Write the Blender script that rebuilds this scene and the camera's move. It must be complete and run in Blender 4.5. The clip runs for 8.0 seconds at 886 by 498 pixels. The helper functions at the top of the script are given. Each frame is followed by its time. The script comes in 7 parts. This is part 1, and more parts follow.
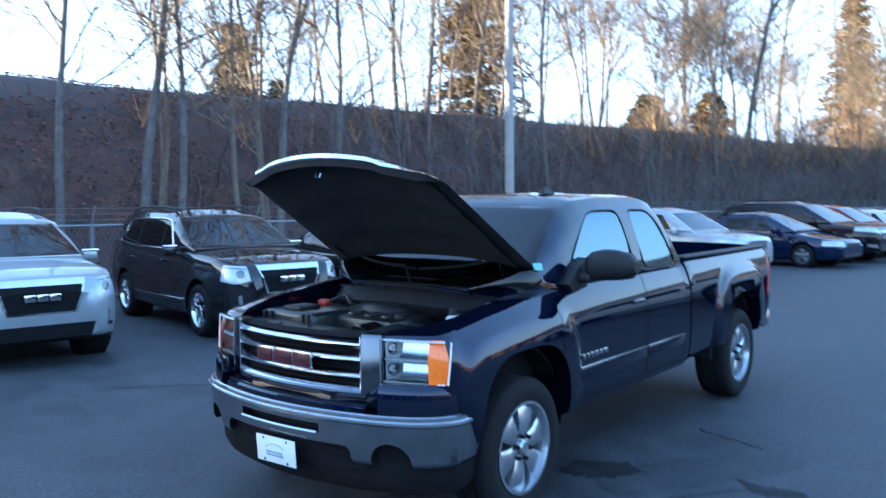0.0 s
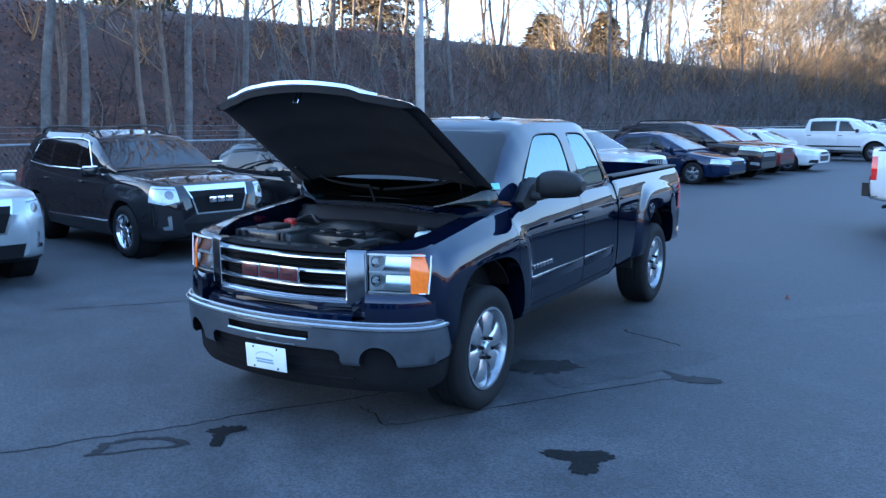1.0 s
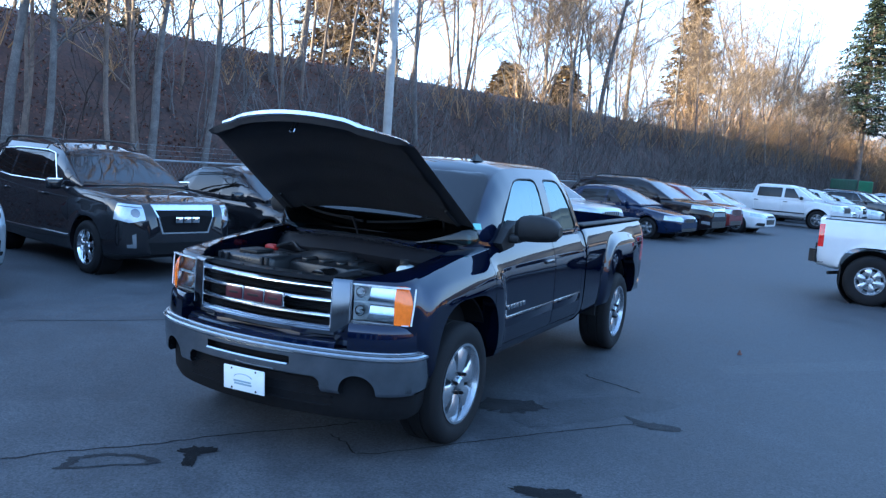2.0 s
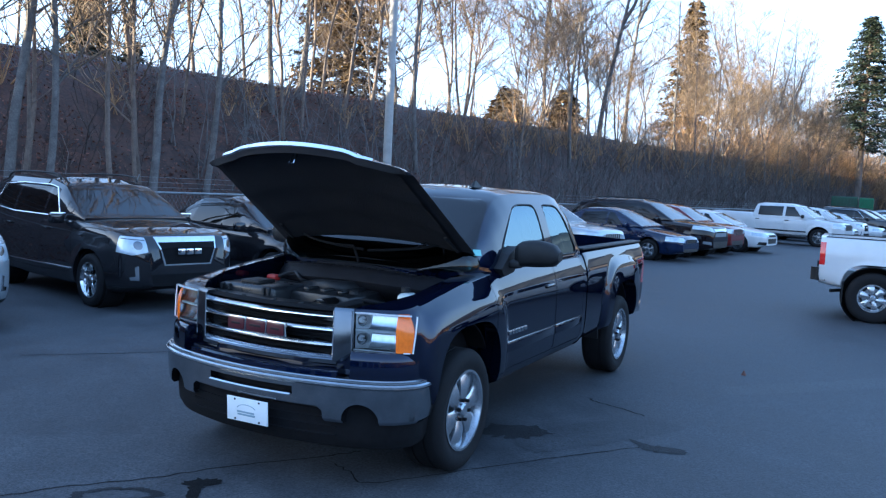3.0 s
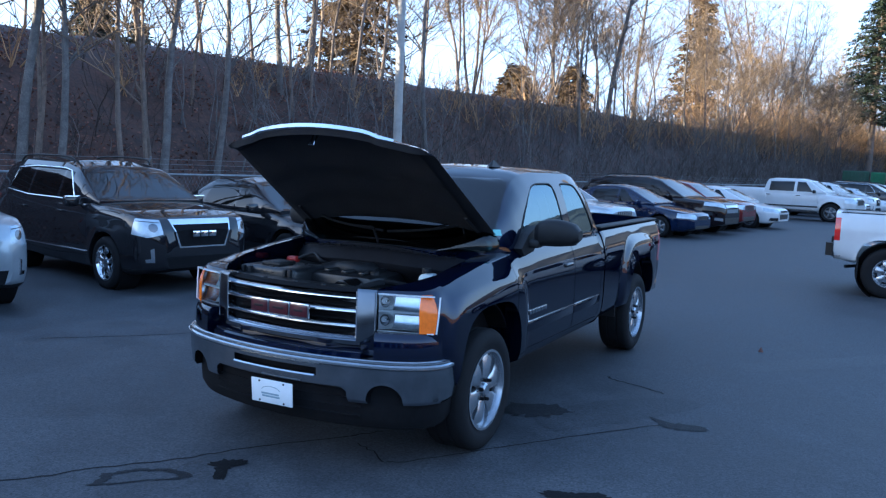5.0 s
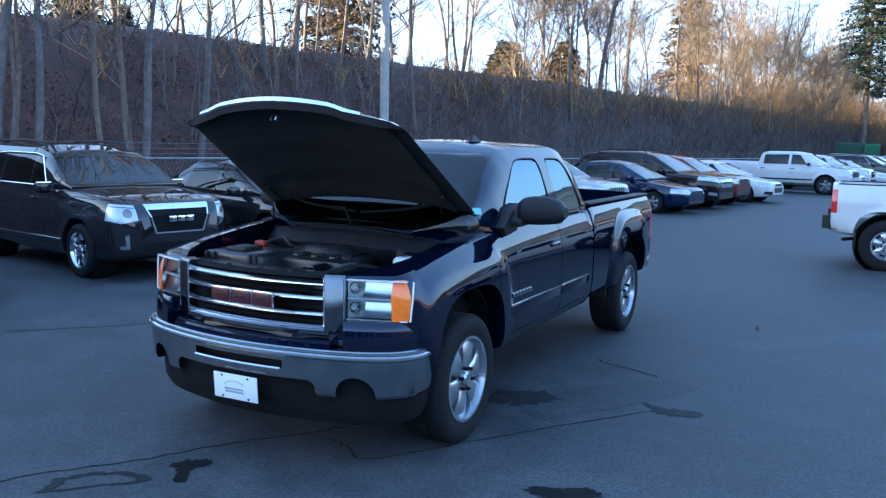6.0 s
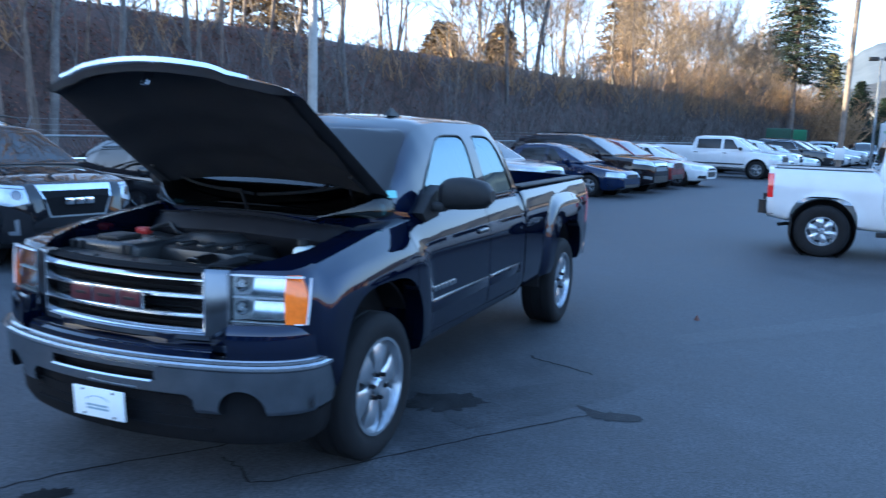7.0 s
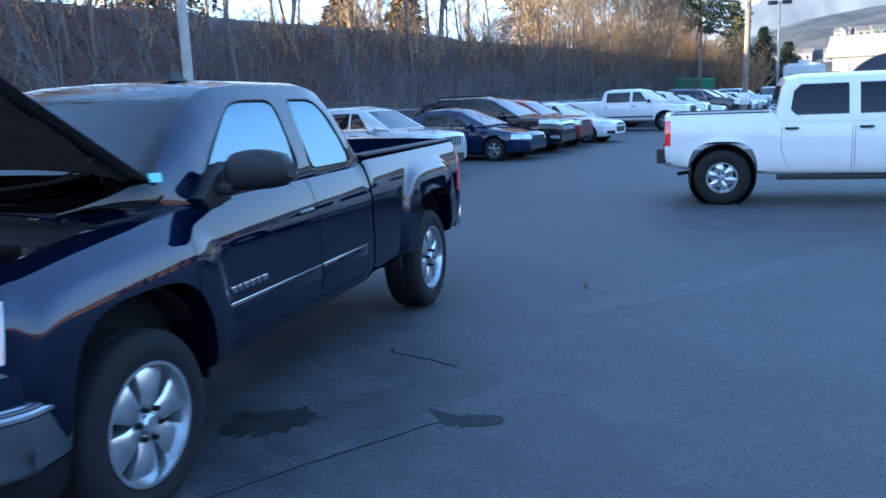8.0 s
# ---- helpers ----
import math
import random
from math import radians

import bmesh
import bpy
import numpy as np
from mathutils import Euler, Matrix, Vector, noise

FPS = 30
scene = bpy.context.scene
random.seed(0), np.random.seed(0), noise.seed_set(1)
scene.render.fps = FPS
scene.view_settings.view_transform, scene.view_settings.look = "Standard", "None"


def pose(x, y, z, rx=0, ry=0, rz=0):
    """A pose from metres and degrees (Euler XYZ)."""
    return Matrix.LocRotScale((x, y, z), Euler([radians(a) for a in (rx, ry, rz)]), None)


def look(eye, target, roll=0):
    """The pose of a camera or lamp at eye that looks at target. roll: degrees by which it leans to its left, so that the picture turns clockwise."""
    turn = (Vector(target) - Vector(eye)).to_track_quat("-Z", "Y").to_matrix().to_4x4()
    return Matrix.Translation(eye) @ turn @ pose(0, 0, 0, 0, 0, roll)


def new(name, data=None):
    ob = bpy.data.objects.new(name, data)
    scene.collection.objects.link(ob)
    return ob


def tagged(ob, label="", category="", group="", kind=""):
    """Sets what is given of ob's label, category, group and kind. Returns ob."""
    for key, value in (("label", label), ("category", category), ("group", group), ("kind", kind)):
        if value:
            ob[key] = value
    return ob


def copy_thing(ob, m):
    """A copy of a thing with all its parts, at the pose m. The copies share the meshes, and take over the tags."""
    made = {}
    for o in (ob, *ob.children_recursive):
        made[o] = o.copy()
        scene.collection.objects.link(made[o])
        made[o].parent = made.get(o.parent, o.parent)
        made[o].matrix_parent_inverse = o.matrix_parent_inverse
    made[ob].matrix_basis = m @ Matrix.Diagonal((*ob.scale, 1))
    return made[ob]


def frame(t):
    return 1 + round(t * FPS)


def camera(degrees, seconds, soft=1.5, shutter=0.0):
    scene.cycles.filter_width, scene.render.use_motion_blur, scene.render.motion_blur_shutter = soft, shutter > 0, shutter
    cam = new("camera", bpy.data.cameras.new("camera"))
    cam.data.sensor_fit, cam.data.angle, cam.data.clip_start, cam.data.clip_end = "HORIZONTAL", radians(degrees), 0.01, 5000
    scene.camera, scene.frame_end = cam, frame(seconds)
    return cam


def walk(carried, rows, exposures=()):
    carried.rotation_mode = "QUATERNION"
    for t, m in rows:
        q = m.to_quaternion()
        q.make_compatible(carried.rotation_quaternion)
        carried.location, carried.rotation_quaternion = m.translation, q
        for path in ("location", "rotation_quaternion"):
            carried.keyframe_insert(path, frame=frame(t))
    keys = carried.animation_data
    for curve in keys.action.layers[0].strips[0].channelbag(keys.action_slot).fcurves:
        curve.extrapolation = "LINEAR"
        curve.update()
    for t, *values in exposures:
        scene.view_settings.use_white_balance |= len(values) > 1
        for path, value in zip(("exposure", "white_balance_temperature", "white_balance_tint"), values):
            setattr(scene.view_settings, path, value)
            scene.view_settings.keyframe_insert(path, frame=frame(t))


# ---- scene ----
cam = camera(57.1, 8.0, soft=1.25, shutter=0.4)
PATH = [
    (0, (3.454, -3.875, 1.797), (2.213, -2.31, 1.683), -0.4),
    (0.5, (3.418, -4.247, 1.838), (2.33, -2.586, 1.595), -1.6),
    (1, (3.32, -4.485, 1.844), (2.306, -2.791, 1.53), -0.2),
    (1.5, (3.204, -4.689, 1.834), (2.287, -2.934, 1.552), 4.0),
    (3, (3.231, -4.73, 1.851), (2.305, -2.964, 1.697), 2.9),
    (3.5, (3.256, -4.756, 1.858), (2.312, -2.997, 1.729), 2.6),
    (4, (3.248, -4.751, 1.862), (2.299, -2.993, 1.765), 3.5),
    (4.5, (3.193, -4.762, 1.855), (2.24, -3.011, 1.693), 3.5),
    (5, (3.154, -4.765, 1.858), (2.215, -3.011, 1.651), 2.3),
    (6.3, (3.08, -4.27, 1.811), (2.155, -2.516, 1.553), 0.9),
    (6.5, (3.06, -4.192, 1.801), (2.119, -2.445, 1.551), -0.0),
    (7, (2.941, -3.762, 1.779), (2.156, -1.946, 1.487), 1.8),
    (7.5, (3.053, -3.253, 1.719), (2.369, -1.4, 1.405), 1.2),
    (8, (3.201, -2.696, 1.688), (2.575, -0.831, 1.33), -2.4),
]
walk(cam, [(t, look(eye, target, roll)) for t, eye, target, roll in PATH], [(0.0, 3.2, 4330.0, 2.0), (0.5, 3.18, 4330.0, 3.0), (1.0, 3.3, 4320.0, 4.0), (1.5, 3.25, 4320.0, 4.0), (3.0, 2.82, 4400.0, 5.0), (3.5, 2.68, 4400.0, 6.0), (4.5, 2.34, 4400.0, 9.0), (5.0, 2.6, 4380.0, 7.0), (6.5, 3.05, 4330.0, 4.0), (7.0, 3.08, 4320.0, 4.0), (7.5, 3.02, 4270.0, 4.0), (8.0, 3.1, 4230.0, 4.0)])

# ---- light: low winter sun behind the embankment, pale evening sky ----
SUN_AZ, SUN_EL = 127.5, 4.6  # degrees left of +y, and above the horizon
world = bpy.data.worlds.new("evening_sky")
scene.world = world
world.use_nodes = True
wn, wl = world.node_tree.nodes, world.node_tree.links
sky = wn.new("ShaderNodeTexSky")
sky.sky_type = "NISHITA"
sky.sun_disc = False
sky.sun_elevation = radians(SUN_EL)
sky.sun_rotation = radians(-SUN_AZ)
sky.air_density, sky.dust_density, sky.ozone_density = 1.0, 1.5, 1.5
wn["Background"].inputs["Strength"].default_value = 0.15
veil = wn.new("ShaderNodeMixRGB")  # thin even haze over the clear sky
height = wn.new("ShaderNodeSeparateXYZ")
wl.new(wn.new("ShaderNodeTexCoord").outputs["Generated"], height.inputs["Vector"])
thin = wn.new("ShaderNodeMapRange")  # the veil thins out overhead
thin.inputs["From Min"].default_value, thin.inputs["From Max"].default_value = 0.04, 0.6
thin.inputs["To Min"].default_value, thin.inputs["To Max"].default_value = 0.75, 0.22
wl.new(height.outputs["Z"], thin.inputs["Value"])
wl.new(thin.outputs["Result"], veil.inputs["Fac"])
veil.inputs[2].default_value = (1.85, 1.74, 1.86, 1)
wl.new(sky.outputs["Color"], veil.inputs[1])
wl.new(veil.outputs["Color"], wn["Background"].inputs["Color"])
sun_dir = Vector((-math.sin(radians(SUN_AZ)) * math.cos(radians(SUN_EL)), math.cos(radians(SUN_AZ)) * math.cos(radians(SUN_EL)), math.sin(radians(SUN_EL))))
sun = new("sun", bpy.data.lights.new("sun", "SUN"))
sun.data.energy, sun.data.angle, sun.data.color = 5.0, radians(0.5), (1.0, 0.66, 0.30)
sun.matrix_world = look(sun_dir * 100, (0, 0, 0))


# ---- helpers for shapes ----
def mat(name, col, rough=0.5, metal=0.0, var=0.12, scale=6.0, bump=0.0, bscale=80.0, coat=0.0, col2=None, fine=0.0, coat_rough=0.03, spec=0.5, edge=1.0, coat_ior=1.5):
    """A surface: two scales of colour variation, roughness wear and fine relief."""
    m = bpy.data.materials.new(name)
    m.use_nodes = True
    n, l = m.node_tree.nodes, m.node_tree.links
    b = n["Principled BSDF"]
    b.inputs["Metallic"].default_value = metal
    b.inputs["Specular IOR Level"].default_value = spec
    b.inputs["Coat Weight"].default_value = coat
    b.inputs["Coat Roughness"].default_value = coat_rough
    b.inputs["Coat IOR"].default_value = coat_ior
    b.inputs["Specular Tint"].default_value = (edge, edge, edge, 1)
    tc = n.new("ShaderNodeTexCoord")
    a = n.new("ShaderNodeTexNoise")
    a.inputs["Scale"].default_value, a.inputs["Detail"].default_value, a.inputs["Roughness"].default_value = scale, 6.0, 0.65
    l.new(tc.outputs["Object"], a.inputs["Vector"])
    ramp = n.new("ShaderNodeValToRGB")
    c2 = col2 or [min(1, c * (1 + 1.6 * var)) for c in col]
    ramp.color_ramp.elements[0].position, ramp.color_ramp.elements[1].position = 0.32, 0.68
    ramp.color_ramp.elements[0].color = (*[c * (1 - var) for c in col], 1)
    ramp.color_ramp.elements[1].color = (*c2, 1)
    l.new(a.outputs["Fac"], ramp.inputs["Fac"])
    colour = ramp.outputs["Color"]
    f = n.new("ShaderNodeTexNoise")
    f.inputs["Scale"].default_value, f.inputs["Detail"].default_value = bscale, 4.0
    l.new(tc.outputs["Object"], f.inputs["Vector"])
    if fine:
        mx = n.new("ShaderNodeMixRGB")
        mx.blend_type = "OVERLAY"
        mx.inputs["Fac"].default_value = fine
        l.new(colour, mx.inputs[1])
        l.new(f.outputs["Fac"], mx.inputs[2])
        colour = mx.outputs["Color"]
    l.new(colour, b.inputs["Base Color"])
    mr = n.new("ShaderNodeMapRange")
    mr.inputs["To Min"].default_value, mr.inputs["To Max"].default_value = max(0.02, rough * (1 - var)), min(1, rough * (1 + var))
    l.new(a.outputs["Fac"], mr.inputs["Value"])
    l.new(mr.outputs["Result"], b.inputs["Roughness"])
    if bump:
        bp = n.new("ShaderNodeBump")
        bp.inputs["Strength"].default_value, bp.inputs["Distance"].default_value = bump, 0.01
        l.new(f.outputs["Fac"], bp.inputs["Height"])
        l.new(bp.outputs["Normal"], b.inputs["Normal"])
    return m


def glass_mat(name, tint, rough=0.02, gloss=1.5, sheen=(0.8, 0.8, 0.8)):
    """Thin pane: tinted see-through with a clear reflection on top."""
    m = bpy.data.materials.new(name)
    m.use_nodes = True
    n, l = m.node_tree.nodes, m.node_tree.links
    n.remove(n["Principled BSDF"])
    tr, gl, mx, fr = n.new("ShaderNodeBsdfTransparent"), n.new("ShaderNodeBsdfGlossy"), n.new("ShaderNodeMixShader"), n.new("ShaderNodeFresnel")
    tr.inputs["Color"].default_value = (*tint, 1)
    gl.inputs["Roughness"].default_value = rough
    gl.inputs["Color"].default_value = (*sheen, 1)
    fr.inputs["IOR"].default_value = gloss
    l.new(fr.outputs["Fac"], mx.inputs["Fac"])
    l.new(tr.outputs["BSDF"], mx.inputs[1])
    l.new(gl.outputs["BSDF"], mx.inputs[2])
    l.new(mx.outputs["Shader"], n["Material Output"].inputs["Surface"])
    return m


def thing(name, label, category, m=Matrix(), group="", kind=""):
    ob = new(name)
    ob.matrix_world = m
    return tagged(ob, label, category, group, kind)


def mesh_of(name, bm, material, sharp=35):
    me = bpy.data.meshes.new(name)
    bm.to_mesh(me)
    bm.free()
    for mt in material if isinstance(material, (list, tuple)) else [material]:
        me.materials.append(mt)
    me.polygons.foreach_set("use_smooth", [True] * len(me.polygons))
    me.set_sharp_from_angle(angle=radians(sharp))
    return me


def part(name, bm, material, parent=None, label="", sharp=35):
    """Links a bmesh as one mesh object under a thing or a part."""
    ob = new(name, mesh_of(name, bm, material, sharp))
    if parent is not None:
        ob.parent = parent
    return tagged(ob, label)


def box(x0, x1, y0, y1, z0, z1, bev=0.0, seg=2, bm=None):
    b = bm or bmesh.new()
    g = bmesh.ops.create_cube(b, size=1.0, matrix=Matrix.Translation(((x0 + x1) / 2, (y0 + y1) / 2, (z0 + z1) / 2)) @ Matrix.Diagonal((abs(x1 - x0), abs(y1 - y0), abs(z1 - z0), 1)))
    if bev:
        es = list({e for v in g["verts"] for e in v.link_edges})
        bmesh.ops.bevel(b, geom=es, offset=bev, segments=seg, profile=0.5, affect="EDGES")
    return b


def prism(poly, a0, a1, axis="x", bm=None, bev=0.0):
    """A polygon run out along an axis: (y, z) for x, (x, z) for y, (x, y) for z."""
    b = bm or bmesh.new()
    put = {"x": lambda p, a: (a, p[0], p[1]), "y": lambda p, a: (p[0], a, p[1]), "z": lambda p, a: (p[0], p[1], a)}[axis]
    r0 = [b.verts.new(put(p, a0)) for p in poly]
    r1 = [b.verts.new(put(p, a1)) for p in poly]
    n = len(poly)
    fs = [b.faces.new(r0), b.faces.new(r1[::-1])]
    for i in range(n):
        fs.append(b.faces.new((r0[i], r1[i], r1[(i + 1) % n], r0[(i + 1) % n])))
    bmesh.ops.recalc_face_normals(b, faces=fs)
    if bev:
        bmesh.ops.bevel(b, geom=list({e for f in fs for e in f.edges}), offset=bev, segments=2, profile=0.5, affect="EDGES")
    return b


def loft(rings, caps=True, closed=True, bm=None):
    b = bm or bmesh.new()
    vs = [[b.verts.new(p) for p in r] for r in rings]
    n = len(rings[0])
    fs = []
    for r0, r1 in zip(vs, vs[1:]):
        for i in range(n if closed else n - 1):
            j = (i + 1) % n
            fs.append(b.faces.new((r0[i], r0[j], r1[j], r1[i])))
    if caps and closed:
        fs.append(b.faces.new(vs[0][::-1]))
        fs.append(b.faces.new(vs[-1]))
    bmesh.ops.recalc_face_normals(b, faces=fs)
    return b


def tube(pts, radii, n=8, bm=None, caps=True):
    """A round bar along a line of points."""
    pts = [Vector(p) for p in pts]
    if not isinstance(radii, (list, tuple)):
        radii = [radii] * len(pts)
    up = Vector((0.13, 0.31, 0.94)).normalized()
    rings = []
    for i, p in enumerate(pts):
        d = (pts[min(i + 1, len(pts) - 1)] - pts[max(i - 1, 0)]).normalized()
        a = d.cross(up)
        if a.length < 0.2:
            a = d.cross(Vector((1, 0, 0)))
        a.normalize()
        c = d.cross(a)
        rings.append([p + radii[i] * (math.cos(k * math.tau / n) * a + math.sin(k * math.tau / n) * c) for k in range(n)])
    return loft(rings, caps, True, bm)


def sweep(path, profile, bm=None, caps=True):
    """A profile of (outward, z) carried along a flat line of (x, y); outward is to the right of the way."""
    rings = []
    for i, p in enumerate(path):
        a, c = path[max(i - 1, 0)], path[min(i + 1, len(path) - 1)]
        d = Vector((c[0] - a[0], c[1] - a[1])).normalized()
        rings.append([(p[0] + d.y * o, p[1] - d.x * o, z) for o, z in profile])
    return loft(rings, caps, True, bm)


def lathe(profile, n=32, axis="x", at=(0, 0, 0), bm=None, closed=False):
    """Turns a profile of (along, radius) round an axis."""
    b = bm or bmesh.new()
    rings = []
    for a, r in profile:
        ring = []
        for k in range(n):
            c, s = math.cos(k * math.tau / n) * r, math.sin(k * math.tau / n) * r
            ring.append({"x": (at[0] + a, at[1] + c, at[2] + s), "y": (at[0] + c, at[1] + a, at[2] + s), "z": (at[0] + c, at[1] + s, at[2] + a)}[axis])
        rings.append(ring)
    if closed:
        rings.append(rings[0])
    loft(rings, not closed, True, b)
    if closed:
        bmesh.ops.remove_doubles(b, verts=b.verts, dist=1e-5)
    return b


def combine(a, other, op):
    """One solid cut from, kept within or joined to another; both are kept."""
    obs = []
    for b in (a, other):
        me = bpy.data.meshes.new("tmp")
        b.to_mesh(me)
        obs.append(new("tmp", me))
    md = obs[0].modifiers.new("cut", "BOOLEAN")
    md.operation, md.object, md.solver = op, obs[1], "EXACT"
    ev = obs[0].evaluated_get(bpy.context.evaluated_depsgraph_get())
    out = bmesh.new()
    out.from_mesh(ev.to_mesh())
    ev.to_mesh_clear()
    for o in obs:
        me = o.data
        bpy.data.objects.remove(o)
        bpy.data.meshes.remove(me)
    return out


def carve(body, cutter, gap=None):
    """Splits a solid: what is left, and the piece within the cutter (or within gap, a slightly smaller one)."""
    piece = combine(body, gap or cutter, "INTERSECT")
    rest = combine(body, cutter, "DIFFERENCE")
    body.free()
    return rest, piece


def ease(y, table, d=0.0):
    ks, vs = [k for k, _ in table], [v for _, v in table]
    if not d:
        return float(np.interp(y, ks, vs))
    return float(np.mean(np.interp(np.linspace(y - d, y + d, 9), ks, vs)))


def smooth_line(pts, n=24):
    """A soft curve through a few points."""
    out = []
    for i in range(len(pts) - 1):
        p0, p1, p2, p3 = [Vector(pts[min(max(k, 0), len(pts) - 1)]) for k in (i - 1, i, i + 1, i + 2)]
        for s in range(n):
            t = s / n
            out.append(0.5 * (2 * p1 + (p2 - p0) * t + (2 * p0 - 5 * p1 + 4 * p2 - p3) * t * t + (3 * p1 - p0 - 3 * p2 + p3) * t ** 3))
    out.append(Vector(pts[-1]))
    return out


def squircle(cy, cz, a, b, n=28, p=3.2, zmin=0.0):
    """A rounded-square arch outline in (y, z), open side down."""
    out = [(cy - a, zmin)]
    for k in range(n + 1):
        t = math.pi * (1 - k / n)
        c, s = math.cos(t), math.sin(t)
        out.append((cy + math.copysign(abs(c) ** (2 / p), c) * a, cz + abs(s) ** (2 / p) * b))
    out.append((cy + a, zmin))
    return out


# ---- materials ----
def asphalt_mat(name, dark, pale, bump=0.32):
    """Worn asphalt: broad tone drift, tracked-in dust, blotches, and stone grain with its relief."""
    m = bpy.data.materials.new(name)
    m.use_nodes = True
    n, l = m.node_tree.nodes, m.node_tree.links
    b = n["Principled BSDF"]
    b.inputs["Specular IOR Level"].default_value = 0.35
    tc = n.new("ShaderNodeTexCoord")

    def tex(scale, detail, rough=0.6, stretch=None):
        t = n.new("ShaderNodeTexNoise")
        t.inputs["Scale"].default_value, t.inputs["Detail"].default_value, t.inputs["Roughness"].default_value = scale, detail, rough
        v = tc.outputs["Object"]
        if stretch:
            mp = n.new("ShaderNodeMapping")
            mp.inputs["Scale"].default_value, mp.inputs["Rotation"].default_value = stretch, (0, 0, radians(-35))
            l.new(v, mp.inputs["Vector"])
            v = mp.outputs["Vector"]
        l.new(v, t.inputs["Vector"])
        return t.outputs["Fac"]

    def mix(kind, fac, a, c):
        x = n.new("ShaderNodeMixRGB")
        x.blend_type = kind
        x.inputs["Fac"].default_value = fac
        for sock, v in ((x.inputs[1], a), (x.inputs[2], c)):
            l.new(v, sock)
        return x.outputs["Color"]

    broad, streak, blotch, grain = tex(0.22, 5, 0.6), tex(0.5, 6, 0.65, (0.35, 1.6, 1)), tex(1.7, 7, 0.7), tex(62, 5, 0.75)
    tone = mix("MIX", 0.5, mix("MIX", 0.45, broad, streak), blotch)
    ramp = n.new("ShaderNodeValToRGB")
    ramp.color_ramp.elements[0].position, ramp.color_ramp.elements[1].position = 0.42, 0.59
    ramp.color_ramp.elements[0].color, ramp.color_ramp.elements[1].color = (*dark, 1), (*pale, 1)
    l.new(tone, ramp.inputs["Fac"])
    stones = n.new("ShaderNodeTexVoronoi")
    stones.inputs["Scale"].default_value = 85
    l.new(tc.outputs["Object"], stones.inputs["Vector"])
    speck = n.new("ShaderNodeRGBToBW")
    l.new(stones.outputs["Color"], speck.inputs["Color"])
    l.new(mix("OVERLAY", 0.45, mix("OVERLAY", 0.8, ramp.outputs["Color"], grain), speck.outputs["Val"]), b.inputs["Base Color"])
    mr = n.new("ShaderNodeMapRange")
    mr.inputs["From Min"].default_value, mr.inputs["From Max"].default_value = 0.38, 0.62
    mr.inputs["To Min"].default_value, mr.inputs["To Max"].default_value = 0.58, 0.78
    l.new(tone, mr.inputs["Value"])
    l.new(mr.outputs["Result"], b.inputs["Roughness"])
    bp = n.new("ShaderNodeBump")
    bp.inputs["Strength"].default_value, bp.inputs["Distance"].default_value = bump, 0.01
    l.new(mix("MIX", 0.4, grain, stones.outputs["Distance"]), bp.inputs["Height"])
    l.new(bp.outputs["Normal"], b.inputs["Normal"])
    return m


# base tones lean blue, putting some of the skylight's cast into the colour
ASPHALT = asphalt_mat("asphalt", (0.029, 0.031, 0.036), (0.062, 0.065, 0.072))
NAVY = mat("navy_metallic_paint", (0.0030, 0.0060, 0.024), 0.30, 0.7, var=0.1, scale=3, coat=1.0, spec=0.0, edge=0.05, coat_ior=1.55)
BLACK_PAINT = mat("black_paint", (0.010, 0.010, 0.012), 0.12, 0.0, var=0.1, scale=3, coat=1.0, spec=0.0, coat_ior=1.6)
WHITE_PAINT = mat("white_paint", (0.52, 0.53, 0.54), 0.35, 0.0, var=0.03, scale=3, coat=0.8)
SILVER_PAINT = mat("silver_paint", (0.34, 0.36, 0.38), 0.3, 0.5, var=0.05, scale=3, coat=0.8)
BLUE_PAINT = mat("blue_paint", (0.005, 0.010, 0.036), 0.15, 0.1, var=0.1, scale=3, coat=1.0, spec=0.0)
RED_PAINT = mat("red_paint", (0.10, 0.012, 0.012), 0.3, 0.3, var=0.1, scale=3, coat=1.0, spec=0.0)
CHROME = mat("chrome", (0.78, 0.8, 0.82), 0.09, 1.0, var=0.06, scale=12)
DULL_CHROME = mat("brushed_chrome", (0.5, 0.52, 0.54), 0.13, 1.0, var=0.1, scale=9)
POST_CHROME = mat("dark_satin_chrome", (0.15, 0.16, 0.18), 0.16, 1.0, var=0.1, scale=9)
BLACK_PLASTIC = mat("black_plastic", (0.010, 0.010, 0.011), 0.55, var=0.2, scale=20, bump=0.15, bscale=300, spec=0.35)
RUBBER = mat("tyre_rubber", (0.009, 0.009, 0.010), 0.8, var=0.25, scale=14, bump=0.2, bscale=200, spec=0.2)
GLASS = glass_mat("car_glass", (0.11, 0.17, 0.18), gloss=1.6)
PARKED_GLASS = glass_mat("parked_car_windscreen", (0.09, 0.12, 0.14), gloss=1.8)
DARK_GLASS = glass_mat("tinted_glass", (0.03, 0.035, 0.04), gloss=1.5)
# side gloss tinted blue and raised to imitate a bluer, brighter reflected sky
SIDE_GLASS = glass_mat("reflective_side_glass", (0.20, 0.26, 0.28), gloss=2.9, sheen=(0.60, 0.76, 0.84))
LENS = glass_mat("clear_lens", (0.85, 0.88, 0.9))
AMBER = mat("amber_lens", (0.9, 0.19, 0.0), 0.25, var=0.1, scale=40, coat=1.0)
RED_LENS = mat("red_lens", (0.45, 0.012, 0.01), 0.15, var=0.1, scale=40, coat=1.0)
REFLECTOR = mat("lamp_reflector", (0.85, 0.87, 0.9), 0.24, 1.0, var=0.2, scale=30)
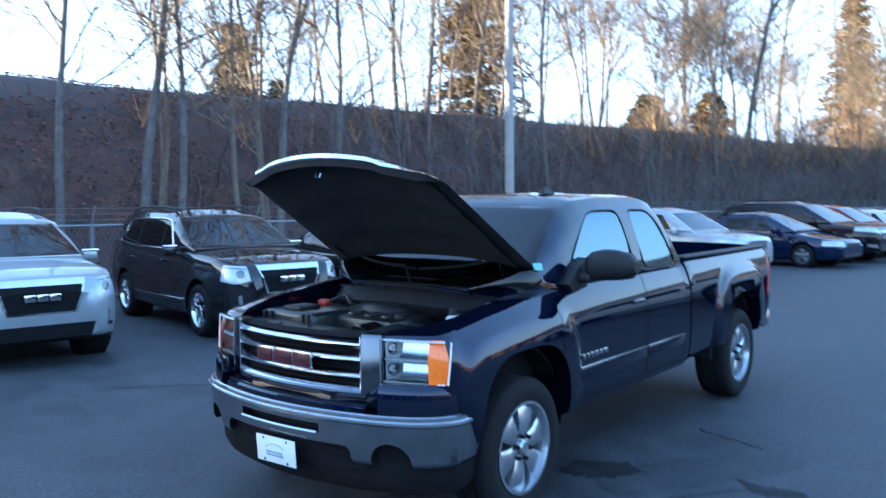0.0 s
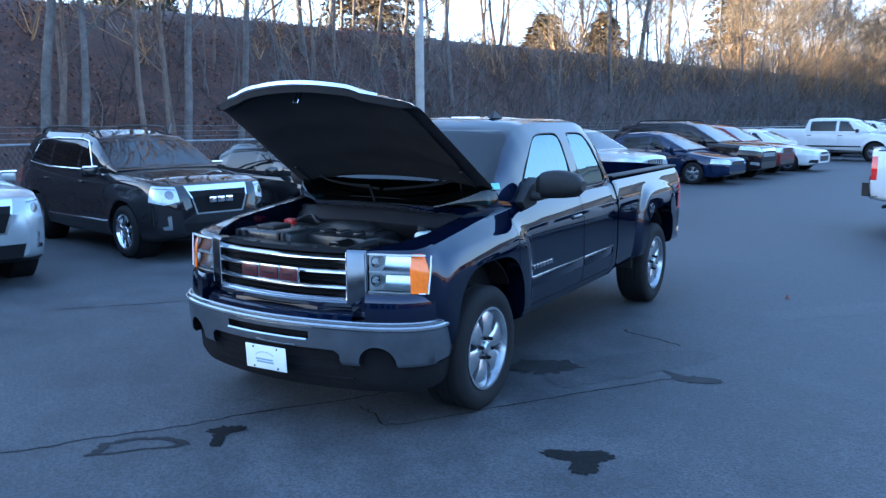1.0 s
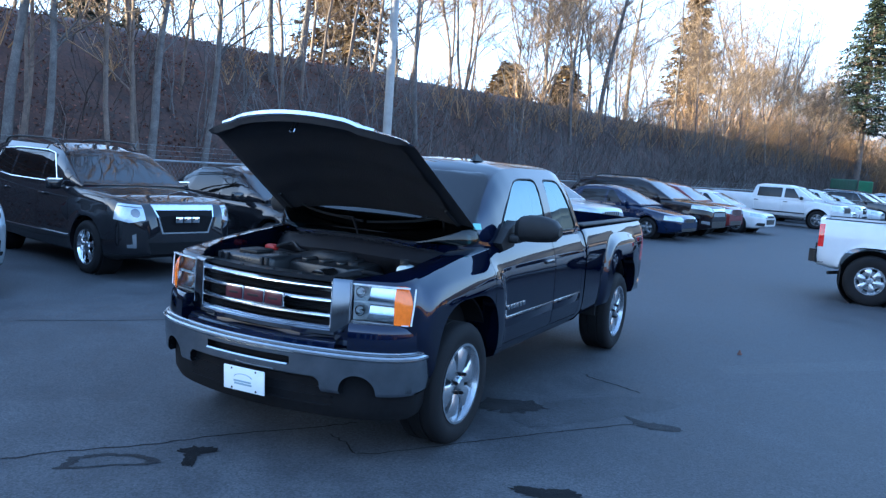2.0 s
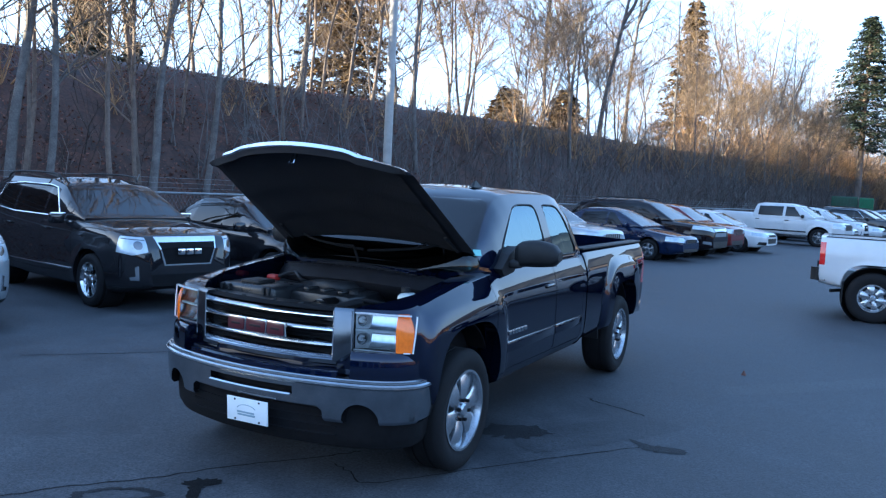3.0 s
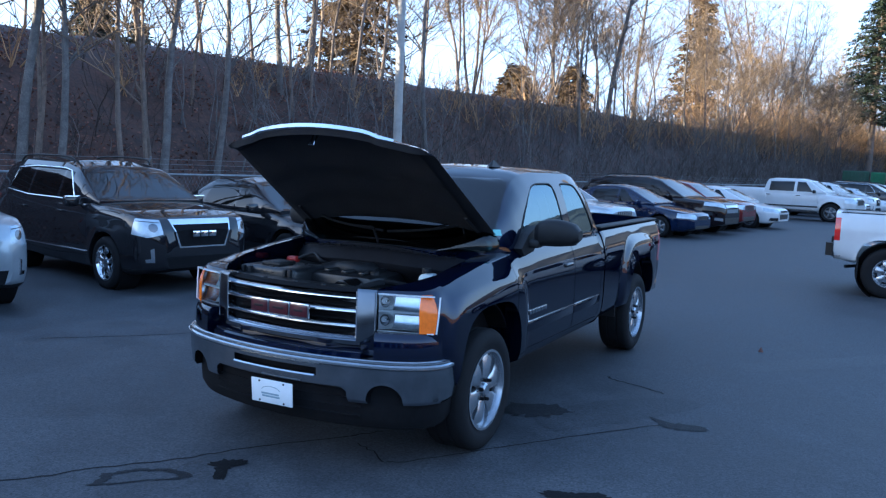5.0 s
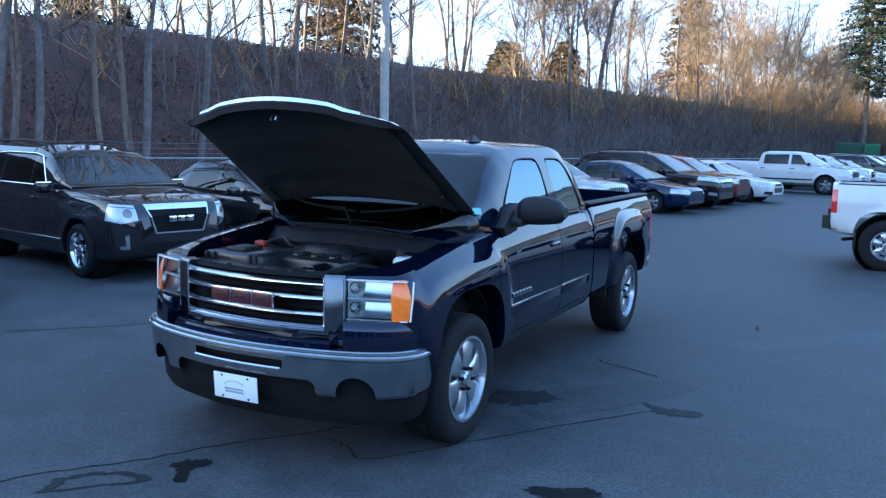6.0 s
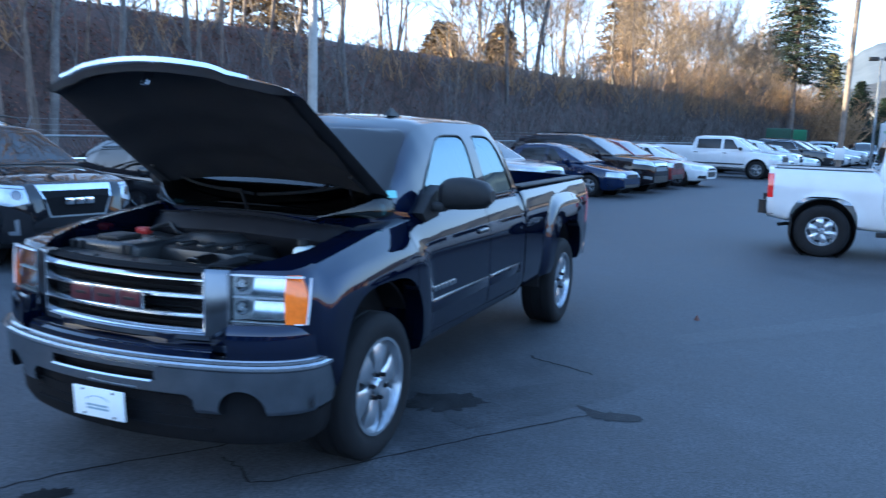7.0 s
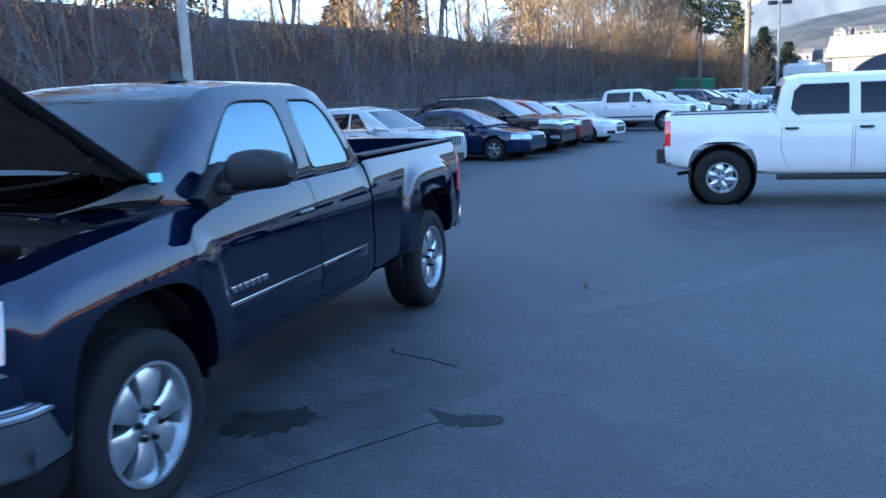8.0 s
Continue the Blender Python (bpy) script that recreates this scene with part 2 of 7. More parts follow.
HEADLAMP = mat("headlamp_reflector", (0.8, 0.82, 0.84), 0.35, 0.0, var=0.12, scale=18, coat=1.0)
INTERIOR = mat("dark_interior", (0.02, 0.02, 0.022), 0.8, var=0.2, scale=10)
BANK_SOIL = mat("leaf_litter", (0.018, 0.010, 0.008), 0.95, var=0.6, scale=2.2, bump=1.0, bscale=12, col2=(0.075, 0.040, 0.029), fine=0.8)
GALV = mat("galvanised_steel", (0.2, 0.21, 0.22), 0.55, 0.2, var=0.2, scale=5)
CONCRETE = mat("concrete", (0.3, 0.3, 0.29), 0.85, var=0.2, scale=4, bump=0.4, bscale=90, fine=0.3)
BARK = mat("alder_bark", (0.10, 0.090, 0.084), 0.9, var=0.35, scale=5, bump=0.6, bscale=40, fine=0.4)
LAMP_GLASS = mat("lamp_glass", (0.42, 0.47, 0.52), 0.18, 0.25, var=0.16, scale=9, coat=1.0)
BAR_CHROME = mat("bright_chrome", (0.86, 0.88, 0.9), 0.14, 1.0, var=0.05, scale=12)
RIM = mat("polished_alloy", (0.42, 0.44, 0.47), 0.24, 0.85, var=0.15, scale=12)
# paler and warmer than bare steel: low sun put into the paint
POLE_PAINT = mat("sunlit_pole_paint", (0.30, 0.285, 0.265), 0.6, var=0.12, scale=5, bump=0.1)
MATT_BLACK = mat("matt_black", (0.008, 0.008, 0.009), 0.9, var=0.2, scale=20, spec=0.12)


# ---- ground, embankment ----
ROW = Vector((0.196, 0.981, 0))  # the way along the row of parked cars
def lot(along, back, z=0.0):
    """A place by metres along the row and metres behind its front line."""
    o = Vector((-5.3, 0, 0)) + ROW * along + Vector((-ROW.y, ROW.x, 0)) * back
    return Vector((o.x, o.y, z))


bm = bmesh.new()
bmesh.ops.create_grid(bm, x_segments=40, y_segments=40, size=1500)
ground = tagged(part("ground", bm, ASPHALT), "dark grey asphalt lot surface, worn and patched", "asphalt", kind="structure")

bm = bmesh.new()
rows = []
for i in range(-30, 330):
    # rows below zero carry the bank on unseen, to keep the lot shaded
    a = -40 + i * 4.0 if i < 0 else -40 + i * 0.5 if i < 200 else 60 + (i - 200) * 1.0
    r = []
    for k in range(0, 34):
        b = 5.6 + k * 0.5 if k < 28 else 19.6 + (k - 28) * 16
        s = min(1.0, max(0.0, (b - 5.9) / 8.3))
        z = 5.15 * (s * s * (3 - 2 * s)) + (0.40 * noise.noise((a * 0.25, b * 0.25, 0)) + 0.28 * noise.noise((a * 0.9, b * 0.9, 3))) * min(1, s * 4) * (1 - 0.8 * s * s) - 0.03
        if b > 14.2:
            z = min(z, 5.3) - (b - 14.2) * 0.02
        r.append(bm.verts.new(lot(a, b, z)))
    rows.append(r)
for r0, r1 in zip(rows, rows[1:]):
    for k in range(len(r0) - 1):
        bm.faces.new((r0[k], r0[k + 1], r1[k + 1], r1[k]))
bmesh.ops.recalc_face_normals(bm, faces=bm.faces)
bank = tagged(part("embankment", bm, BANK_SOIL, sharp=180), "brown earth embankment covered with fallen leaves", "embankment", kind="structure")


# ---- vehicles ----
def wheel(parent, x, y, r, w, rim_r, side, spokes=6, rim_mat=None, width=0.17, lugs=0):
    """A tyre with its rim, hub and spokes; side is +1 or -1."""
    prof = [(0.5, rim_r), (0.5, rim_r + 0.012), (0.53, rim_r + 0.03), (0.56, (rim_r + r) / 2), (0.53, r - 0.035), (0.47, r - 0.012), (0.40, r), (0.2, r), (0.19, r - 0.009), (0.15, r - 0.009), (0.14, r),
            (-0.14, r), (-0.15, r - 0.009), (-0.19, r - 0.009), (-0.2, r), (-0.40, r), (-0.47, r - 0.012), (-0.53, r - 0.035), (-0.56, (rim_r + r) / 2), (-0.53, rim_r + 0.03), (-0.5, rim_r)]
    wh = part("wheel", lathe([(side * a * w, q) for a, q in prof], 48, "x", (x, y, r), closed=True), RUBBER, parent, "black rubber tyre on a wheel")
    f = side * w * 0.5
    rim = [(f * 0.9, rim_r + 0.002), (f * 1.04, rim_r + 0.004), (f * 1.04, rim_r - 0.012), (f * 0.8, rim_r - 0.022), (f * 0.1, rim_r - 0.05), (-f * 0.9, rim_r - 0.02), (-f * 0.9, rim_r + 0.002)]
    part("rim", lathe(rim, 40, "x", (x, y, r), closed=True), rim_mat or CHROME, wh, "bright alloy rim")
    b = bmesh.new()
    x0, x1 = x + f * 0.62, x + f * 0.92
    for k in range(spokes):
        a = k * math.tau / spokes + 0.3
        rings = []
        for q, hw, dx in ((0.035, 0.034, 0.9), (rim_r * 0.5, width * 0.20, 1.0), (rim_r * 0.8, width * 0.29, 0.95), (rim_r - 0.012, width * 0.37, 0.8)):
            d, s = Vector((0, math.cos(a), math.sin(a))), Vector((0, -math.sin(a), math.cos(a)))
            c = Vector((0, y, r)) + d * q
            xa, xb = x + f * 0.35, x + f * 0.95 * dx
            rings.append([c - s * hw + Vector((xa, 0, 0)), c + s * hw + Vector((xa, 0, 0)), c + s * hw * 0.95 + Vector((xb - f * 0.08, 0, 0)), c + s * hw * 0.6 + Vector((xb, 0, 0)), c - s * hw * 0.6 + Vector((xb, 0, 0)), c - s * hw * 0.95 + Vector((xb - f * 0.08, 0, 0))])
        loft(rings, bm=b)
    part("spokes", b, rim_mat or CHROME, wh, "bright alloy spokes")
    for k in range(lugs):
        a = (k + 0.5) * math.tau / lugs + 0.3
        part("lug_nut", lathe([(f * 0.8, 0.001), (f * 0.8, 0.013), (f * 1.03, 0.012), (f * 1.06, 0.008), (f * 1.06, 0.001)], 6, "x", (x, y + 0.07 * math.cos(a), r + 0.07 * math.sin(a))), MATT_BLACK, wh, "dark wheel nut")
    hr = 0.05 if lugs else 0.075
    part("hub_cap", lathe([(f * 0.4, 0.001), (f * 0.4, hr), (f * 0.95, hr * 0.93), (f * 1.03, hr * 0.67), (f * 1.03, 0.001)], 24, "x", (x, y, r)), rim_mat or CHROME, wh)
    part("brake_disc", lathe([(f * 0.05, 0.001), (f * 0.05, rim_r * 0.72), (f * 0.12, rim_r * 0.72), (f * 0.12, 0.001)], 28, "x", (x, y, r)), DULL_CHROME, wh, "dull steel brake disc")
    return wh


def body_solid(ys, top, bot, plan, side, crown=0.03, arches=(), flare=0.0, shoulder=0.07, d=0.05):
    rings = []
    for y in ys:
        zb, zt, w = ease(y, bot, d), ease(y, top, d), ease(y, plan, d)
        h = zt - zb
        half = [(0, zb), (0.6 * w, zb), (w - 0.10, zb), (w - ease(0, side) - 0.012, zb + 0.02)]
        for k in np.linspace(0.06, 0.86, 15):
            x = w - ease(k, side, 0.06)
            z = zb + k * h
            for ya, za, ra in arches:
                q = math.hypot(y - ya, z - za)
                if z > za - 0.15 and ra - 0.05 < q < ra + 0.16:
                    x += flare * (1 if q < ra + 0.07 else max(0, 1 - (q - ra - 0.07) / 0.03))
            half.append((x, z))
        i1 = ease(0.9, side, 0.06)
        sh = min(shoulder, w * 0.3)
        half += [(w - i1 - sh * 0.12, zb + 0.925 * h), (w - i1 - sh * 0.45, zb + 0.97 * h), (w - i1 - sh, zb + 0.993 * h), (w - i1 - sh * 1.9, zt + crown * 0.15), (0.45 * w, zt + crown * 0.8), (0, zt + crown)]
        rings.append([(x, y, z) for x, z in half] + [(-x, y, z) for x, z in half[-2:0:-1]])
    return loft(rings)


def cabin_solid(ys, roof, base, wb, wr, crown=0.035, d=0.04, shrink=0.0):
    rings = []
    for y in ys:
        z0, zr = ease(y, base, d), ease(y, roof, d) - shrink
        a, c = ease(y, wb, d) - shrink, ease(y, wr, d) - shrink
        zr = max(zr, z0 + 0.01)
        full = max(r for _, r in roof)
        t = min(1, (zr - z0) / max(0.05, full - z0))
        xr = a + (c - a) * t  # the side leans in with height
        h = zr - z0
        half = [(0, z0 - 0.12), (a, z0 - 0.12), (a, z0)]
        for k in (0.2, 0.4, 0.6, 0.75):
            half.append((a + (xr - a) * k * 0.98 + 0.02 * math.sin(k * math.pi), z0 + h * k))
        half += [(xr + 0.012, z0 + h * 0.88), (xr - 0.02, z0 + h * 0.955), (xr - 0.09, zr - 0.004), (xr * 0.5, zr + crown * t * 0.75), (0, zr + crown * t)]
        rings.append([(x, y, z) for x, z in half] + [(-x, y, z) for x, z in half[-2:0:-1]])
    return loft(rings)


def inset_poly(poly, g):
    c = Vector((sum(p[0] for p in poly) / len(poly), sum(p[1] for p in poly) / len(poly)))
    return [tuple(Vector(p) - (Vector(p) - c).normalized() * g) for p in poly]


def mirror_x(poly):
    return [(-x, z) for x, z in poly][::-1]


def vehicle(s):
    """A parked car, van or pickup from a table of its lines. Front to -y, front axle at y = 0."""
    root = thing(s["name"], s["label"], s["category"], group=s.get("group", ""))
    paint, W, wbase, r = s["paint"], s["W"], s["wb"], s["tyre"]
    y0, y1 = -s["front"], wbase + s["rear"]
    ys = np.unique(np.concatenate([np.linspace(y0, y0 + 0.3, 9), np.linspace(y0 + 0.3, y1 - 0.25, int((y1 - y0) / 0.07)), np.linspace(y1 - 0.25, y1, 7)]))
    ra = r + s.get("gap", 0.06)
    arches = [(0, r, ra), (wbase, r, ra)]
    body = body_solid(ys, s["top"], s["bot"], s["plan"], s["side"], s.get("crown", 0.03), arches, s.get("flare", 0.012))
    for ya, za, rr in arches:
        for sd in (-1, 1):
            if s.get("square"):
                c = prism(squircle(ya, za, rr, rr + 0.045), sd * (W - 0.34), sd * (W + 0.2), "x")
            else:
                c = lathe([(sd * (W - 0.34), 0.001), (sd * (W - 0.34), rr), (sd * (W + 0.2), rr), (sd * (W + 0.2), 0.001)], 40, "x", (0, ya, za + 0.01))
            lr = rr - 0.004
            part("wheel_liner", lathe([(sd * (W - 0.335), 0.001), (sd * (W - 0.335), lr), (sd * (W - 0.06), lr), (sd * (W - 0.06), lr - 0.012), (sd * (W - 0.32), lr - 0.012), (sd * (W - 0.32), 0.001)], 32, "x", (0, ya, za + 0.012)), MATT_BLACK, root, "black wheel liner")
            body2 = combine(body, c, "DIFFERENCE")
            body.free(); c.free()
            body = body2
    if "bed" in s:
        b = box(*s["bed"])
        body2 = combine(body, b, "DIFFERENCE")
        body.free(); b.free()
        body = body2
    # lamps, grille and trim are cut out of the skin so that they follow it
    for nm, poly, a0, a1, mt, lab in s.get("front_pieces", ()) + s.get("rear_pieces", ()):
        for sd in ((1, -1) if nm in ("headlamp", "tail_lamp", "fog_lamp", "marker_lamp", "lamp_projector") else (1,)):
            c = prism(poly if sd == 1 else mirror_x(poly), a0, a1, "y")
            body, piece = carve(body, c)
            c.free()
            if len(piece.faces):
                part(nm, piece, mt, root, lab, 30)
            else:
                piece.free()
    # doors with real gaps
    for poly in s.get("doors", ()):
        for sd in (1, -1):
            c0, c1 = prism(poly, sd * (W - 0.12), sd * (W + 0.2), "x"), prism(inset_poly(poly, 0.007), sd * (W - 0.12), sd * (W + 0.2), "x")
            body, piece = carve(body, c0, c1)
            c0.free(); c1.free()
            dr = part("door", piece, paint, root, sharp=30)
            ym, zm = max(p[0] for p in poly) - 0.14, s.get("handle_z", 0.9)
            xx = W - ease(0.75, s["side"]) + 0.005
            hb = box(sd * (xx - 0.03), sd * (xx + 0.025), ym - 0.09, ym + 0.09, zm - 0.014, zm + 0.016, 0.011)
            part("handle", hb, s.get("handle_mat", paint), dr, "door handle")
    part("body", body, paint, root, sharp=30)
    g = s["cabin"]
    gys = np.linspace(g["roof"][0][0], g["roof"][-1][0], int((g["roof"][-1][0] - g["roof"][0][0]) / 0.06) + 2)
    cab = cabin_solid(gys, g["roof"], g["base"], g["wb"], g["wr"], g.get("crown", 0.035))
    inner = cabin_solid(np.linspace(gys[0] + 0.07, gys[-1] - 0.06, len(gys)), g["roof"], g["base"], g["wb"], g["wr"], g.get("crown", 0.035), shrink=0.035)
    c2 = combine(cab, inner, "DIFFERENCE")
    cab.free(); inner.free()
    cab = c2
    zt = max(z for _, z in g["roof"])
    for poly in g["side_windows"]:
        for sd in (1, -1):
            c = prism(poly, sd * 0.3, sd * (W + 0.3), "x")
            cab, piece = carve(cab, c)
            c.free()
            part("side_window", piece, s.get("glass", DARK_GLASS), root, "tinted side window", 30)
    ymid = (gys[0] + gys[-1]) / 2
    for nm, poly, a0, a1 in (("windscreen", g["windscreen"], gys[0] - 0.5, ymid - 0.2), ("rear_window", g.get("rear", ()), ymid + 0.4, gys[-1] + 0.3)):
        if poly:
            c = prism(poly, a0, a1, "y")
            cab, piece = carve(cab, c)
            c.free()
            part(nm, piece, g.get("wglass", PARKED_GLASS) if nm == "windscreen" else DARK_GLASS, root, "clear windscreen glass" if nm == "windscreen" else "tinted rear window", 30)
    part("roof", cab, paint, root, "roof and pillars", 30)
    zb = ease(ymid, g["base"])
    for yy in g.get("seats", (ymid - 0.1, ymid + 0.8)):
        for xx in (-0.38, 0.38):
            b = box(xx - 0.24, xx + 0.24, yy, yy + 0.14, zb - 0.45, zb + 0.22, 0.05)
            box(xx - 0.12, xx + 0.12, yy + 0.05, yy + 0.13, zb + 0.18, zb + 0.4, 0.03, bm=b)
            part("seat", b, INTERIOR, root, "dark cloth seat")
    if "rails" in s:
        for sd in (1, -1):
            part("roof_rail", tube(smooth_line([(sd * s["rails"], yy, zt + dz) for yy, dz in ((1.45, -0.03), (1.6, 0.045), (2.3, 0.06), (3.0, 0.04), (3.2, -0.05))], 5), 0.016, 8), s.get("rail_mat", BLACK_PLASTIC), root, "roof rail")
    if "trim" in s:  # bright line round the side glass
        for sd in (1, -1):
            pts = []
            for yy, z in s["trim"]:
                t = (z - ease(yy, g["base"])) / (zt - ease(yy, g["base"]))
                a, c = ease(yy, g["wb"], 0.04), ease(yy, g["wr"], 0.04)
                pts.append((sd * (a + (c - a) * t * 0.98 + 0.02 * math.sin(max(0, t) * math.pi) + 0.008), yy, z))
            part("window_trim", tube(pts + pts[:1], 0.011, 6, None, False), CHROME, root, "thin chrome window trim")
    if "emblem" in s:
        ex, ey, ez, em = s["emblem"]
        for k in (-1, 0, 1):
            part("emblem_block", box(k * ex * 0.7 - ex * 0.31, k * ex * 0.7 + ex * 0.31, ey, ey + 0.03, ez - ex * 0.22, ez + ex * 0.22, 0.006), em, root, "bright emblem block")
    for sd in (1, -1):
        mx, my, mz = s["mirror"]
        b = box(sd * (mx + 0.02), sd * (mx + 0.22), my - 0.05, my + 0.07, mz - 0.07, mz + 0.08, 0.04, 3)
        box(sd * (mx - 0.1), sd * (mx + 0.06), my - 0.02, my + 0.03, mz - 0.06, mz - 0.02, 0.01, bm=b)
        part("side_mirror", b, s.get("mirror_mat", paint), root, "side mirror")
    for ya in (0, wbase):
        for sd in (1, -1):
            wheel(root, sd * (W - s["tw"] / 2 - 0.015), ya, r, s["tw"], s["rim"], sd, s.get("spokes", 6), s.get("rim_mat"), s.get("spoke_w", 0.17), s.get("lugs", 0))
    b = box(-W + 0.35, W - 0.35, 0.1, wbase - 0.1, s["bot"][0][1] - 0.02, s["bot"][0][1] + 0.15)
    for ya in (0, wbase):
        tube([(-W + 0.2, ya, r), (W - 0.2, ya, r)], 0.05, 8, b)
    part("underbody", b, BLACK_PLASTIC, root, "black axles and underbody")
    return root


def place(ob, x, y, deg):
    """Stands a vehicle with its front axle's middle at (x, y), turned by deg from facing -y."""
    ob.matrix_world = pose(x, y, 0, 0, 0, deg)
    return ob


def repaint(ob, swaps, label=""):
    """Gives a copy its own paint."""
    for o in (ob, *ob.children_recursive):
        for sl in o.material_slots:
            if sl.material in swaps:
                m2 = swaps[sl.material]
                sl.link = "OBJECT"
                sl.material = m2
    if label:
        tagged(ob, label)
    return ob


SIDE = [(0, 0.05), (0.2, 0.005), (0.35, 0.0), (0.66, 0.0), (0.78, 0.014), (1.0, 0.06)]
suv = dict(name="suv", label="black mid-size sport utility vehicle, parked and glossy", category="suv", group="parked cars", paint=BLACK_PAINT, W=0.925, wb=2.86, front=0.93, rear=0.92, tyre=0.355, tw=0.235, rim=0.235,
           top=[(-0.93, 0.80), (-0.85, 0.98), (-0.5, 1.06), (0.55, 1.14), (1.2, 1.12), (3.3, 1.17), (3.72, 1.12), (3.78, 1.0)],
           bot=[(-0.93, 0.35), (-0.6, 0.25), (0, 0.24), (3.0, 0.25), (3.78, 0.4)],
           plan=[(-0.93, 0.55), (-0.88, 0.70), (-0.72, 0.84), (-0.45, 0.905), (0.2, 0.92), (3.0, 0.92), (3.6, 0.87), (3.78, 0.78)], side=SIDE,
           front_pieces=(("grille", [(-0.335, 0.635), (0.335, 0.635), (0.435, 0.925), (-0.435, 0.925)], -1.1, -0.62, MATT_BLACK, "black grille"), ("grille_surround", [(-0.355, 0.615), (0.355, 0.615), (0.475, 0.995), (-0.475, 0.995)], -1.1, -0.70, CHROME, "chrome grille surround"),
                         ("lamp_projector", [(0.69 + 0.05 * math.cos(k * 0.524), 0.885 + 0.058 * math.sin(k * 0.524)) for k in range(12)], -1.1, -0.7, POST_CHROME, "dark chrome lamp projector"), ("lamp_projector", [(0.61, 0.945), (0.86, 0.965), (0.86, 0.975), (0.61, 0.955)], -1.1, -0.62, BLACK_PLASTIC, "dark lamp divider"),
                         ("headlamp", [(0.585, 0.80), (0.76, 0.755), (0.90, 0.80), (0.90, 1.005), (0.60, 0.985)], -1.1, -0.60, LAMP_GLASS, "clear headlamp"), ("fog_lamp", [(0.68, 0.43), (0.765, 0.43), (0.775, 0.47), (0.72, 0.48), (0.73, 0.60), (0.69, 0.62)], -1.1, -0.5, CHROME, "chrome fog lamp bezel"),
                         ("lower_grille", [(-0.50, 0.33), (0.50, 0.33), (0.55, 0.50), (-0.55, 0.50)], -1.1, -0.7, MATT_BLACK, "black lower grille"), ("lower_cladding", [(-1.2, 0.2), (1.2, 0.2), (1.2, 0.33), (-1.2, 0.33)], -1.1, -0.35, BLACK_PLASTIC, "black lower cladding")),
           rear_pieces=(("tail_lamp", [(0.62, 0.85), (0.95, 0.85), (0.95, 1.1), (0.62, 1.1)], 3.5, 4.0, RED_LENS, "red tail lamp"),),
           doors=([(0.45, 0.42), (1.42, 0.38), (1.42, 1.09), (0.55, 1.09)], [(1.45, 0.38), (2.35, 0.40), (2.62, 0.75), (2.45, 1.11), (1.45, 1.09)]),
           cabin=dict(roof=[(0.35, 1.16), (1.15, 1.60), (1.6, 1.685), (3.0, 1.70), (3.45, 1.61), (3.72, 1.14)], base=[(0.3, 1.12), (3.8, 1.13)], wb=[(0.3, 0.78), (0.8, 0.86), (3.2, 0.86), (3.75, 0.74)], wr=[(0.3, 0.66), (3.75, 0.62)],
                      side_windows=([(0.95, 1.17), (1.42, 1.17), (1.42, 1.56), (1.28, 1.54)], [(1.48, 1.17), (2.4, 1.17), (2.4, 1.57), (1.48, 1.57)], [(2.46, 1.18), (3.1, 1.22), (3.0, 1.53), (2.46, 1.57)]),
                      windscreen=[(-0.79, 1.18), (0.79, 1.18), (0.64, 1.56), (-0.64, 1.56)], rear=[(-0.6, 1.2), (0.6, 1.2), (0.5, 1.5), (-0.5, 1.5)]),
           mirror=(0.88, 0.75, 1.14), handle_z=0.98, rails=0.60, trim=[(0.93, 1.155), (1.27, 1.555), (1.5, 1.585), (2.4, 1.59), (3.02, 1.55), (3.13, 1.21), (2.4, 1.155)], emblem=(0.18, -0.965, 0.80, CHROME), rim_mat=CHROME, spokes=5)
PARKED_RIM = mat("dull_alloy", (0.17, 0.18, 0.195), 0.32, 0.7, var=0.2, scale=12)
NOT_SUV = ("rails", "trim", "emblem")
plain = dict({k: v for k, v in suv.items() if k not in NOT_SUV}, rim_mat=PARKED_RIM)
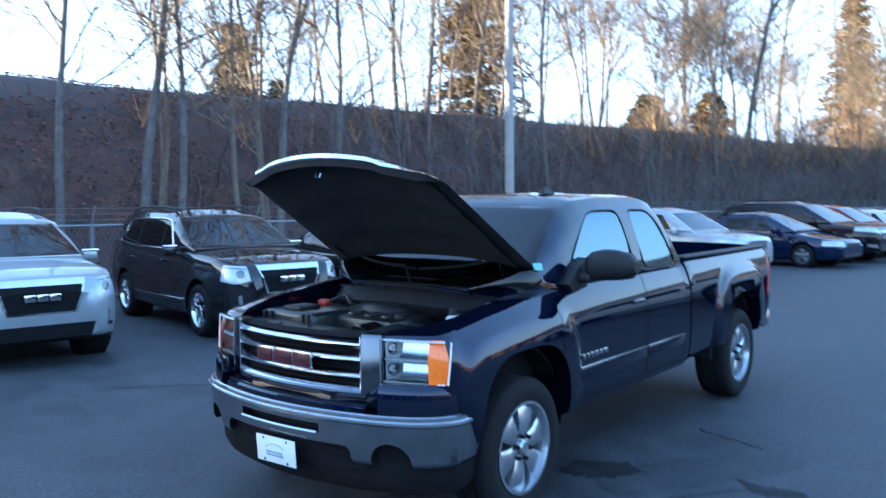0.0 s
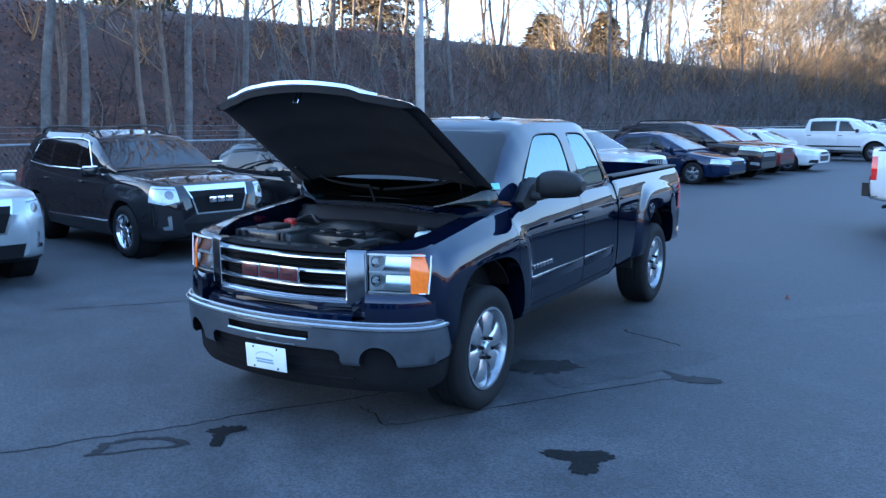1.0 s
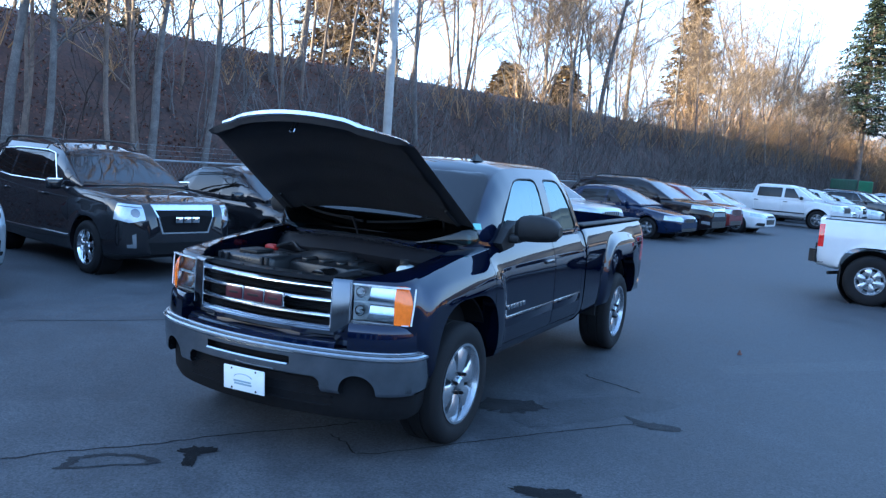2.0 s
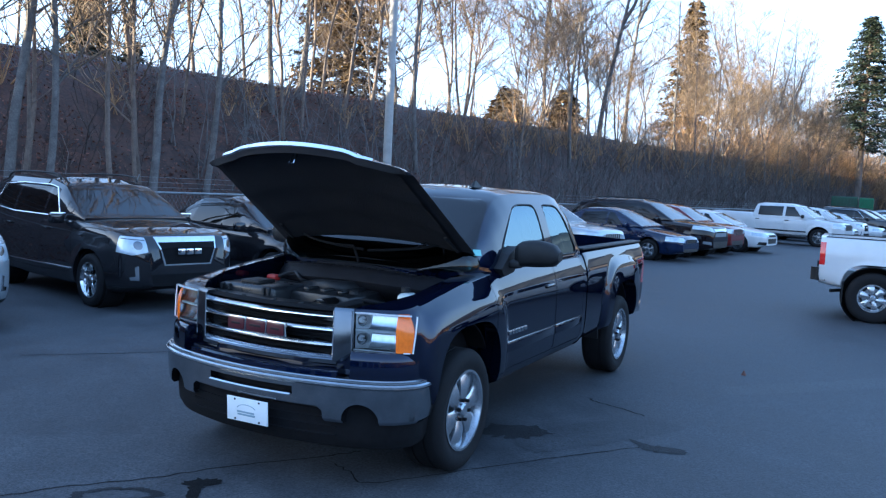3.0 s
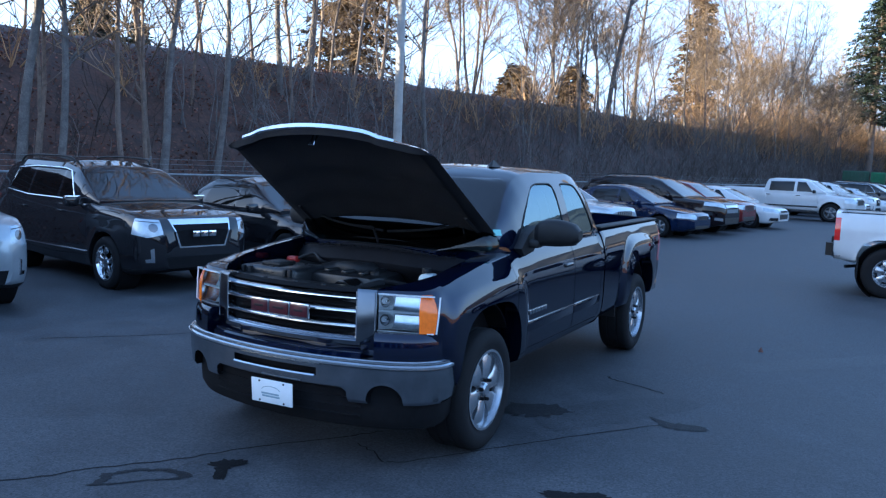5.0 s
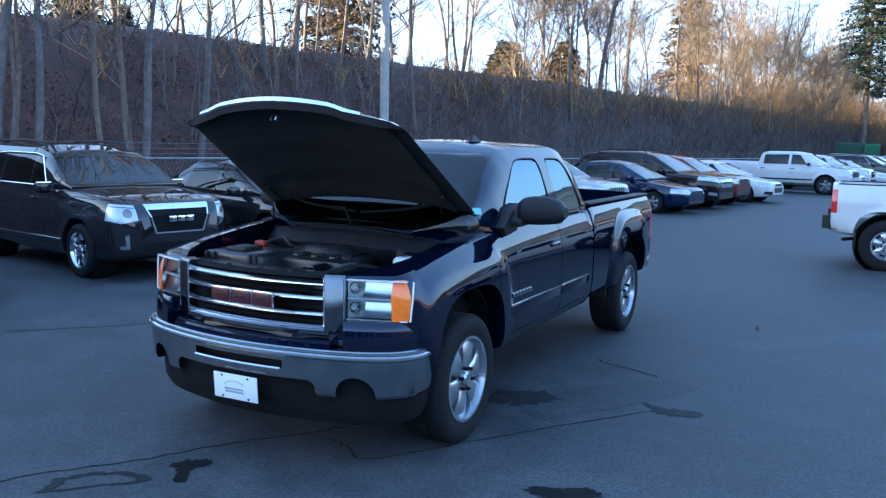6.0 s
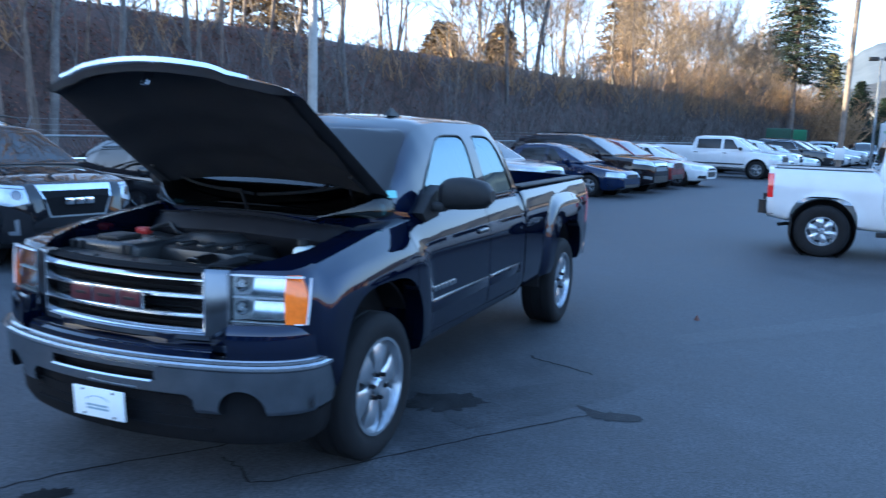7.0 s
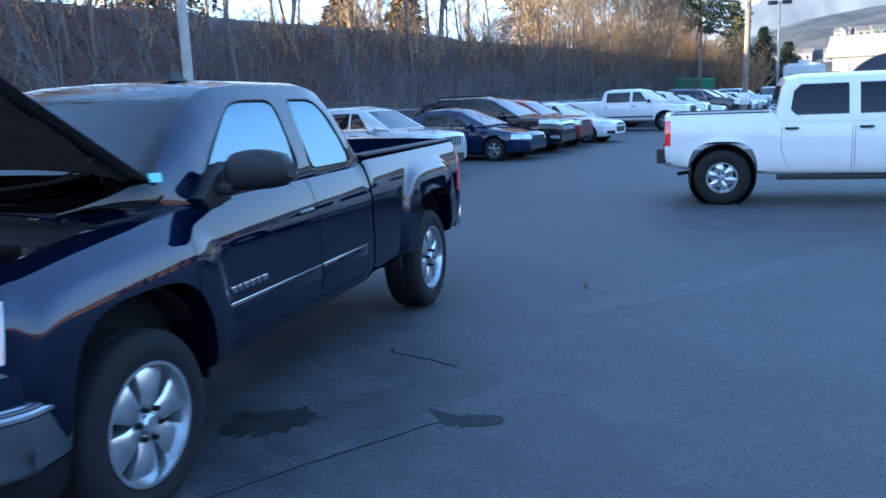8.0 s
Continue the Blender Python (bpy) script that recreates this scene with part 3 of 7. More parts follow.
sedan = dict(plain, name="sedan", label="dark blue saloon car, parked", category="car", paint=BLUE_PAINT, W=0.88, wb=2.65, front=0.95, rear=1.0, tyre=0.31, rim=0.2, tw=0.2,
             top=[(-0.95, 0.62), (-0.85, 0.72), (0.4, 0.92), (1.0, 0.93), (2.9, 0.98), (3.55, 0.97), (3.65, 0.8)], bot=[(-0.95, 0.3), (-0.6, 0.2), (3.0, 0.2), (3.65, 0.34)],
             plan=[(-0.95, 0.55), (-0.85, 0.70), (-0.6, 0.82), (-0.2, 0.87), (3.0, 0.87), (3.5, 0.80), (3.65, 0.66)],
             front_pieces=(("grille", [(-0.3, 0.55), (0.3, 0.55), (0.32, 0.66), (-0.32, 0.66)], -1.1, -0.7, BLACK_PLASTIC, "black grille"), ("headlamp", [(0.42, 0.56), (0.86, 0.60), (0.86, 0.74), (0.44, 0.70)], -1.1, -0.5, LAMP_GLASS, "clear headlamp"),
                           ("lower_grille", [(-0.5, 0.28), (0.5, 0.28), (0.5, 0.38), (-0.5, 0.38)], -1.1, -0.75, BLACK_PLASTIC, "black lower grille")),
             rear_pieces=(("tail_lamp", [(0.5, 0.7), (0.9, 0.7), (0.9, 0.88), (0.5, 0.88)], 3.4, 3.9, RED_LENS, "red tail lamp"),),
             doors=([(0.5, 0.34), (1.4, 0.3), (1.4, 0.9), (0.55, 0.9)], [(1.43, 0.3), (2.2, 0.32), (2.5, 0.62), (2.35, 0.92), (1.43, 0.9)]),
             cabin=dict(roof=[(0.25, 0.96), (1.15, 1.38), (1.6, 1.44), (2.3, 1.41), (3.2, 1.0)], base=[(0.2, 0.92), (3.3, 0.96)], wb=[(0.2, 0.74), (0.7, 0.82), (2.6, 0.82), (3.25, 0.68)], wr=[(0.2, 0.58), (3.2, 0.54)],
                        side_windows=([(0.85, 0.97), (1.4, 0.97), (1.4, 1.34), (1.25, 1.32)], [(1.46, 0.97), (2.35, 0.99), (2.25, 1.3), (1.46, 1.34)]),
                        windscreen=[(-0.68, 0.98), (0.68, 0.98), (0.52, 1.36), (-0.52, 1.36)], rear=[(-0.6, 1.02), (0.6, 1.02), (0.48, 1.34), (-0.48, 1.34)]),
             mirror=(0.84, 0.72, 0.97), handle_z=0.82)
pick = dict(plain, name="pickup_truck", label="white crew-cab pickup truck, parked", category="pickup truck", paint=WHITE_PAINT, W=1.0, wb=3.65, front=0.98, rear=1.2, tyre=0.40, tw=0.27, rim=0.255, gap=0.085, flare=0.03,
            top=[(-0.98, 0.95), (-0.85, 1.08), (0.4, 1.2), (1.0, 1.24), (2.9, 1.26), (2.96, 1.33), (4.85, 1.33)], bot=[(-0.98, 0.45), (0, 0.42), (4.85, 0.5)],
            plan=[(-0.98, 0.7), (-0.9, 0.8), (-0.6, 0.93), (-0.3, 0.98), (4.7, 0.98), (4.85, 0.93)], bed=(-0.78, 0.78, 3.0, 4.72, 0.8, 1.6),
            front_pieces=(("grille", [(-0.55, 0.75), (0.55, 0.75), (0.55, 1.06), (-0.55, 1.06)], -1.2, -0.75, BLACK_PLASTIC, "black grille"), ("headlamp", [(0.58, 0.82), (0.99, 0.82), (0.99, 1.06), (0.58, 1.06)], -1.2, -0.5, LAMP_GLASS, "clear headlamp")),
            rear_pieces=(("tail_lamp", [(0.86, 0.9), (1.1, 0.9), (1.1, 1.28), (0.86, 1.28)], 4.72, 5.2, RED_LENS, "red tail lamp"),),
            doors=([(0.5, 0.55), (1.55, 0.5), (1.55, 1.22), (0.6, 1.22)], [(1.58, 0.5), (2.75, 0.5), (2.85, 1.23), (1.58, 1.22)]),
            cabin=dict(roof=[(0.25, 1.26), (1.0, 1.76), (1.4, 1.83), (2.6, 1.83), (2.85, 1.78), (2.92, 1.3)], base=[(0.2, 1.22), (3.0, 1.24)], wb=[(0.2, 0.8), (0.7, 0.94), (3.0, 0.94)], wr=[(0.2, 0.74), (3.0, 0.74)],
                       side_windows=([(0.8, 1.28), (1.5, 1.28), (1.5, 1.72), (1.15, 1.70)], [(1.62, 1.28), (2.7, 1.28), (2.68, 1.70), (1.62, 1.72)]), windscreen=[(-0.8, 1.3), (0.8, 1.3), (0.66, 1.74), (-0.66, 1.74)], rear=[(-0.7, 1.34), (0.7, 1.34), (0.6, 1.7), (-0.6, 1.7)]),
            mirror=(0.95, 0.7, 1.3), handle_z=1.1, mirror_mat=BLACK_PLASTIC, handle_mat=BLACK_PLASTIC, seats=(1.2, 2.1))
A = 78.5


def park(ob, a, b):
    """Parks a vehicle in the row: metres along it, front axle b metres behind the front line."""
    p = lot(a, b)
    ob.matrix_world = pose(p.x, p.y, 0, 0, 0, A)
    return ob


def park_copy(ob, a, b, swaps, label, k=1.0, turn=0.0):
    p = lot(a, b)
    c = repaint(copy_thing(ob, pose(p.x, p.y, 0, 0, 0, A + turn)), swaps, label)
    c.scale = (k, k, k)
    return c


def dress_suv(ob):
    """Door-sill strips and mirror caps of the mid-size model."""
    for sd in (1, -1):
        part("sill_strip", box(sd * 0.915, sd * 0.934, 0.50, 2.38, 0.455, 0.475, 0.005), CHROME, ob, "chrome door sill strip")
        part("mirror_cap", box(sd * 0.895, sd * 1.105, 0.695, 0.72, 1.19, 1.225, 0.008), CHROME, ob, "chrome mirror cap")
    return ob


black_suv = park(dress_suv(vehicle(suv)), 3.40, 1.20)
park_copy(black_suv, 0.27, 1.05, {BLACK_PAINT: SILVER_PAINT}, "silver mid-size sport utility vehicle with chrome grille, parked")
blue_sedan = park(vehicle(sedan), 20.0, 0.95)
white_spec = dict(sedan, label="white saloon car with black split grille, parked", paint=WHITE_PAINT,
                  front_pieces=(("grille", [(-0.36, 0.60), (0.36, 0.60), (0.38, 0.68), (-0.38, 0.68)], -1.1, -0.7, BLACK_PLASTIC, "black grille"), ("lower_grille", [(-0.42, 0.36), (0.42, 0.36), (0.46, 0.54), (-0.46, 0.54)], -1.1, -0.72, BLACK_PLASTIC, "black lower grille"),
                                ("headlamp", [(0.44, 0.58), (0.86, 0.64), (0.86, 0.78), (0.46, 0.70)], -1.1, -0.45, LAMP_GLASS, "clear headlamp"), ("fog_lamp", [(0.56, 0.30), (0.78, 0.32), (0.76, 0.42), (0.58, 0.42)], -1.1, -0.5, BLACK_PLASTIC, "black fog lamp recess")), emblem=None)
white_spec.pop("emblem")
white_sedan = park(vehicle(white_spec), 27.6, 1.0)
park_copy(blue_sedan, 6.45, 1.2, {BLUE_PAINT: BLACK_PAINT}, "black saloon car with chrome window line, parked", 1.02)

jeep_spec = dict(suv, rim_mat=PARKED_RIM, label="silver compact sport utility vehicle with slotted grille, parked", paint=SILVER_PAINT, front=0.85, rear=0.75, wb=2.64, W=0.9,
                 front_pieces=tuple(("grille_slot", [(x - 0.035, 0.68), (x + 0.035, 0.68), (x + 0.035, 0.88), (x - 0.035, 0.88)], -1.1, -0.6, BLACK_PLASTIC, "dark grille slot") for x in (-0.33, -0.22, -0.11, 0.0, 0.11, 0.22, 0.33))
                 + (("headlamp", [(0.43, 0.72), (0.88, 0.78), (0.9, 0.92), (0.45, 0.88)], -1.1, -0.4, LAMP_GLASS, "clear headlamp"), ("lower_grille", [(-0.5, 0.34), (0.5, 0.34), (0.52, 0.50), (-0.52, 0.50)], -1.1, -0.65, BLACK_PLASTIC, "black lower grille")),
                 top=[(-0.85, 0.84), (-0.78, 0.94), (-0.4, 1.0), (0.5, 1.07), (1.2, 1.08), (3.0, 1.12), (3.36, 1.08), (3.4, 0.98)], bot=[(-0.85, 0.36), (-0.6, 0.26), (0, 0.25), (2.8, 0.26), (3.4, 0.4)],
                 plan=[(-0.85, 0.62), (-0.78, 0.76), (-0.6, 0.86), (-0.3, 0.89), (2.7, 0.89), (3.25, 0.84), (3.4, 0.76)], rear_pieces=(),
                 cabin=dict(suv["cabin"], roof=[(0.35, 1.09), (1.1, 1.53), (1.5, 1.60), (2.7, 1.58), (3.1, 1.50), (3.36, 1.1)], base=[(0.3, 1.06), (3.5, 1.09)], wb=[(0.3, 0.76), (0.8, 0.83), (2.9, 0.83), (3.38, 0.72)],
                            side_windows=([(0.9, 1.12), (1.40, 1.12), (1.40, 1.48), (1.22, 1.46)], [(1.46, 1.12), (2.25, 1.12), (2.25, 1.47), (1.46, 1.48)]), windscreen=[(-0.7, 1.11), (0.7, 1.11), (0.56, 1.51), (-0.56, 1.51)], rear=()), mirror=(0.85, 0.72, 1.08))
for k in ("trim", "emblem", "rails"):
    jeep_spec.pop(k)
silver_suv = park(vehicle(jeep_spec), 15.3, 0.95)

trav_spec = dict(suv, rim_mat=PARKED_RIM, label="dark maroon-black large crossover with chrome split grille, parked", paint=mat("dark_maroon_paint", (0.006, 0.0035, 0.005), 0.2, 0.0, var=0.1, scale=3, coat=0.9, spec=0.0), wb=3.02, front=0.97, rear=1.1, W=0.97,
                 front_pieces=(("upper_grille", [(-0.46, 0.86), (0.46, 0.86), (0.48, 0.94), (-0.48, 0.94)], -1.2, -0.7, DULL_CHROME, "chrome upper grille"), ("grille", [(-0.46, 0.70), (0.46, 0.70), (0.46, 0.82), (-0.46, 0.82)], -1.2, -0.7, CHROME, "chrome lower grille"),
                               ("headlamp", [(0.52, 0.84), (0.95, 0.92), (0.96, 1.04), (0.54, 0.97)], -1.2, -0.4, LAMP_GLASS, "clear headlamp"), ("lower_grille", [(-0.55, 0.34), (0.55, 0.34), (0.58, 0.55), (-0.58, 0.55)], -1.2, -0.7, BLACK_PLASTIC, "black lower grille"), ("fog_lamp", [(0.64, 0.44), (0.86, 0.48), (0.86, 0.56), (0.66, 0.54)], -1.2, -0.5, CHROME, "chrome fog lamp bezel")),
                 top=[(-0.97, 0.82), (-0.88, 0.98), (-0.5, 1.05), (0.55, 1.12), (1.2, 1.12), (3.5, 1.17), (4.05, 1.12), (4.12, 1.0)], bot=[(-0.97, 0.36), (-0.6, 0.25), (3.2, 0.25), (4.12, 0.4)],
                 plan=[(-0.97, 0.58), (-0.9, 0.74), (-0.72, 0.88), (-0.45, 0.95), (0.2, 0.96), (3.3, 0.96), (3.9, 0.9), (4.12, 0.8)], rear_pieces=(), rails=0.62,
                 doors=([(0.45, 0.42), (1.5, 0.38), (1.5, 1.09), (0.55, 1.09)], [(1.53, 0.38), (2.5, 0.40), (2.72, 0.75), (2.6, 1.11), (1.53, 1.09)]),
                 cabin=dict(roof=[(0.3, 1.14), (1.2, 1.64), (1.7, 1.73), (3.2, 1.71), (3.75, 1.6), (4.05, 1.14)], base=[(0.3, 1.10), (4.1, 1.13)], wb=[(0.3, 0.8), (0.8, 0.89), (3.5, 0.89), (4.05, 0.76)], wr=[(0.3, 0.68), (4.05, 0.64)],
                            side_windows=([(0.95, 1.16), (1.5, 1.16), (1.5, 1.60), (1.32, 1.58)], [(1.56, 1.16), (2.6, 1.17), (2.6, 1.59), (1.56, 1.60)], [(2.66, 1.18), (3.4, 1.24), (3.3, 1.55), (2.66, 1.59)]), windscreen=[(-0.74, 1.17), (0.74, 1.17), (0.60, 1.64), (-0.60, 1.64)], rear=()), mirror=(0.91, 0.75, 1.13))
for k in ("trim", "emblem"):
    trav_spec.pop(k)
maroon_suv = park(vehicle(trav_spec), 22.4, 1.0)
park_copy(silver_suv, 25.0, 1.25, {SILVER_PAINT: RED_PAINT}, "dark red compact crossover, parked", 1.0)

tail = dict(pick, rear=0.82, label="white crew-cab pickup truck with black handles and mud flaps, parked",
            top=[(-0.98, 0.95), (-0.85, 1.08), (0.4, 1.2), (1.0, 1.24), (2.9, 1.26), (2.96, 1.33), (4.47, 1.335)], bot=[(-0.98, 0.45), (0, 0.42), (2.9, 0.44), (4.0, 0.5), (4.47, 0.58)], plan=[(-0.98, 0.7), (-0.9, 0.8), (-0.6, 0.93), (-0.3, 0.98), (4.38, 0.98), (4.47, 0.95)],
            bed=(-0.78, 0.78, 3.0, 4.38, 0.8, 1.6), flare=0.014, gap=0.085, square=True, rim=0.222, rim_mat=RIM, spokes=6, lugs=6, spoke_w=0.20, doors=([(0.5, 0.55), (1.90, 0.5), (1.90, 1.22), (0.6, 1.22)], [(1.93, 0.5), (2.75, 0.5), (2.86, 0.8), (2.85, 1.23), (1.93, 1.22)]),
            cabin=dict(pick["cabin"], side_windows=([(0.8, 1.28), (1.84, 1.28), (1.84, 1.71), (1.25, 1.71), (1.1, 1.66)], [(1.98, 1.28), (2.66, 1.28), (2.74, 1.36), (2.70, 1.62), (2.60, 1.71), (1.98, 1.71)])),
            rear_pieces=(("tail_lamp", [(0.82, 0.88), (1.1, 0.88), (1.1, 1.25), (0.82, 1.25)], 4.385, 5.2, RED_LENS, "red tail lamp"),))
white_truck = place(vehicle(tail), 6.98, 10.95, 90)
for sd in (1, -1):
    part("mud_flap", box(sd * 0.72, sd * 0.99, 4.09, 4.11, 0.28, 0.62, 0.006), BLACK_PLASTIC, white_truck, "black rubber mud flap")
part("rear_bumper", sweep([(p.x, p.y) for p in smooth_line([(0.93, 4.38, 0), (0.92, 4.45, 0), (0.84, 4.51, 0), (-0.84, 4.51, 0), (-0.92, 4.45, 0), (-0.93, 4.38, 0)], 4)], [(-0.14, 0.62), (0.0, 0.62), (0.0, 0.80), (-0.02, 0.83), (-0.14, 0.83)]), BLACK_PLASTIC, white_truck, "dark rear bumper")
part("exhaust", tube([(-0.60, 4.0, 0.47), (-0.74, 4.18, 0.46), (-0.82, 4.28, 0.45)], 0.028, 10), BLACK_PLASTIC, white_truck, "exhaust tail pipe")
for sd in (1, -1):
    part("rail_cap", box(sd * 0.77, sd * 0.87, 3.02, 4.40, 1.328, 1.345, 0.006), BLACK_PLASTIC, white_truck, "black bed rail cap")
    part("badge_bar", box(sd * 0.93, sd * 0.957, 4.08, 4.28, 1.16, 1.19, 0.003), DULL_CHROME, white_truck, "grey badge")
    part("rocker_step", box(sd * 0.84, sd * 0.95, 0.5, 2.9, 0.36, 0.43, 0.012), BLACK_PLASTIC, white_truck, "black sill step")
ford = vehicle(dict(pick, label="white pickup truck with long bed and black grille, parked", rear=1.25, wb=3.7,
            top=[(-0.98, 0.95), (-0.85, 1.08), (0.4, 1.2), (1.0, 1.24), (2.9, 1.26), (2.96, 1.36), (4.95, 1.36)], bot=[(-0.98, 0.45), (0, 0.42), (4.95, 0.5)], plan=[(-0.98, 0.72), (-0.9, 0.84), (-0.7, 0.95), (-0.3, 0.98), (4.8, 0.98), (4.95, 0.93)], rear_pieces=(), bed=(-0.78, 0.78, 3.0, 4.8, 0.8, 1.6),
            front_pieces=(("grille", [(-0.52, 0.78), (0.52, 0.78), (0.55, 1.05), (-0.55, 1.05)], -1.2, -0.78, BLACK_PLASTIC, "black grille"), ("headlamp", [(0.60, 0.84), (0.99, 0.84), (0.99, 1.06), (0.60, 1.06)], -1.2, -0.55, LAMP_GLASS, "clear headlamp"), ("bumper_strip", [(-1.1, 0.44), (1.1, 0.44), (1.1, 0.70), (-1.1, 0.70)], -1.2, -0.6, WHITE_PAINT, "bumper"))))
park(ford, 36.3, 0.45)
for sd in (1, -1):
    part("running_board", box(sd * 0.90, sd * 1.04, 0.55, 2.8, 0.36, 0.42, 0.012), BLACK_PLASTIC, ford, "black running board")
    part("side_strip", box(sd * 0.965, sd * 0.99, 0.55, 2.85, 0.60, 0.66, 0.006), BLACK_PLASTIC, ford, "black side strip")

SILVER2 = mat("pale_silver_paint", (0.5, 0.53, 0.57), 0.3, 0.4, var=0.05, scale=3, coat=0.8)
for a, b, src, swaps, lab, k in ((40.4, 1.0, white_sedan, {}, "white saloon car, parked", 1.02), (43.6, 1.2, black_suv, {BLACK_PAINT: WHITE_PAINT}, "white sport utility vehicle, parked", 1.0), (47.0, 1.0, blue_sedan, {BLUE_PAINT: SILVER2}, "pale silver saloon car, parked", 1.0),
                                 (50.4, 0.7, black_suv, {}, "black sport utility vehicle, parked", 1.05), (54.0, 0.9, maroon_suv, {}, "dark maroon crossover, parked", 1.0), (57.6, 1.0, blue_sedan, {BLUE_PAINT: SILVER2}, "silver saloon car, parked", 1.0),
                                 (61.5, 0.9, white_sedan, {}, "white saloon car, parked", 1.0), (66.0, 1.0, black_suv, {BLACK_PAINT: SILVER_PAINT}, "silver sport utility vehicle, parked", 1.0)):
    park_copy(src, a, b, swaps, lab, k)
far_suv = repaint(copy_thing(black_suv, pose(7.6, 66.5, 0, 0, 0, 8)), {}, "dark sport utility vehicle standing in the lot")


# ---- the dark blue pickup with its bonnet raised ----
def curve_front(x, back=0.0):
    """The nose's bow in plan above the bumper."""
    return -0.905 + 0.27 * x * x + 0.12 * abs(x) ** 5 + back


def nose_y(x):
    """Where the body's skin lies at the headlamps."""
    return float(np.interp(abs(x), (0.30, 0.42, 0.58, 0.72, 0.84, 0.925, 0.962), (-0.9, -0.86, -0.81, -0.77, -0.73, -0.69, -0.63)))


def bowed(x0, x1, prof, n=24, y_of=curve_front):
    xs = np.linspace(x0, x1, n)
    return sweep([(float(x), y_of(float(x))) for x in xs], prof)


def liner_arc(cy, n=20):
    """A thin half-round strip over a wheel, in (y, z)."""
    an = [math.radians(-4 + 188 * k / n) for k in range(n + 1)]
    return [(cy + 0.535 * math.cos(a), 0.45 + 0.535 * math.sin(a)) for a in an] + [(cy + 0.52 * math.cos(a), 0.45 + 0.52 * math.sin(a)) for a in an[::-1]]


def hero_truck():
    root = thing("pickup_truck", "dark blue extended-cab pickup truck with its bonnet raised on asphalt", "pickup truck")
    ys = np.unique(np.concatenate([np.linspace(-0.9, -0.5, 26), np.linspace(-0.5, 4.5, 130), np.linspace(4.5, 4.64, 6)]))
    top = [(-0.9, 1.06), (-0.82, 1.10), (-0.6, 1.135), (-0.3, 1.185), (0.0, 1.224), (0.42, 1.268), (0.8, 1.28), (2.43, 1.29), (2.46, 1.325), (4.64, 1.335)]
    bot = [(-0.9, 0.70), (-0.6, 0.64), (-0.45, 0.48), (0, 0.46), (2.4, 0.47), (2.5, 0.50), (4.1, 0.52), (4.64, 0.60)]
    plan = [(-0.9, 0.30), (-0.86, 0.42), (-0.81, 0.58), (-0.77, 0.72), (-0.73, 0.84), (-0.69, 0.925), (-0.63, 0.962), (-0.5, 0.972), (0.0, 0.975), (4.5, 0.975), (4.6, 0.95), (4.64, 0.92)]
    side = [(0, 0.05), (0.12, 0.010), (0.3, 0.0), (0.70, 0.0), (0.80, 0.012), (0.9, 0.04), (1.0, 0.07)]
    rings = []
    for y in ys:
        zb, zt, w = ease(y, bot, 0.04), ease(y, top, 0.05), ease(y, plan, 0.035)
        h = zt - zb
        half = [(0, zb), (0.6 * w, zb), (w - 0.10, zb), (w - 0.05, zb + 0.015)]
        for k in np.linspace(0.05, 0.88, 22):
            x, z = w - ease(k, side, 0.05), zb + k * h
            for cy in (0.0, 3.645):  # squared wheel-arch flares
                q = ((abs(y - cy) / 0.46) ** 4 + (max(z - 0.40, 0) / 0.57) ** 4) ** 0.25
                wide = 1.42 if cy else 1.46
                if q < wide and y > -0.62:
                    g = min(1, (wide - q) / (0.09 if cy else 0.24))
                    x += (0.05 if cy else 0.042) * (g if cy else g * g * (3 - 2 * g)) * (1 - 0.25 * max(0, (q - 1) / 0.4))
            half.append((x, z))
        sh = min(0.06, 0.3 * w)
        i1 = ease(0.92, side, 0.05)
        half += [(w - i1 - 0.1 * sh, zb + 0.935 * h), (w - i1 - 0.45 * sh, zb + 0.975 * h), (w - i1 - sh, zb + 0.995 * h), (w - i1 - 1.8 * sh, zt + 0.004), (0.45 * w, zt + 0.02), (0, zt + 0.025)]
        rings.append([(x, y, z) for x, z in half] + [(-x, y, z) for x, z in half[-2:0:-1]])
    body = loft(rings)

    def cut(c):
        nonlocal body
        b2 = combine(body, c, "DIFFERENCE")
        body.free()
        c.free()
        body = b2

    for sd in (1, -1):
        for cy in (0.0, 3.645):
            cut(prism(squircle(cy, 0.40, 0.465, 0.575), sd * 0.62, sd * 1.3, "x"))
    cut(prism([(-0.57, -0.80), (0.57, -0.80), (0.70, -0.62), (0.77, -0.40), (0.76, 0.46), (-0.76, 0.46), (-0.77, -0.40), (-0.70, -0.62)], 0.55, 1.6, "z"))
    cut(box(-0.80, 0.80, 2.55, 4.53, 0.78, 1.7))
    cut(box(-1.3, 1.3, 2.437, 2.468, 0.3, 1.7))
    cut(box(-0.70, 0.70, 0.52, 2.36, 0.60, 1.7))
    cut(prism([(-0.575, 0.80), (0.575, 0.80), (0.60, 1.2), (-0.60, 1.2)], -1.2, -0.70, "y"))
    # headlamps follow the corner
    lamp = [(0.598, 0.872), (1.1, 0.872), (1.1, 1.095), (0.598, 1.095)]
    for sd in (1, -1):
        poly = lamp if sd == 1 else mirror_x(lamp)
        cy_, cx_ = prism(poly, -1.2, -0.4, "y"), prism([(-1.2, 0.85), (-0.672, 0.85), (-0.65, 1.12), (-1.2, 1.12)], sd * 0.3, sd * 1.2, "x")
        c = combine(cy_, cx_, "INTERSECT")
        cy_.free(); cx_.free()
        body, skin = carve(body, c)
        c.free()
        amb = [(0.855, 0.86), (1.1, 0.86), (1.1, 1.12), (0.845, 1.12)]
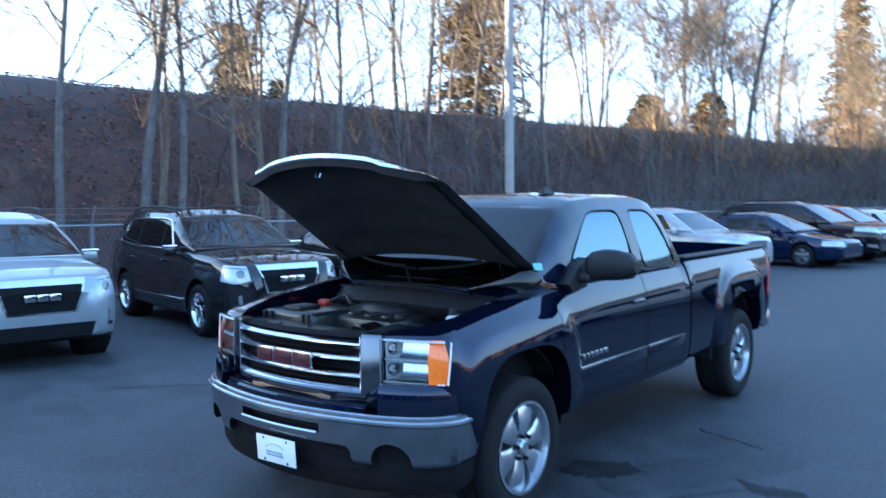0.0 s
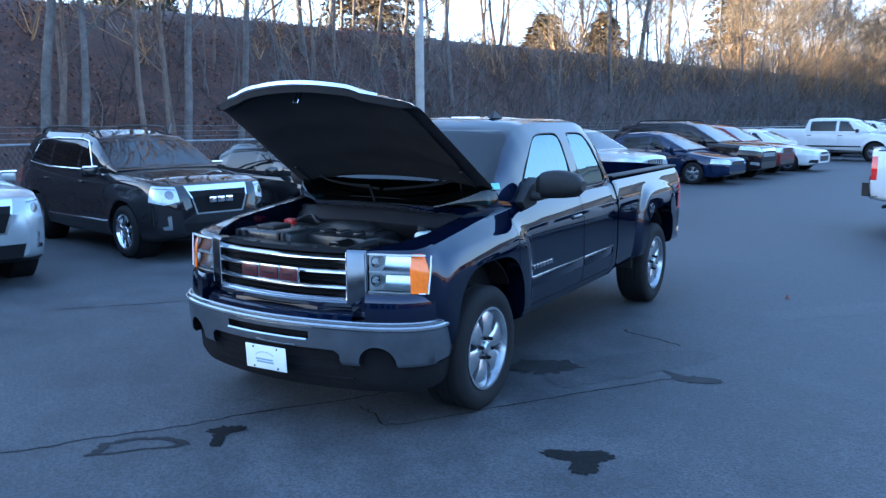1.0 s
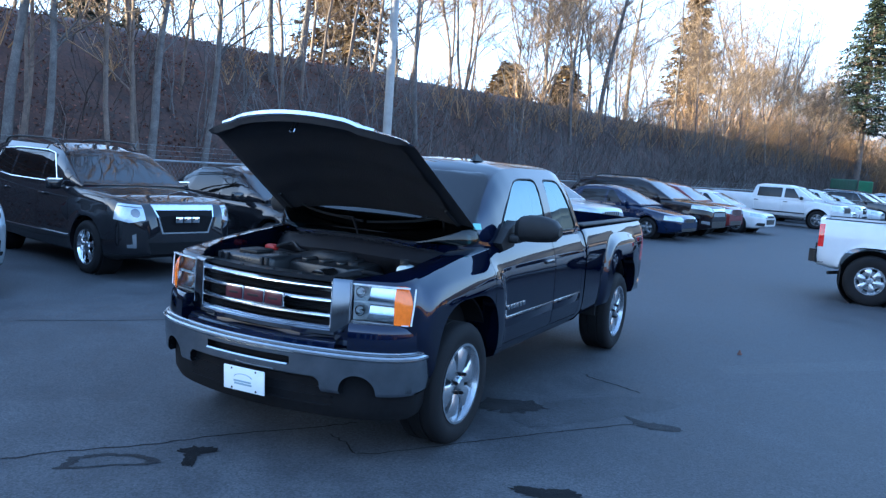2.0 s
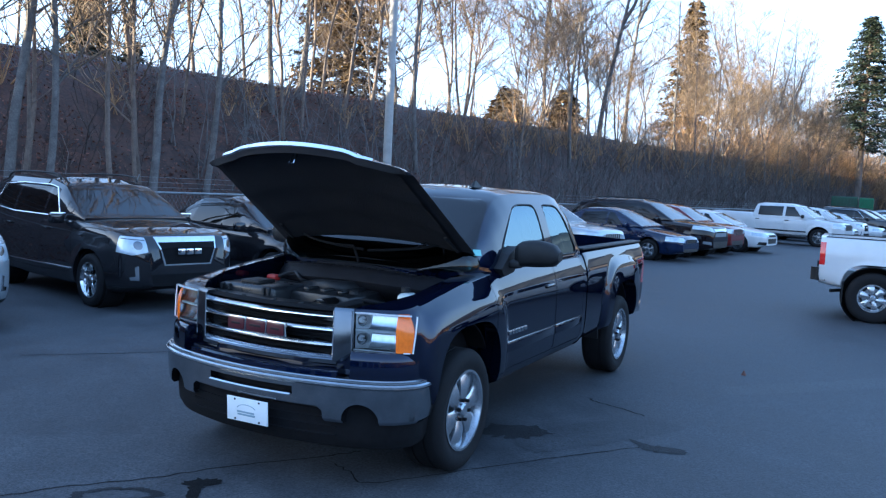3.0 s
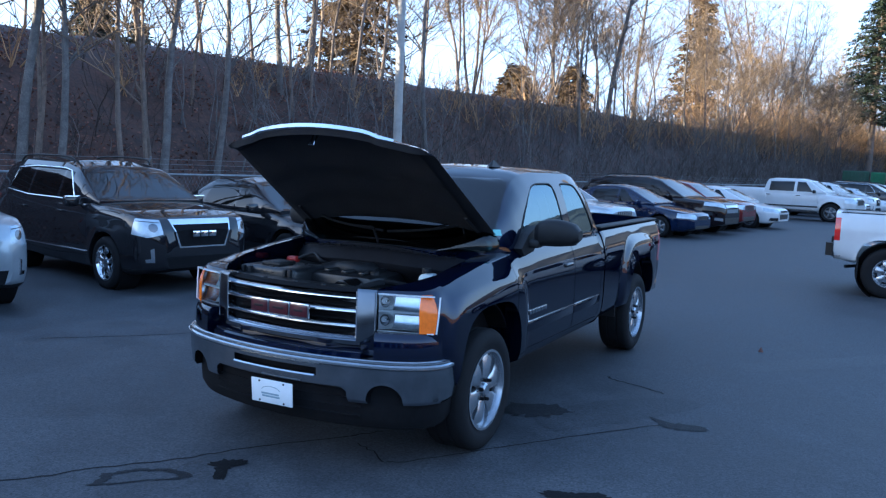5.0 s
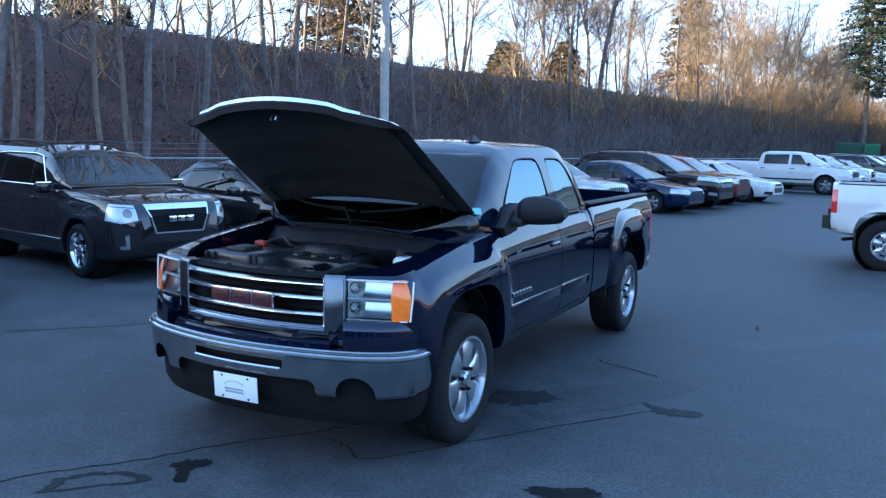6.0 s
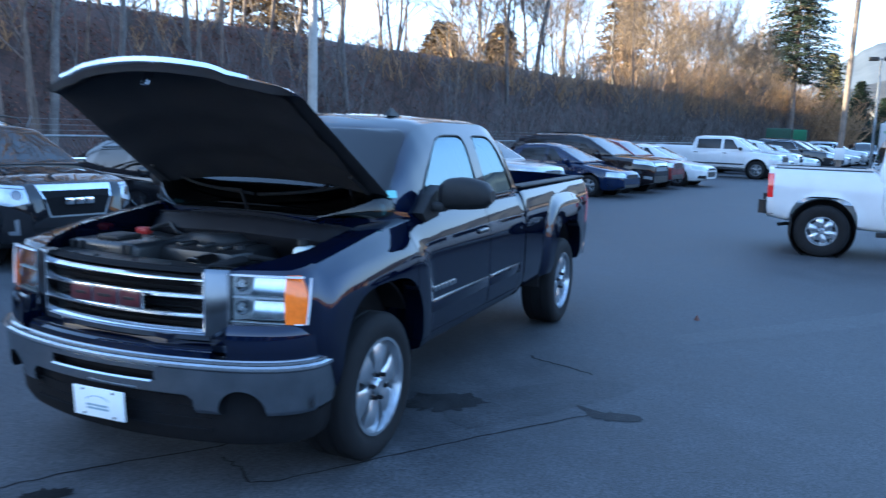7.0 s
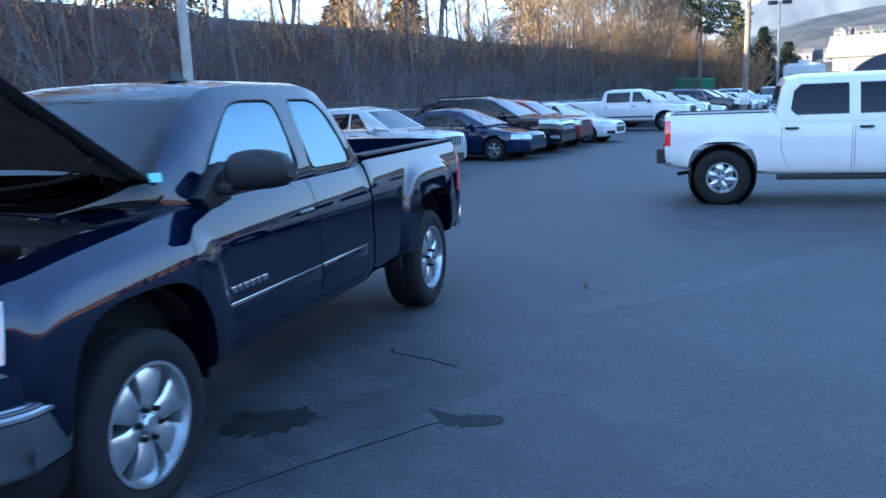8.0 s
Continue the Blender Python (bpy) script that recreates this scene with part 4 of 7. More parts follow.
        c2 = prism(amb if sd == 1 else mirror_x(amb), -1.2, -0.4, "y")
        clear, amber = carve(skin, c2)
        c2.free()
        hl = part("headlamp", bowed(0.61, 0.90, [(-0.10, 0.88), (-0.085, 0.88), (-0.085, 1.095), (-0.10, 1.095)], 8, nose_y) if sd == 1 else bowed(-0.90, -0.61, [(-0.10, 0.88), (-0.085, 0.88), (-0.085, 1.095), (-0.10, 1.095)], 8, nose_y), HEADLAMP, root, "clear headlamp with silver reflectors and amber corner")
        part("amber_lens", amber, AMBER, hl, "amber corner lens", 30)
        liner = clear.copy()
        bmesh.ops.delete(liner, geom=[f for f in liner.faces if f.normal.y < -0.25 or f.normal.x * sd > 0.5], context="FACES")
        part("housing", liner, HEADLAMP, hl, "silver lamp housing", 30)
        dead = [f for f in clear.faces if not (f.normal.y < -0.25 or f.normal.x * sd > 0.5)]
        bmesh.ops.delete(clear, geom=dead, context="FACES")
        part("lens", clear, LENS, hl, "clear plastic lens", 30)
        for zc in (0.932, 1.042):  # folded main reflectors and the small round lamps inboard of them
            fold = prism([(0.085, -0.047), (0.022, -0.047), (0.020, -0.042), (0.045, -0.014), (0.052, 0.012), (0.056, 0.034), (0.050, 0.045), (0.085, 0.045)], sd * 0.69, sd * 0.842, "x")
            for v in fold.verts:
                v.co.y += nose_y(v.co.x)
                v.co.z += zc
            part("reflector", fold, REFLECTOR, hl, "bright folded reflector")
            bowl = lathe([(0.05, 0.001), (0.045, 0.014), (0.02, 0.026), (0.0, 0.030), (0.0, 0.033), (0.055, 0.03), (0.06, 0.001)], 20, "y", (sd * 0.636, nose_y(0.636) + 0.04, zc))
            part("round_lamp", bowl, DULL_CHROME, hl, "small round lamp")
            part("bulb", lathe([(0.05, 0.001), (0.05, 0.008), (0.01, 0.008), (0.004, 0.001)], 10, "y", (sd * 0.636, nose_y(0.636) + 0.04, zc)), CHROME, hl)
        for z in (1.09, 0.872):
            a0, a1 = (0.612, 0.93) if sd == 1 else (-0.93, -0.612)
            part("lens_edge", bowed(a0, a1, [(-0.025, z - 0.003), (-0.004, z - 0.003), (-0.004, z + 0.004), (-0.025, z + 0.004)], 12, nose_y), HEADLAMP, hl, "pale lens edge")
        part("lens_edge", tube([(sd * 0.943, -0.674, 0.873), (sd * 0.949, -0.664, 0.98), (sd * 0.951, -0.655, 1.09)], 0.005, 6), HEADLAMP, hl, "pale lens edge")
        part("divider", bowed(0.615 if sd == 1 else -0.85, 0.85 if sd == 1 else -0.615, [(-0.08, 0.983), (-0.016, 0.983), (-0.016, 0.993), (-0.08, 0.993)], 8, nose_y), HEADLAMP, hl)
    # wings, doors, box side
    for sd in (1, -1):
        for nm, poly, g in (("front_wing", [(-1.0, 0.3), (0.352, 0.3), (0.352, 1.05), (0.40, 1.4), (-1.0, 1.4)], 0.006),):
            c0 = prism(poly, sd * 0.60, sd * 1.2, "x")
            body, piece = carve(body, c0)
            c0.free()
            wing = part("front_wing", piece, NAVY, root, sharp=28)
            part("wheel_liner", prism(liner_arc(0.0), sd * 0.60, sd * 0.90, "x"), MATT_BLACK, wing, "black wheel liner")
        for k, poly in enumerate(([(0.36, 0.62), (0.40, 0.545), (1.60, 0.545), (1.635, 0.58), (1.635, 1.4), (0.42, 1.4), (0.36, 1.05)], [(1.645, 0.545), (2.30, 0.545), (2.35, 0.62), (2.36, 1.4), (1.645, 1.4)])):
            c0, c1 = prism(poly, sd * 0.86, sd * 1.2, "x"), prism(inset_poly(poly, 0.007), sd * 0.86, sd * 1.2, "x")
            body, piece = carve(body, c0, c1)
            c0.free(); c1.free()
            door = part("door", piece, NAVY, root, sharp=28)
            y0, y1 = ((0.50, 1.625), (1.655, 2.34))[k]
            b = box(sd * 0.965, sd * 0.978, y0, y1, 0.672, 0.742, 0.005)
            part("moulding", b, NAVY, door, "body-coloured rubbing strip")
            part("trim_strip", box(sd * 0.968, sd * 0.981, y0, y1, 0.744, 0.753, 0.003), DULL_CHROME, door, "thin chrome strip")
            if k == 0:
                part("handle", box(sd * 0.945, sd * 0.985, 1.40, 1.58, 1.075, 1.105, 0.012, 3), BLACK_PAINT, door, "dark glossy door handle")
                part("handle_cup", box(sd * 0.93, sd * 0.953, 1.41, 1.57, 1.045, 1.085, 0.01), BLACK_PLASTIC, door)
                for i, (a, w_) in enumerate(((0.66, 0.05), (0.72, 0.04), (0.77, 0.05), (0.83, 0.05), (0.89, 0.05), (0.95, 0.06))):
                    part("badge_bar", box(sd * 0.972, sd * 0.983, a, a + w_ - 0.008, 0.80, 0.833, 0.003), DULL_CHROME, door, "chrome badge")
        c0 = prism([(4.40, 0.88), (4.8, 0.88), (4.8, 1.27), (4.52, 1.27), (4.46, 1.2)], sd * 0.80, sd * 1.2, "x")
        body, piece = carve(body, c0)
        c0.free()
        part("tail_lamp", piece, RED_LENS, root, "red tail lamp", 30)
    c0, c1 = box(-0.785, 0.785, 4.535, 4.8, 0.72, 1.5), box(-0.78, 0.78, 4.54, 4.8, 0.725, 1.5)
    body, piece = carve(body, c0, c1)
    tg = part("tailgate", piece, NAVY, root, "closed dark blue tailgate", 28)
    part("handle", box(-0.09, 0.09, 4.62, 4.665, 1.15, 1.23, 0.01), BLACK_PLASTIC, tg)
    c0.free(); c1.free()
    c0 = box(-1.3, 1.3, 2.452, 5.0, 0.2, 1.6)
    body, piece = carve(body, c0)
    c0.free()
    bed = part("cargo_bed", piece, NAVY, root, "open dark blue cargo box", 28)
    for sd in (1, -1):
        part("rail_cap", box(sd * 0.775, sd * 0.90, 2.50, 4.58, 1.325, 1.345, 0.008), BLACK_PLASTIC, bed, "black plastic rail cap")
    part("bed_liner", box(-0.80, 0.80, 2.55, 4.53, 0.775, 0.79), BLACK_PLASTIC, bed, "black bed liner")
    part("cab_body", body, NAVY, root, sharp=28)

    # cab with windows
    roof = [(0.10, 1.27), (0.42, 1.495), (0.80, 1.762), (1.0, 1.828), (1.3, 1.847), (2.08, 1.842), (2.27, 1.79), (2.43, 1.38), (2.44, 1.30)]
    base, wb, wr = [(0.0, 1.25), (2.5, 1.275)], [(0.10, 0.45), (0.2, 0.69), (0.3, 0.83), (0.6, 0.90), (2.3, 0.90), (2.43, 0.88)], [(0.1, 0.64), (0.8, 0.70), (2.43, 0.70)]
    gys = np.linspace(0.10, 2.434, 60)
    cab = cabin_solid(gys, roof, base, wb, wr, 0.025, 0.05)
    inner = cabin_solid(np.linspace(0.20, 2.36, 50), roof, [(0.0, 1.2), (2.5, 1.2)], wb, wr, 0.02, 0.05, shrink=0.035)
    c2 = combine(cab, inner, "DIFFERENCE")
    cab.free(); inner.free()
    cab = c2

    def rounded(poly, n=5, r=0.06):
        out = []
        for i, p in enumerate(poly):
            a, b, c = Vector(poly[i - 1]), Vector(p), Vector(poly[(i + 1) % len(poly)])
            s, e = b + (a - b).normalized() * min(r, (a - b).length * 0.45), b + (c - b).normalized() * min(r, (c - b).length * 0.45)
            for k in range(n + 1):
                t = k / n
                out.append(tuple(s * (1 - t) ** 2 + 2 * b * t * (1 - t) + e * t * t))
        return out

    for k, poly in enumerate(([(0.60, 1.305), (0.80, 1.50), (1.06, 1.695), (1.20, 1.735), (1.57, 1.735), (1.60, 1.305)], [(1.75, 1.315), (1.735, 1.735), (2.06, 1.73), (2.17, 1.64), (2.33, 1.315)])):
        pr = rounded(poly, 4, 0.07 if k else 0.09)
        for sd in (1, -1):
            c = prism(pr, sd * 0.4, sd * 1.3, "x")
            cab, piece = carve(cab, c)
            c.free()
            for v in piece.verts:
                v.co.x -= sd * 0.006
            win = part("side_window", piece, SIDE_GLASS, root, "closed side window reflecting the sky", 30)
            # black seal round the glass
            ring = [Vector((0, a, b)) for a, b in pr]
            seal = bmesh.new()
            pts = []
            for q in ring:
                z = q.z
                t = (z - 1.27) / 0.55
                pts.append((sd * (0.90 + (0.70 - 0.90) * t * 0.98 + 0.022 * math.sin(t * math.pi)), q.y, z))
            tube(pts + pts[:1], 0.007, 6, seal, False)
            part("seal", seal, BLACK_PLASTIC, win, "black rubber seal")
    c = prism(rounded([(-0.868, 1.268), (0.868, 1.268), (0.685, 1.768), (-0.685, 1.768)], 4, 0.08), -0.4, 1.02, "y")
    cab, piece = carve(cab, c)
    c.free()
    ws = part("windscreen", piece, GLASS, root, "clear windscreen with a green sticker", 30)
    part("sticker", box(-0.028, 0.028, -0.002, 0.002, -0.026, 0.026), mat("sticker_paper", (0.26, 0.50, 0.46), 0.6, var=0.05), ws, "pale green sticker").matrix_local = pose(0.830, 0.362, 1.402, -42, 0, 42)
    c = prism(rounded([(-0.66, 1.36), (0.66, 1.36), (0.56, 1.70), (-0.56, 1.70)], 4, 0.06), 1.9, 2.7, "y")
    cab, piece = carve(cab, c)
    c.free()
    part("rear_window", piece, DARK_GLASS, root, "tinted rear window", 30)
    rf = part("roof", cab, NAVY, root, "roof and pillars", 28)
    fin = loft([[(0.41 + sx * 0.03 * q, 1.06 + 0.17 * (1 - q) * 0.5 + yy * q, 1.853 + (1 - q) * 0.06) for sx, yy in ((-1, 0.17), (1, 0.17), (0.8, 0.02), (0, 0), (-0.8, 0.02))] for q in (1.0, 0.7, 0.35, 0.1)])
    part("antenna_fin", fin, BLACK_PLASTIC, rf, "black antenna fin")
    # interior
    part("dashboard", prism([(0.22, 0.95), (0.24, 1.22), (0.40, 1.275), (0.62, 1.25), (0.72, 1.1), (0.70, 0.9)], -0.76, 0.76, "x", bev=0.02), INTERIOR, root, "dark grey dashboard")
    sw = lathe([(0.014 * math.cos(a), 0.185 + 0.014 * math.sin(a)) for a in np.linspace(0, math.tau, 9)[:-1]], 28, "y", closed=True)
    box(-0.17, 0.17, -0.01, 0.01, -0.02, 0.02, 0.008, bm=sw)
    part("steering_wheel", sw, INTERIOR, root, "dark steering wheel").matrix_local = pose(0.38, 0.86, 1.20, 28, 0, 0)
    for yy, n in ((1.25, 3), (2.0, 2)):
        for xx in ((-0.40, 0.40) if n == 3 else (-0.38, 0.38)):
            part("seat_back", box(xx - 0.25, xx + 0.25, yy, yy + 0.15, 0.75, 1.36, 0.06, 3), INTERIOR, root, "dark cloth seat")
            part("headrest", box(xx - 0.12, xx + 0.12, yy + 0.05, yy + 0.14, 1.39, 1.56, 0.035, 3), INTERIOR, root)
    part("inside_mirror", box(-0.12, 0.12, 0.72, 0.745, 1.63, 1.70, 0.01), BLACK_PLASTIC, root)

    # big black door mirrors with their sail plates
    for sd in (1, -1):
        rings = []
        for t in np.linspace(0, 1, 9):
            xx = 0.975 + 0.315 * t
            hh = 0.098 * (math.sin(math.pi * min(1, 0.25 + t * 0.62)) ** 0.5) * (0.75 if t == 0 else 1) * (0.55 if t == 1 else 1)
            dd = 0.075 * (0.6 if t in (0, 1) else 1)
            zc = 1.388 + 0.012 * math.sin(t * 3)
            rings.append([(sd * xx, 0.73 + 0.05 * t + dd * math.copysign(abs(math.cos(a)) ** 0.7, math.cos(a)), zc + hh * math.copysign(abs(math.sin(a)) ** 0.7, math.sin(a))) for a in np.linspace(0, math.tau, 17)[:-1]])
        mir = part("side_mirror", loft(rings), BLACK_PLASTIC, root, "large black door mirror")
        part("mirror_glass", box(sd * 1.0, sd * 1.25, 0.815, 0.822, 1.315, 1.455, 0.0), CHROME, mir, "mirror glass")
        part("mirror_arm", box(sd * 0.84, sd * 1.02, 0.66, 0.76, 1.285, 1.345, 0.02, 3), BLACK_PLASTIC, mir)
        part("sail_plate", prism([(0.54, 1.285), (0.60, 1.225), (0.78, 1.25), (0.84, 1.36), (0.80, 1.44), (0.67, 1.385)], sd * 0.86, sd * 0.945, "x", bev=0.008), BLACK_PLASTIC, root, "black plastic sail plate")

    # grille
    gr = part("grille", bowed(-0.57, 0.57, [(-0.10, 0.79), (-0.075, 0.79), (-0.075, 1.10), (-0.10, 1.10)]), MATT_BLACK, root, "black grille with four chrome bars")
    for k in range(14):
        z = 0.84 + k * 0.0185
        part("mesh_slat", bowed(-0.5, 0.5, [(-0.075, z), (-0.055, z + 0.002), (-0.055, z + 0.006), (-0.075, z + 0.008)], 12), MATT_BLACK, gr)
    for z in (1.063, 0.982, 0.893):
        part("grille_bar", bowed(-0.497, 0.497, [(-0.07, z - 0.016), (-0.004, z - 0.014), (0.006, z - 0.009), (0.005, z - 0.003), (-0.018, z + 0.012), (-0.07, z + 0.014)], 26), BAR_CHROME, gr, "chrome bar")
    part("grille_lower_bar", bowed(-0.52, 0.52, [(-0.07, 0.768), (0.0, 0.768), (0.014, 0.780), (0.012, 0.803), (0.004, 0.812), (-0.07, 0.812)], 26), POST_CHROME, gr, "chrome lower bar")
    part("inner_line", bowed(-0.50, 0.50, [(-0.07, 0.809), (0.006, 0.809), (0.008, 0.814), (-0.012, 0.829), (-0.07, 0.830)], 26), BAR_CHROME, gr, "bright inner line")
    part("inner_line", bowed(-0.497, 0.497, [(-0.07, 1.085), (-0.03, 1.085), (-0.028, 1.089), (-0.045, 1.1), (-0.07, 1.1)], 26), MATT_BLACK, gr)
    for sd in (1, -1):
        pth = [(sd * x, curve_front(x)) for x in (np.linspace(0.495, 0.606, 5))]
        if sd == -1:
            pth = pth[::-1]
        post = sweep(pth, [(-0.07, 0.776), (-0.004, 0.776), (0.014, 0.80), (0.012, 1.09), (-0.002, 1.112), (-0.07, 1.112)])
        for v in post.verts:  # the lower corner is cut back
            if v.co.z < 0.9 and abs(v.co.x) > 0.53:
                v.co.z += 0.05 * (abs(v.co.x) - 0.53) / 0.065
        part("grille_post", post, POST_CHROME, gr, "wide chrome post")
        for xe in (0.499, 0.604):  # bright edges of the post
            part("post_edge", tube([(sd * xe, curve_front(xe) - 0.012, z) for z in (0.82, 0.95, 1.10)], 0.0045, 6), BAR_CHROME, gr, "bright edge")
    EMBLEM_RED = mat("emblem_red", (0.06, 0.006, 0.011), 0.3, 0.0, coat=0.6)
    for k, (x0, x1) in enumerate(((-0.215, -0.088), (-0.072, 0.072), (0.088, 0.215))):  # red emblem as plain rounded blocks
        part("emblem_rim", box(x0 - 0.008, x1 + 0.008, -0.945, -0.925, 0.912, 1.002, 0.008), DULL_CHROME, gr, "chrome rim")
        part("emblem", box(x0, x1, -0.952, -0.94, 0.920, 0.994, 0.005), EMBLEM_RED, gr, "red emblem block")
        part("emblem_slot", box(x0 + 0.03, x1 - 0.03, -0.9535, -0.950, 0.950, 0.964, 0.001), BLACK_PLASTIC, gr)

    # bumper: chrome face, blue filler above, black valance below
    def bump_path(back=0.0, n=3):
        right = [(0.25, -0.99), (0.5, -0.945), (0.73, -0.875), (0.90, -0.77), (0.983, -0.645), (0.99, -0.53), (0.972, -0.43)]
        pts = [(-a, b) for a, b in right[::-1]] + [(0, -1.005)] + right
        return [(p.x * (1 - back * 0.9), p.y + back) for p in smooth_line([(a, b, 0) for a, b in pts], n)]

    face = sweep(bump_path(), [(-0.10, 0.712), (-0.022, 0.716), (-0.014, 0.71), (-0.012, 0.699), (0.0, 0.697), (0.008, 0.690), (0.010, 0.675), (0.002, 0.665), (-0.004, 0.56), (-0.014, 0.475), (-0.03, 0.455), (-0.10, 0.455)])
    for c in (prism([(-0.52, 0.3), (0.52, 0.3), (0.50, 0.52), (0.47, 0.545), (-0.47, 0.545), (-0.50, 0.52)], -1.3, -0.6, "y"), box(-0.315, 0.315, -1.3, -0.75, 0.598, 0.644),
              lathe([(-1.3, 0.001), (-1.3, 0.10), (-0.5, 0.10), (-0.5, 0.001)], 28, "y", (0.715, 0, 0.478)), lathe([(-1.3, 0.001), (-1.3, 0.10), (-0.5, 0.10), (-0.5, 0.001)], 28, "y", (-0.715, 0, 0.478))):
        f2 = combine(face, c, "DIFFERENCE")
        face.free(); c.free()
        face = f2
    bp = part("front_bumper", face, mat("bumper_chrome", (0.36, 0.375, 0.395), 0.15, 1.0, var=0.12, scale=6), root, "chrome front bumper", 30)
    part("bright_line", sweep(bump_path(-0.004), [(-0.02, 0.7005), (-0.006, 0.7005), (-0.006, 0.7105), (-0.02, 0.7105)]), CHROME, bp)
    part("bright_line", sweep(bump_path(-0.012), [(-0.02, 0.678), (-0.001, 0.678), (-0.001, 0.689), (-0.02, 0.689)]), CHROME, bp)
    part("slot_lip", sweep([(x, -1.005 + 0.24 * x * x - 0.012) for x in np.linspace(-0.31, 0.31, 12)], [(-0.04, 0.593), (0.004, 0.593), (0.004, 0.597), (-0.004, 0.604), (-0.04, 0.604)]), DULL_CHROME, bp, "chrome slot lip")
    fp = bump_path(0.02)
    for pick_, prof in ((lambda x: abs(x) < 0.60, [(-0.20, 0.715), (-0.008, 0.715), (-0.012, 0.742), (-0.03, 0.752), (-0.03, 0.764), (-0.20, 0.768)]), (lambda x: x > 0.57, [(-0.20, 0.715), (-0.004, 0.715), (-0.006, 0.825), (-0.014, 0.854), (-0.032, 0.870), (-0.20, 0.871)]), (lambda x: x < -0.57, [(-0.20, 0.715), (-0.004, 0.715), (-0.006, 0.825), (-0.014, 0.854), (-0.032, 0.870), (-0.20, 0.871)])):
        part("bumper_filler", sweep([p for p in fp if pick_(p[0])], prof), NAVY, bp, "blue painted bumper top")
    val = sweep(bump_path(0.045), [(-0.14, 0.64), (-0.02, 0.64), (-0.014, 0.43), (-0.022, 0.34), (-0.05, 0.29), (-0.14, 0.27)])
    vl = part("valance", val, MATT_BLACK, bp, "black lower valance")
    for z in (0.36, 0.41, 0.46, 0.51):
        part("valance_slat", sweep([(x, -0.95 + 0.24 * x * x) for x in np.linspace(-0.54, 0.56, 12)], [(-0.04, z), (0.004, z + 0.006), (0.004, z + 0.014), (-0.04, z + 0.02)]), MATT_BLACK, vl)
    plate = box(-0.152, 0.152, -0.004, 0.004, -0.073, 0.073, 0.002)
    pl = part("plate", plate, mat("white_plate", (0.75, 0.78, 0.8), 0.4, var=0.04), bp, "plain white dealer plate")
    pl.matrix_local = pose(0.03, -1.03, 0.459, 4, 0, 1.5)
    grey = mat("plate_print", (0.25, 0.33, 0.38), 0.6, var=0.1)
    for a, b, z in ((-0.075, 0.055, -0.012), (-0.07, 0.06, -0.028)):
        part("print_bar", box(a, b, -0.0065, -0.0045, z - 0.006, z + 0.005), grey, pl)
    arc = tube([(0.07 * math.cos(t) - 0.005, -0.0055, 0.004 + 0.03 * math.sin(t)) for t in np.linspace(0.3, 2.9, 12)], 0.0022, 5)
    part("print_arc", arc, grey, pl)
    for x in (-0.09, 0.09):
        for z in (-0.06, 0.06):
            part("screw", lathe([(-0.0075, 0.001), (-0.0075, 0.006), (-0.003, 0.007), (-0.003, 0.001)], 8, "y", (x, 0, z)), BLACK_PLASTIC, pl)
    rb = sweep([(p.x, p.y) for p in smooth_line([(0.90, 4.55, 0), (0.90, 4.66, 0), (0.82, 4.73, 0), (0, 4.75, 0), (-0.82, 4.73, 0), (-0.90, 4.66, 0), (-0.90, 4.55, 0)], 4)], [(-0.14, 0.52), (0.0, 0.52), (0.0, 0.70), (-0.02, 0.73), (-0.14, 0.73)])
    part("rear_bumper", rb, DULL_CHROME, root, "chrome rear bumper")

    # raised bonnet
    def s_end(x):
        a = abs(x)
        return 1.41 - 0.10 * (a / 0.58) ** 2 if a < 0.58 else 1.31 - (a - 0.58) / 0.19 * 0.08
    nx, ns = 40, 30
    lid = bmesh.new()

    def lid_point(u, t, low):
        x = u * 0.778
        s0 = 0.235 * (1 - abs(u) ** 5)
        s = s0 + t * (s_end(x) - s0)
        x *= 1.085 - 0.095 * min(1, s / 1.3)
        z = 0.017 + 0.045 * (1 - (x / 0.77) ** 2) + 0.018 * (1 if abs(x) < 0.42 else max(0, 1 - (abs(x) - 0.42) / 0.06)) * min(1, t * 3)
        edge = max(0, (t - 0.90) / 0.10)
        z -= 0.075 * edge ** 2 * (1 - 0.6 * (abs(x) / 0.77) ** 3)
        z -= 0.015 * max(0, (abs(u) - 0.93) / 0.07) ** 2
        if low:
            s -= 0.035 * edge
            z -= 0.03 * (1 - max(0, (abs(u) - 0.93) / 0.07))
        return (x, -s, z)

    top_v = [[lid.verts.new(lid_point(-1 + 2 * i / nx, k / ns, False)) for i in range(nx + 1)] for k in range(ns + 1)]
    low_v = [[lid.verts.new(lid_point(-1 + 2 * i / nx, k / ns, True)) for i in range(nx + 1)] for k in range(ns + 1)]
    for k in range(ns):
        for i in range(nx):
            lid.faces.new((top_v[k][i], top_v[k][i + 1], top_v[k + 1][i + 1], top_v[k + 1][i]))
            lid.faces.new((low_v[k][i], low_v[k + 1][i], low_v[k + 1][i + 1], low_v[k][i + 1])).material_index = 1
    for k in range(ns):
        for i in (0, nx):
            lid.faces.new((top_v[k][i], top_v[k + 1][i], low_v[k + 1][i], low_v[k][i]))
    for i in range(nx):
        for k in (0, ns):
            lid.faces.new((top_v[k][i], top_v[k][i + 1], low_v[k][i + 1], low_v[k][i])).material_index = 1
    bmesh.ops.recalc_face_normals(lid, faces=lid.faces)
    hinge = pose(-0.004, 0.49, 1.30, -32, 0, 0)
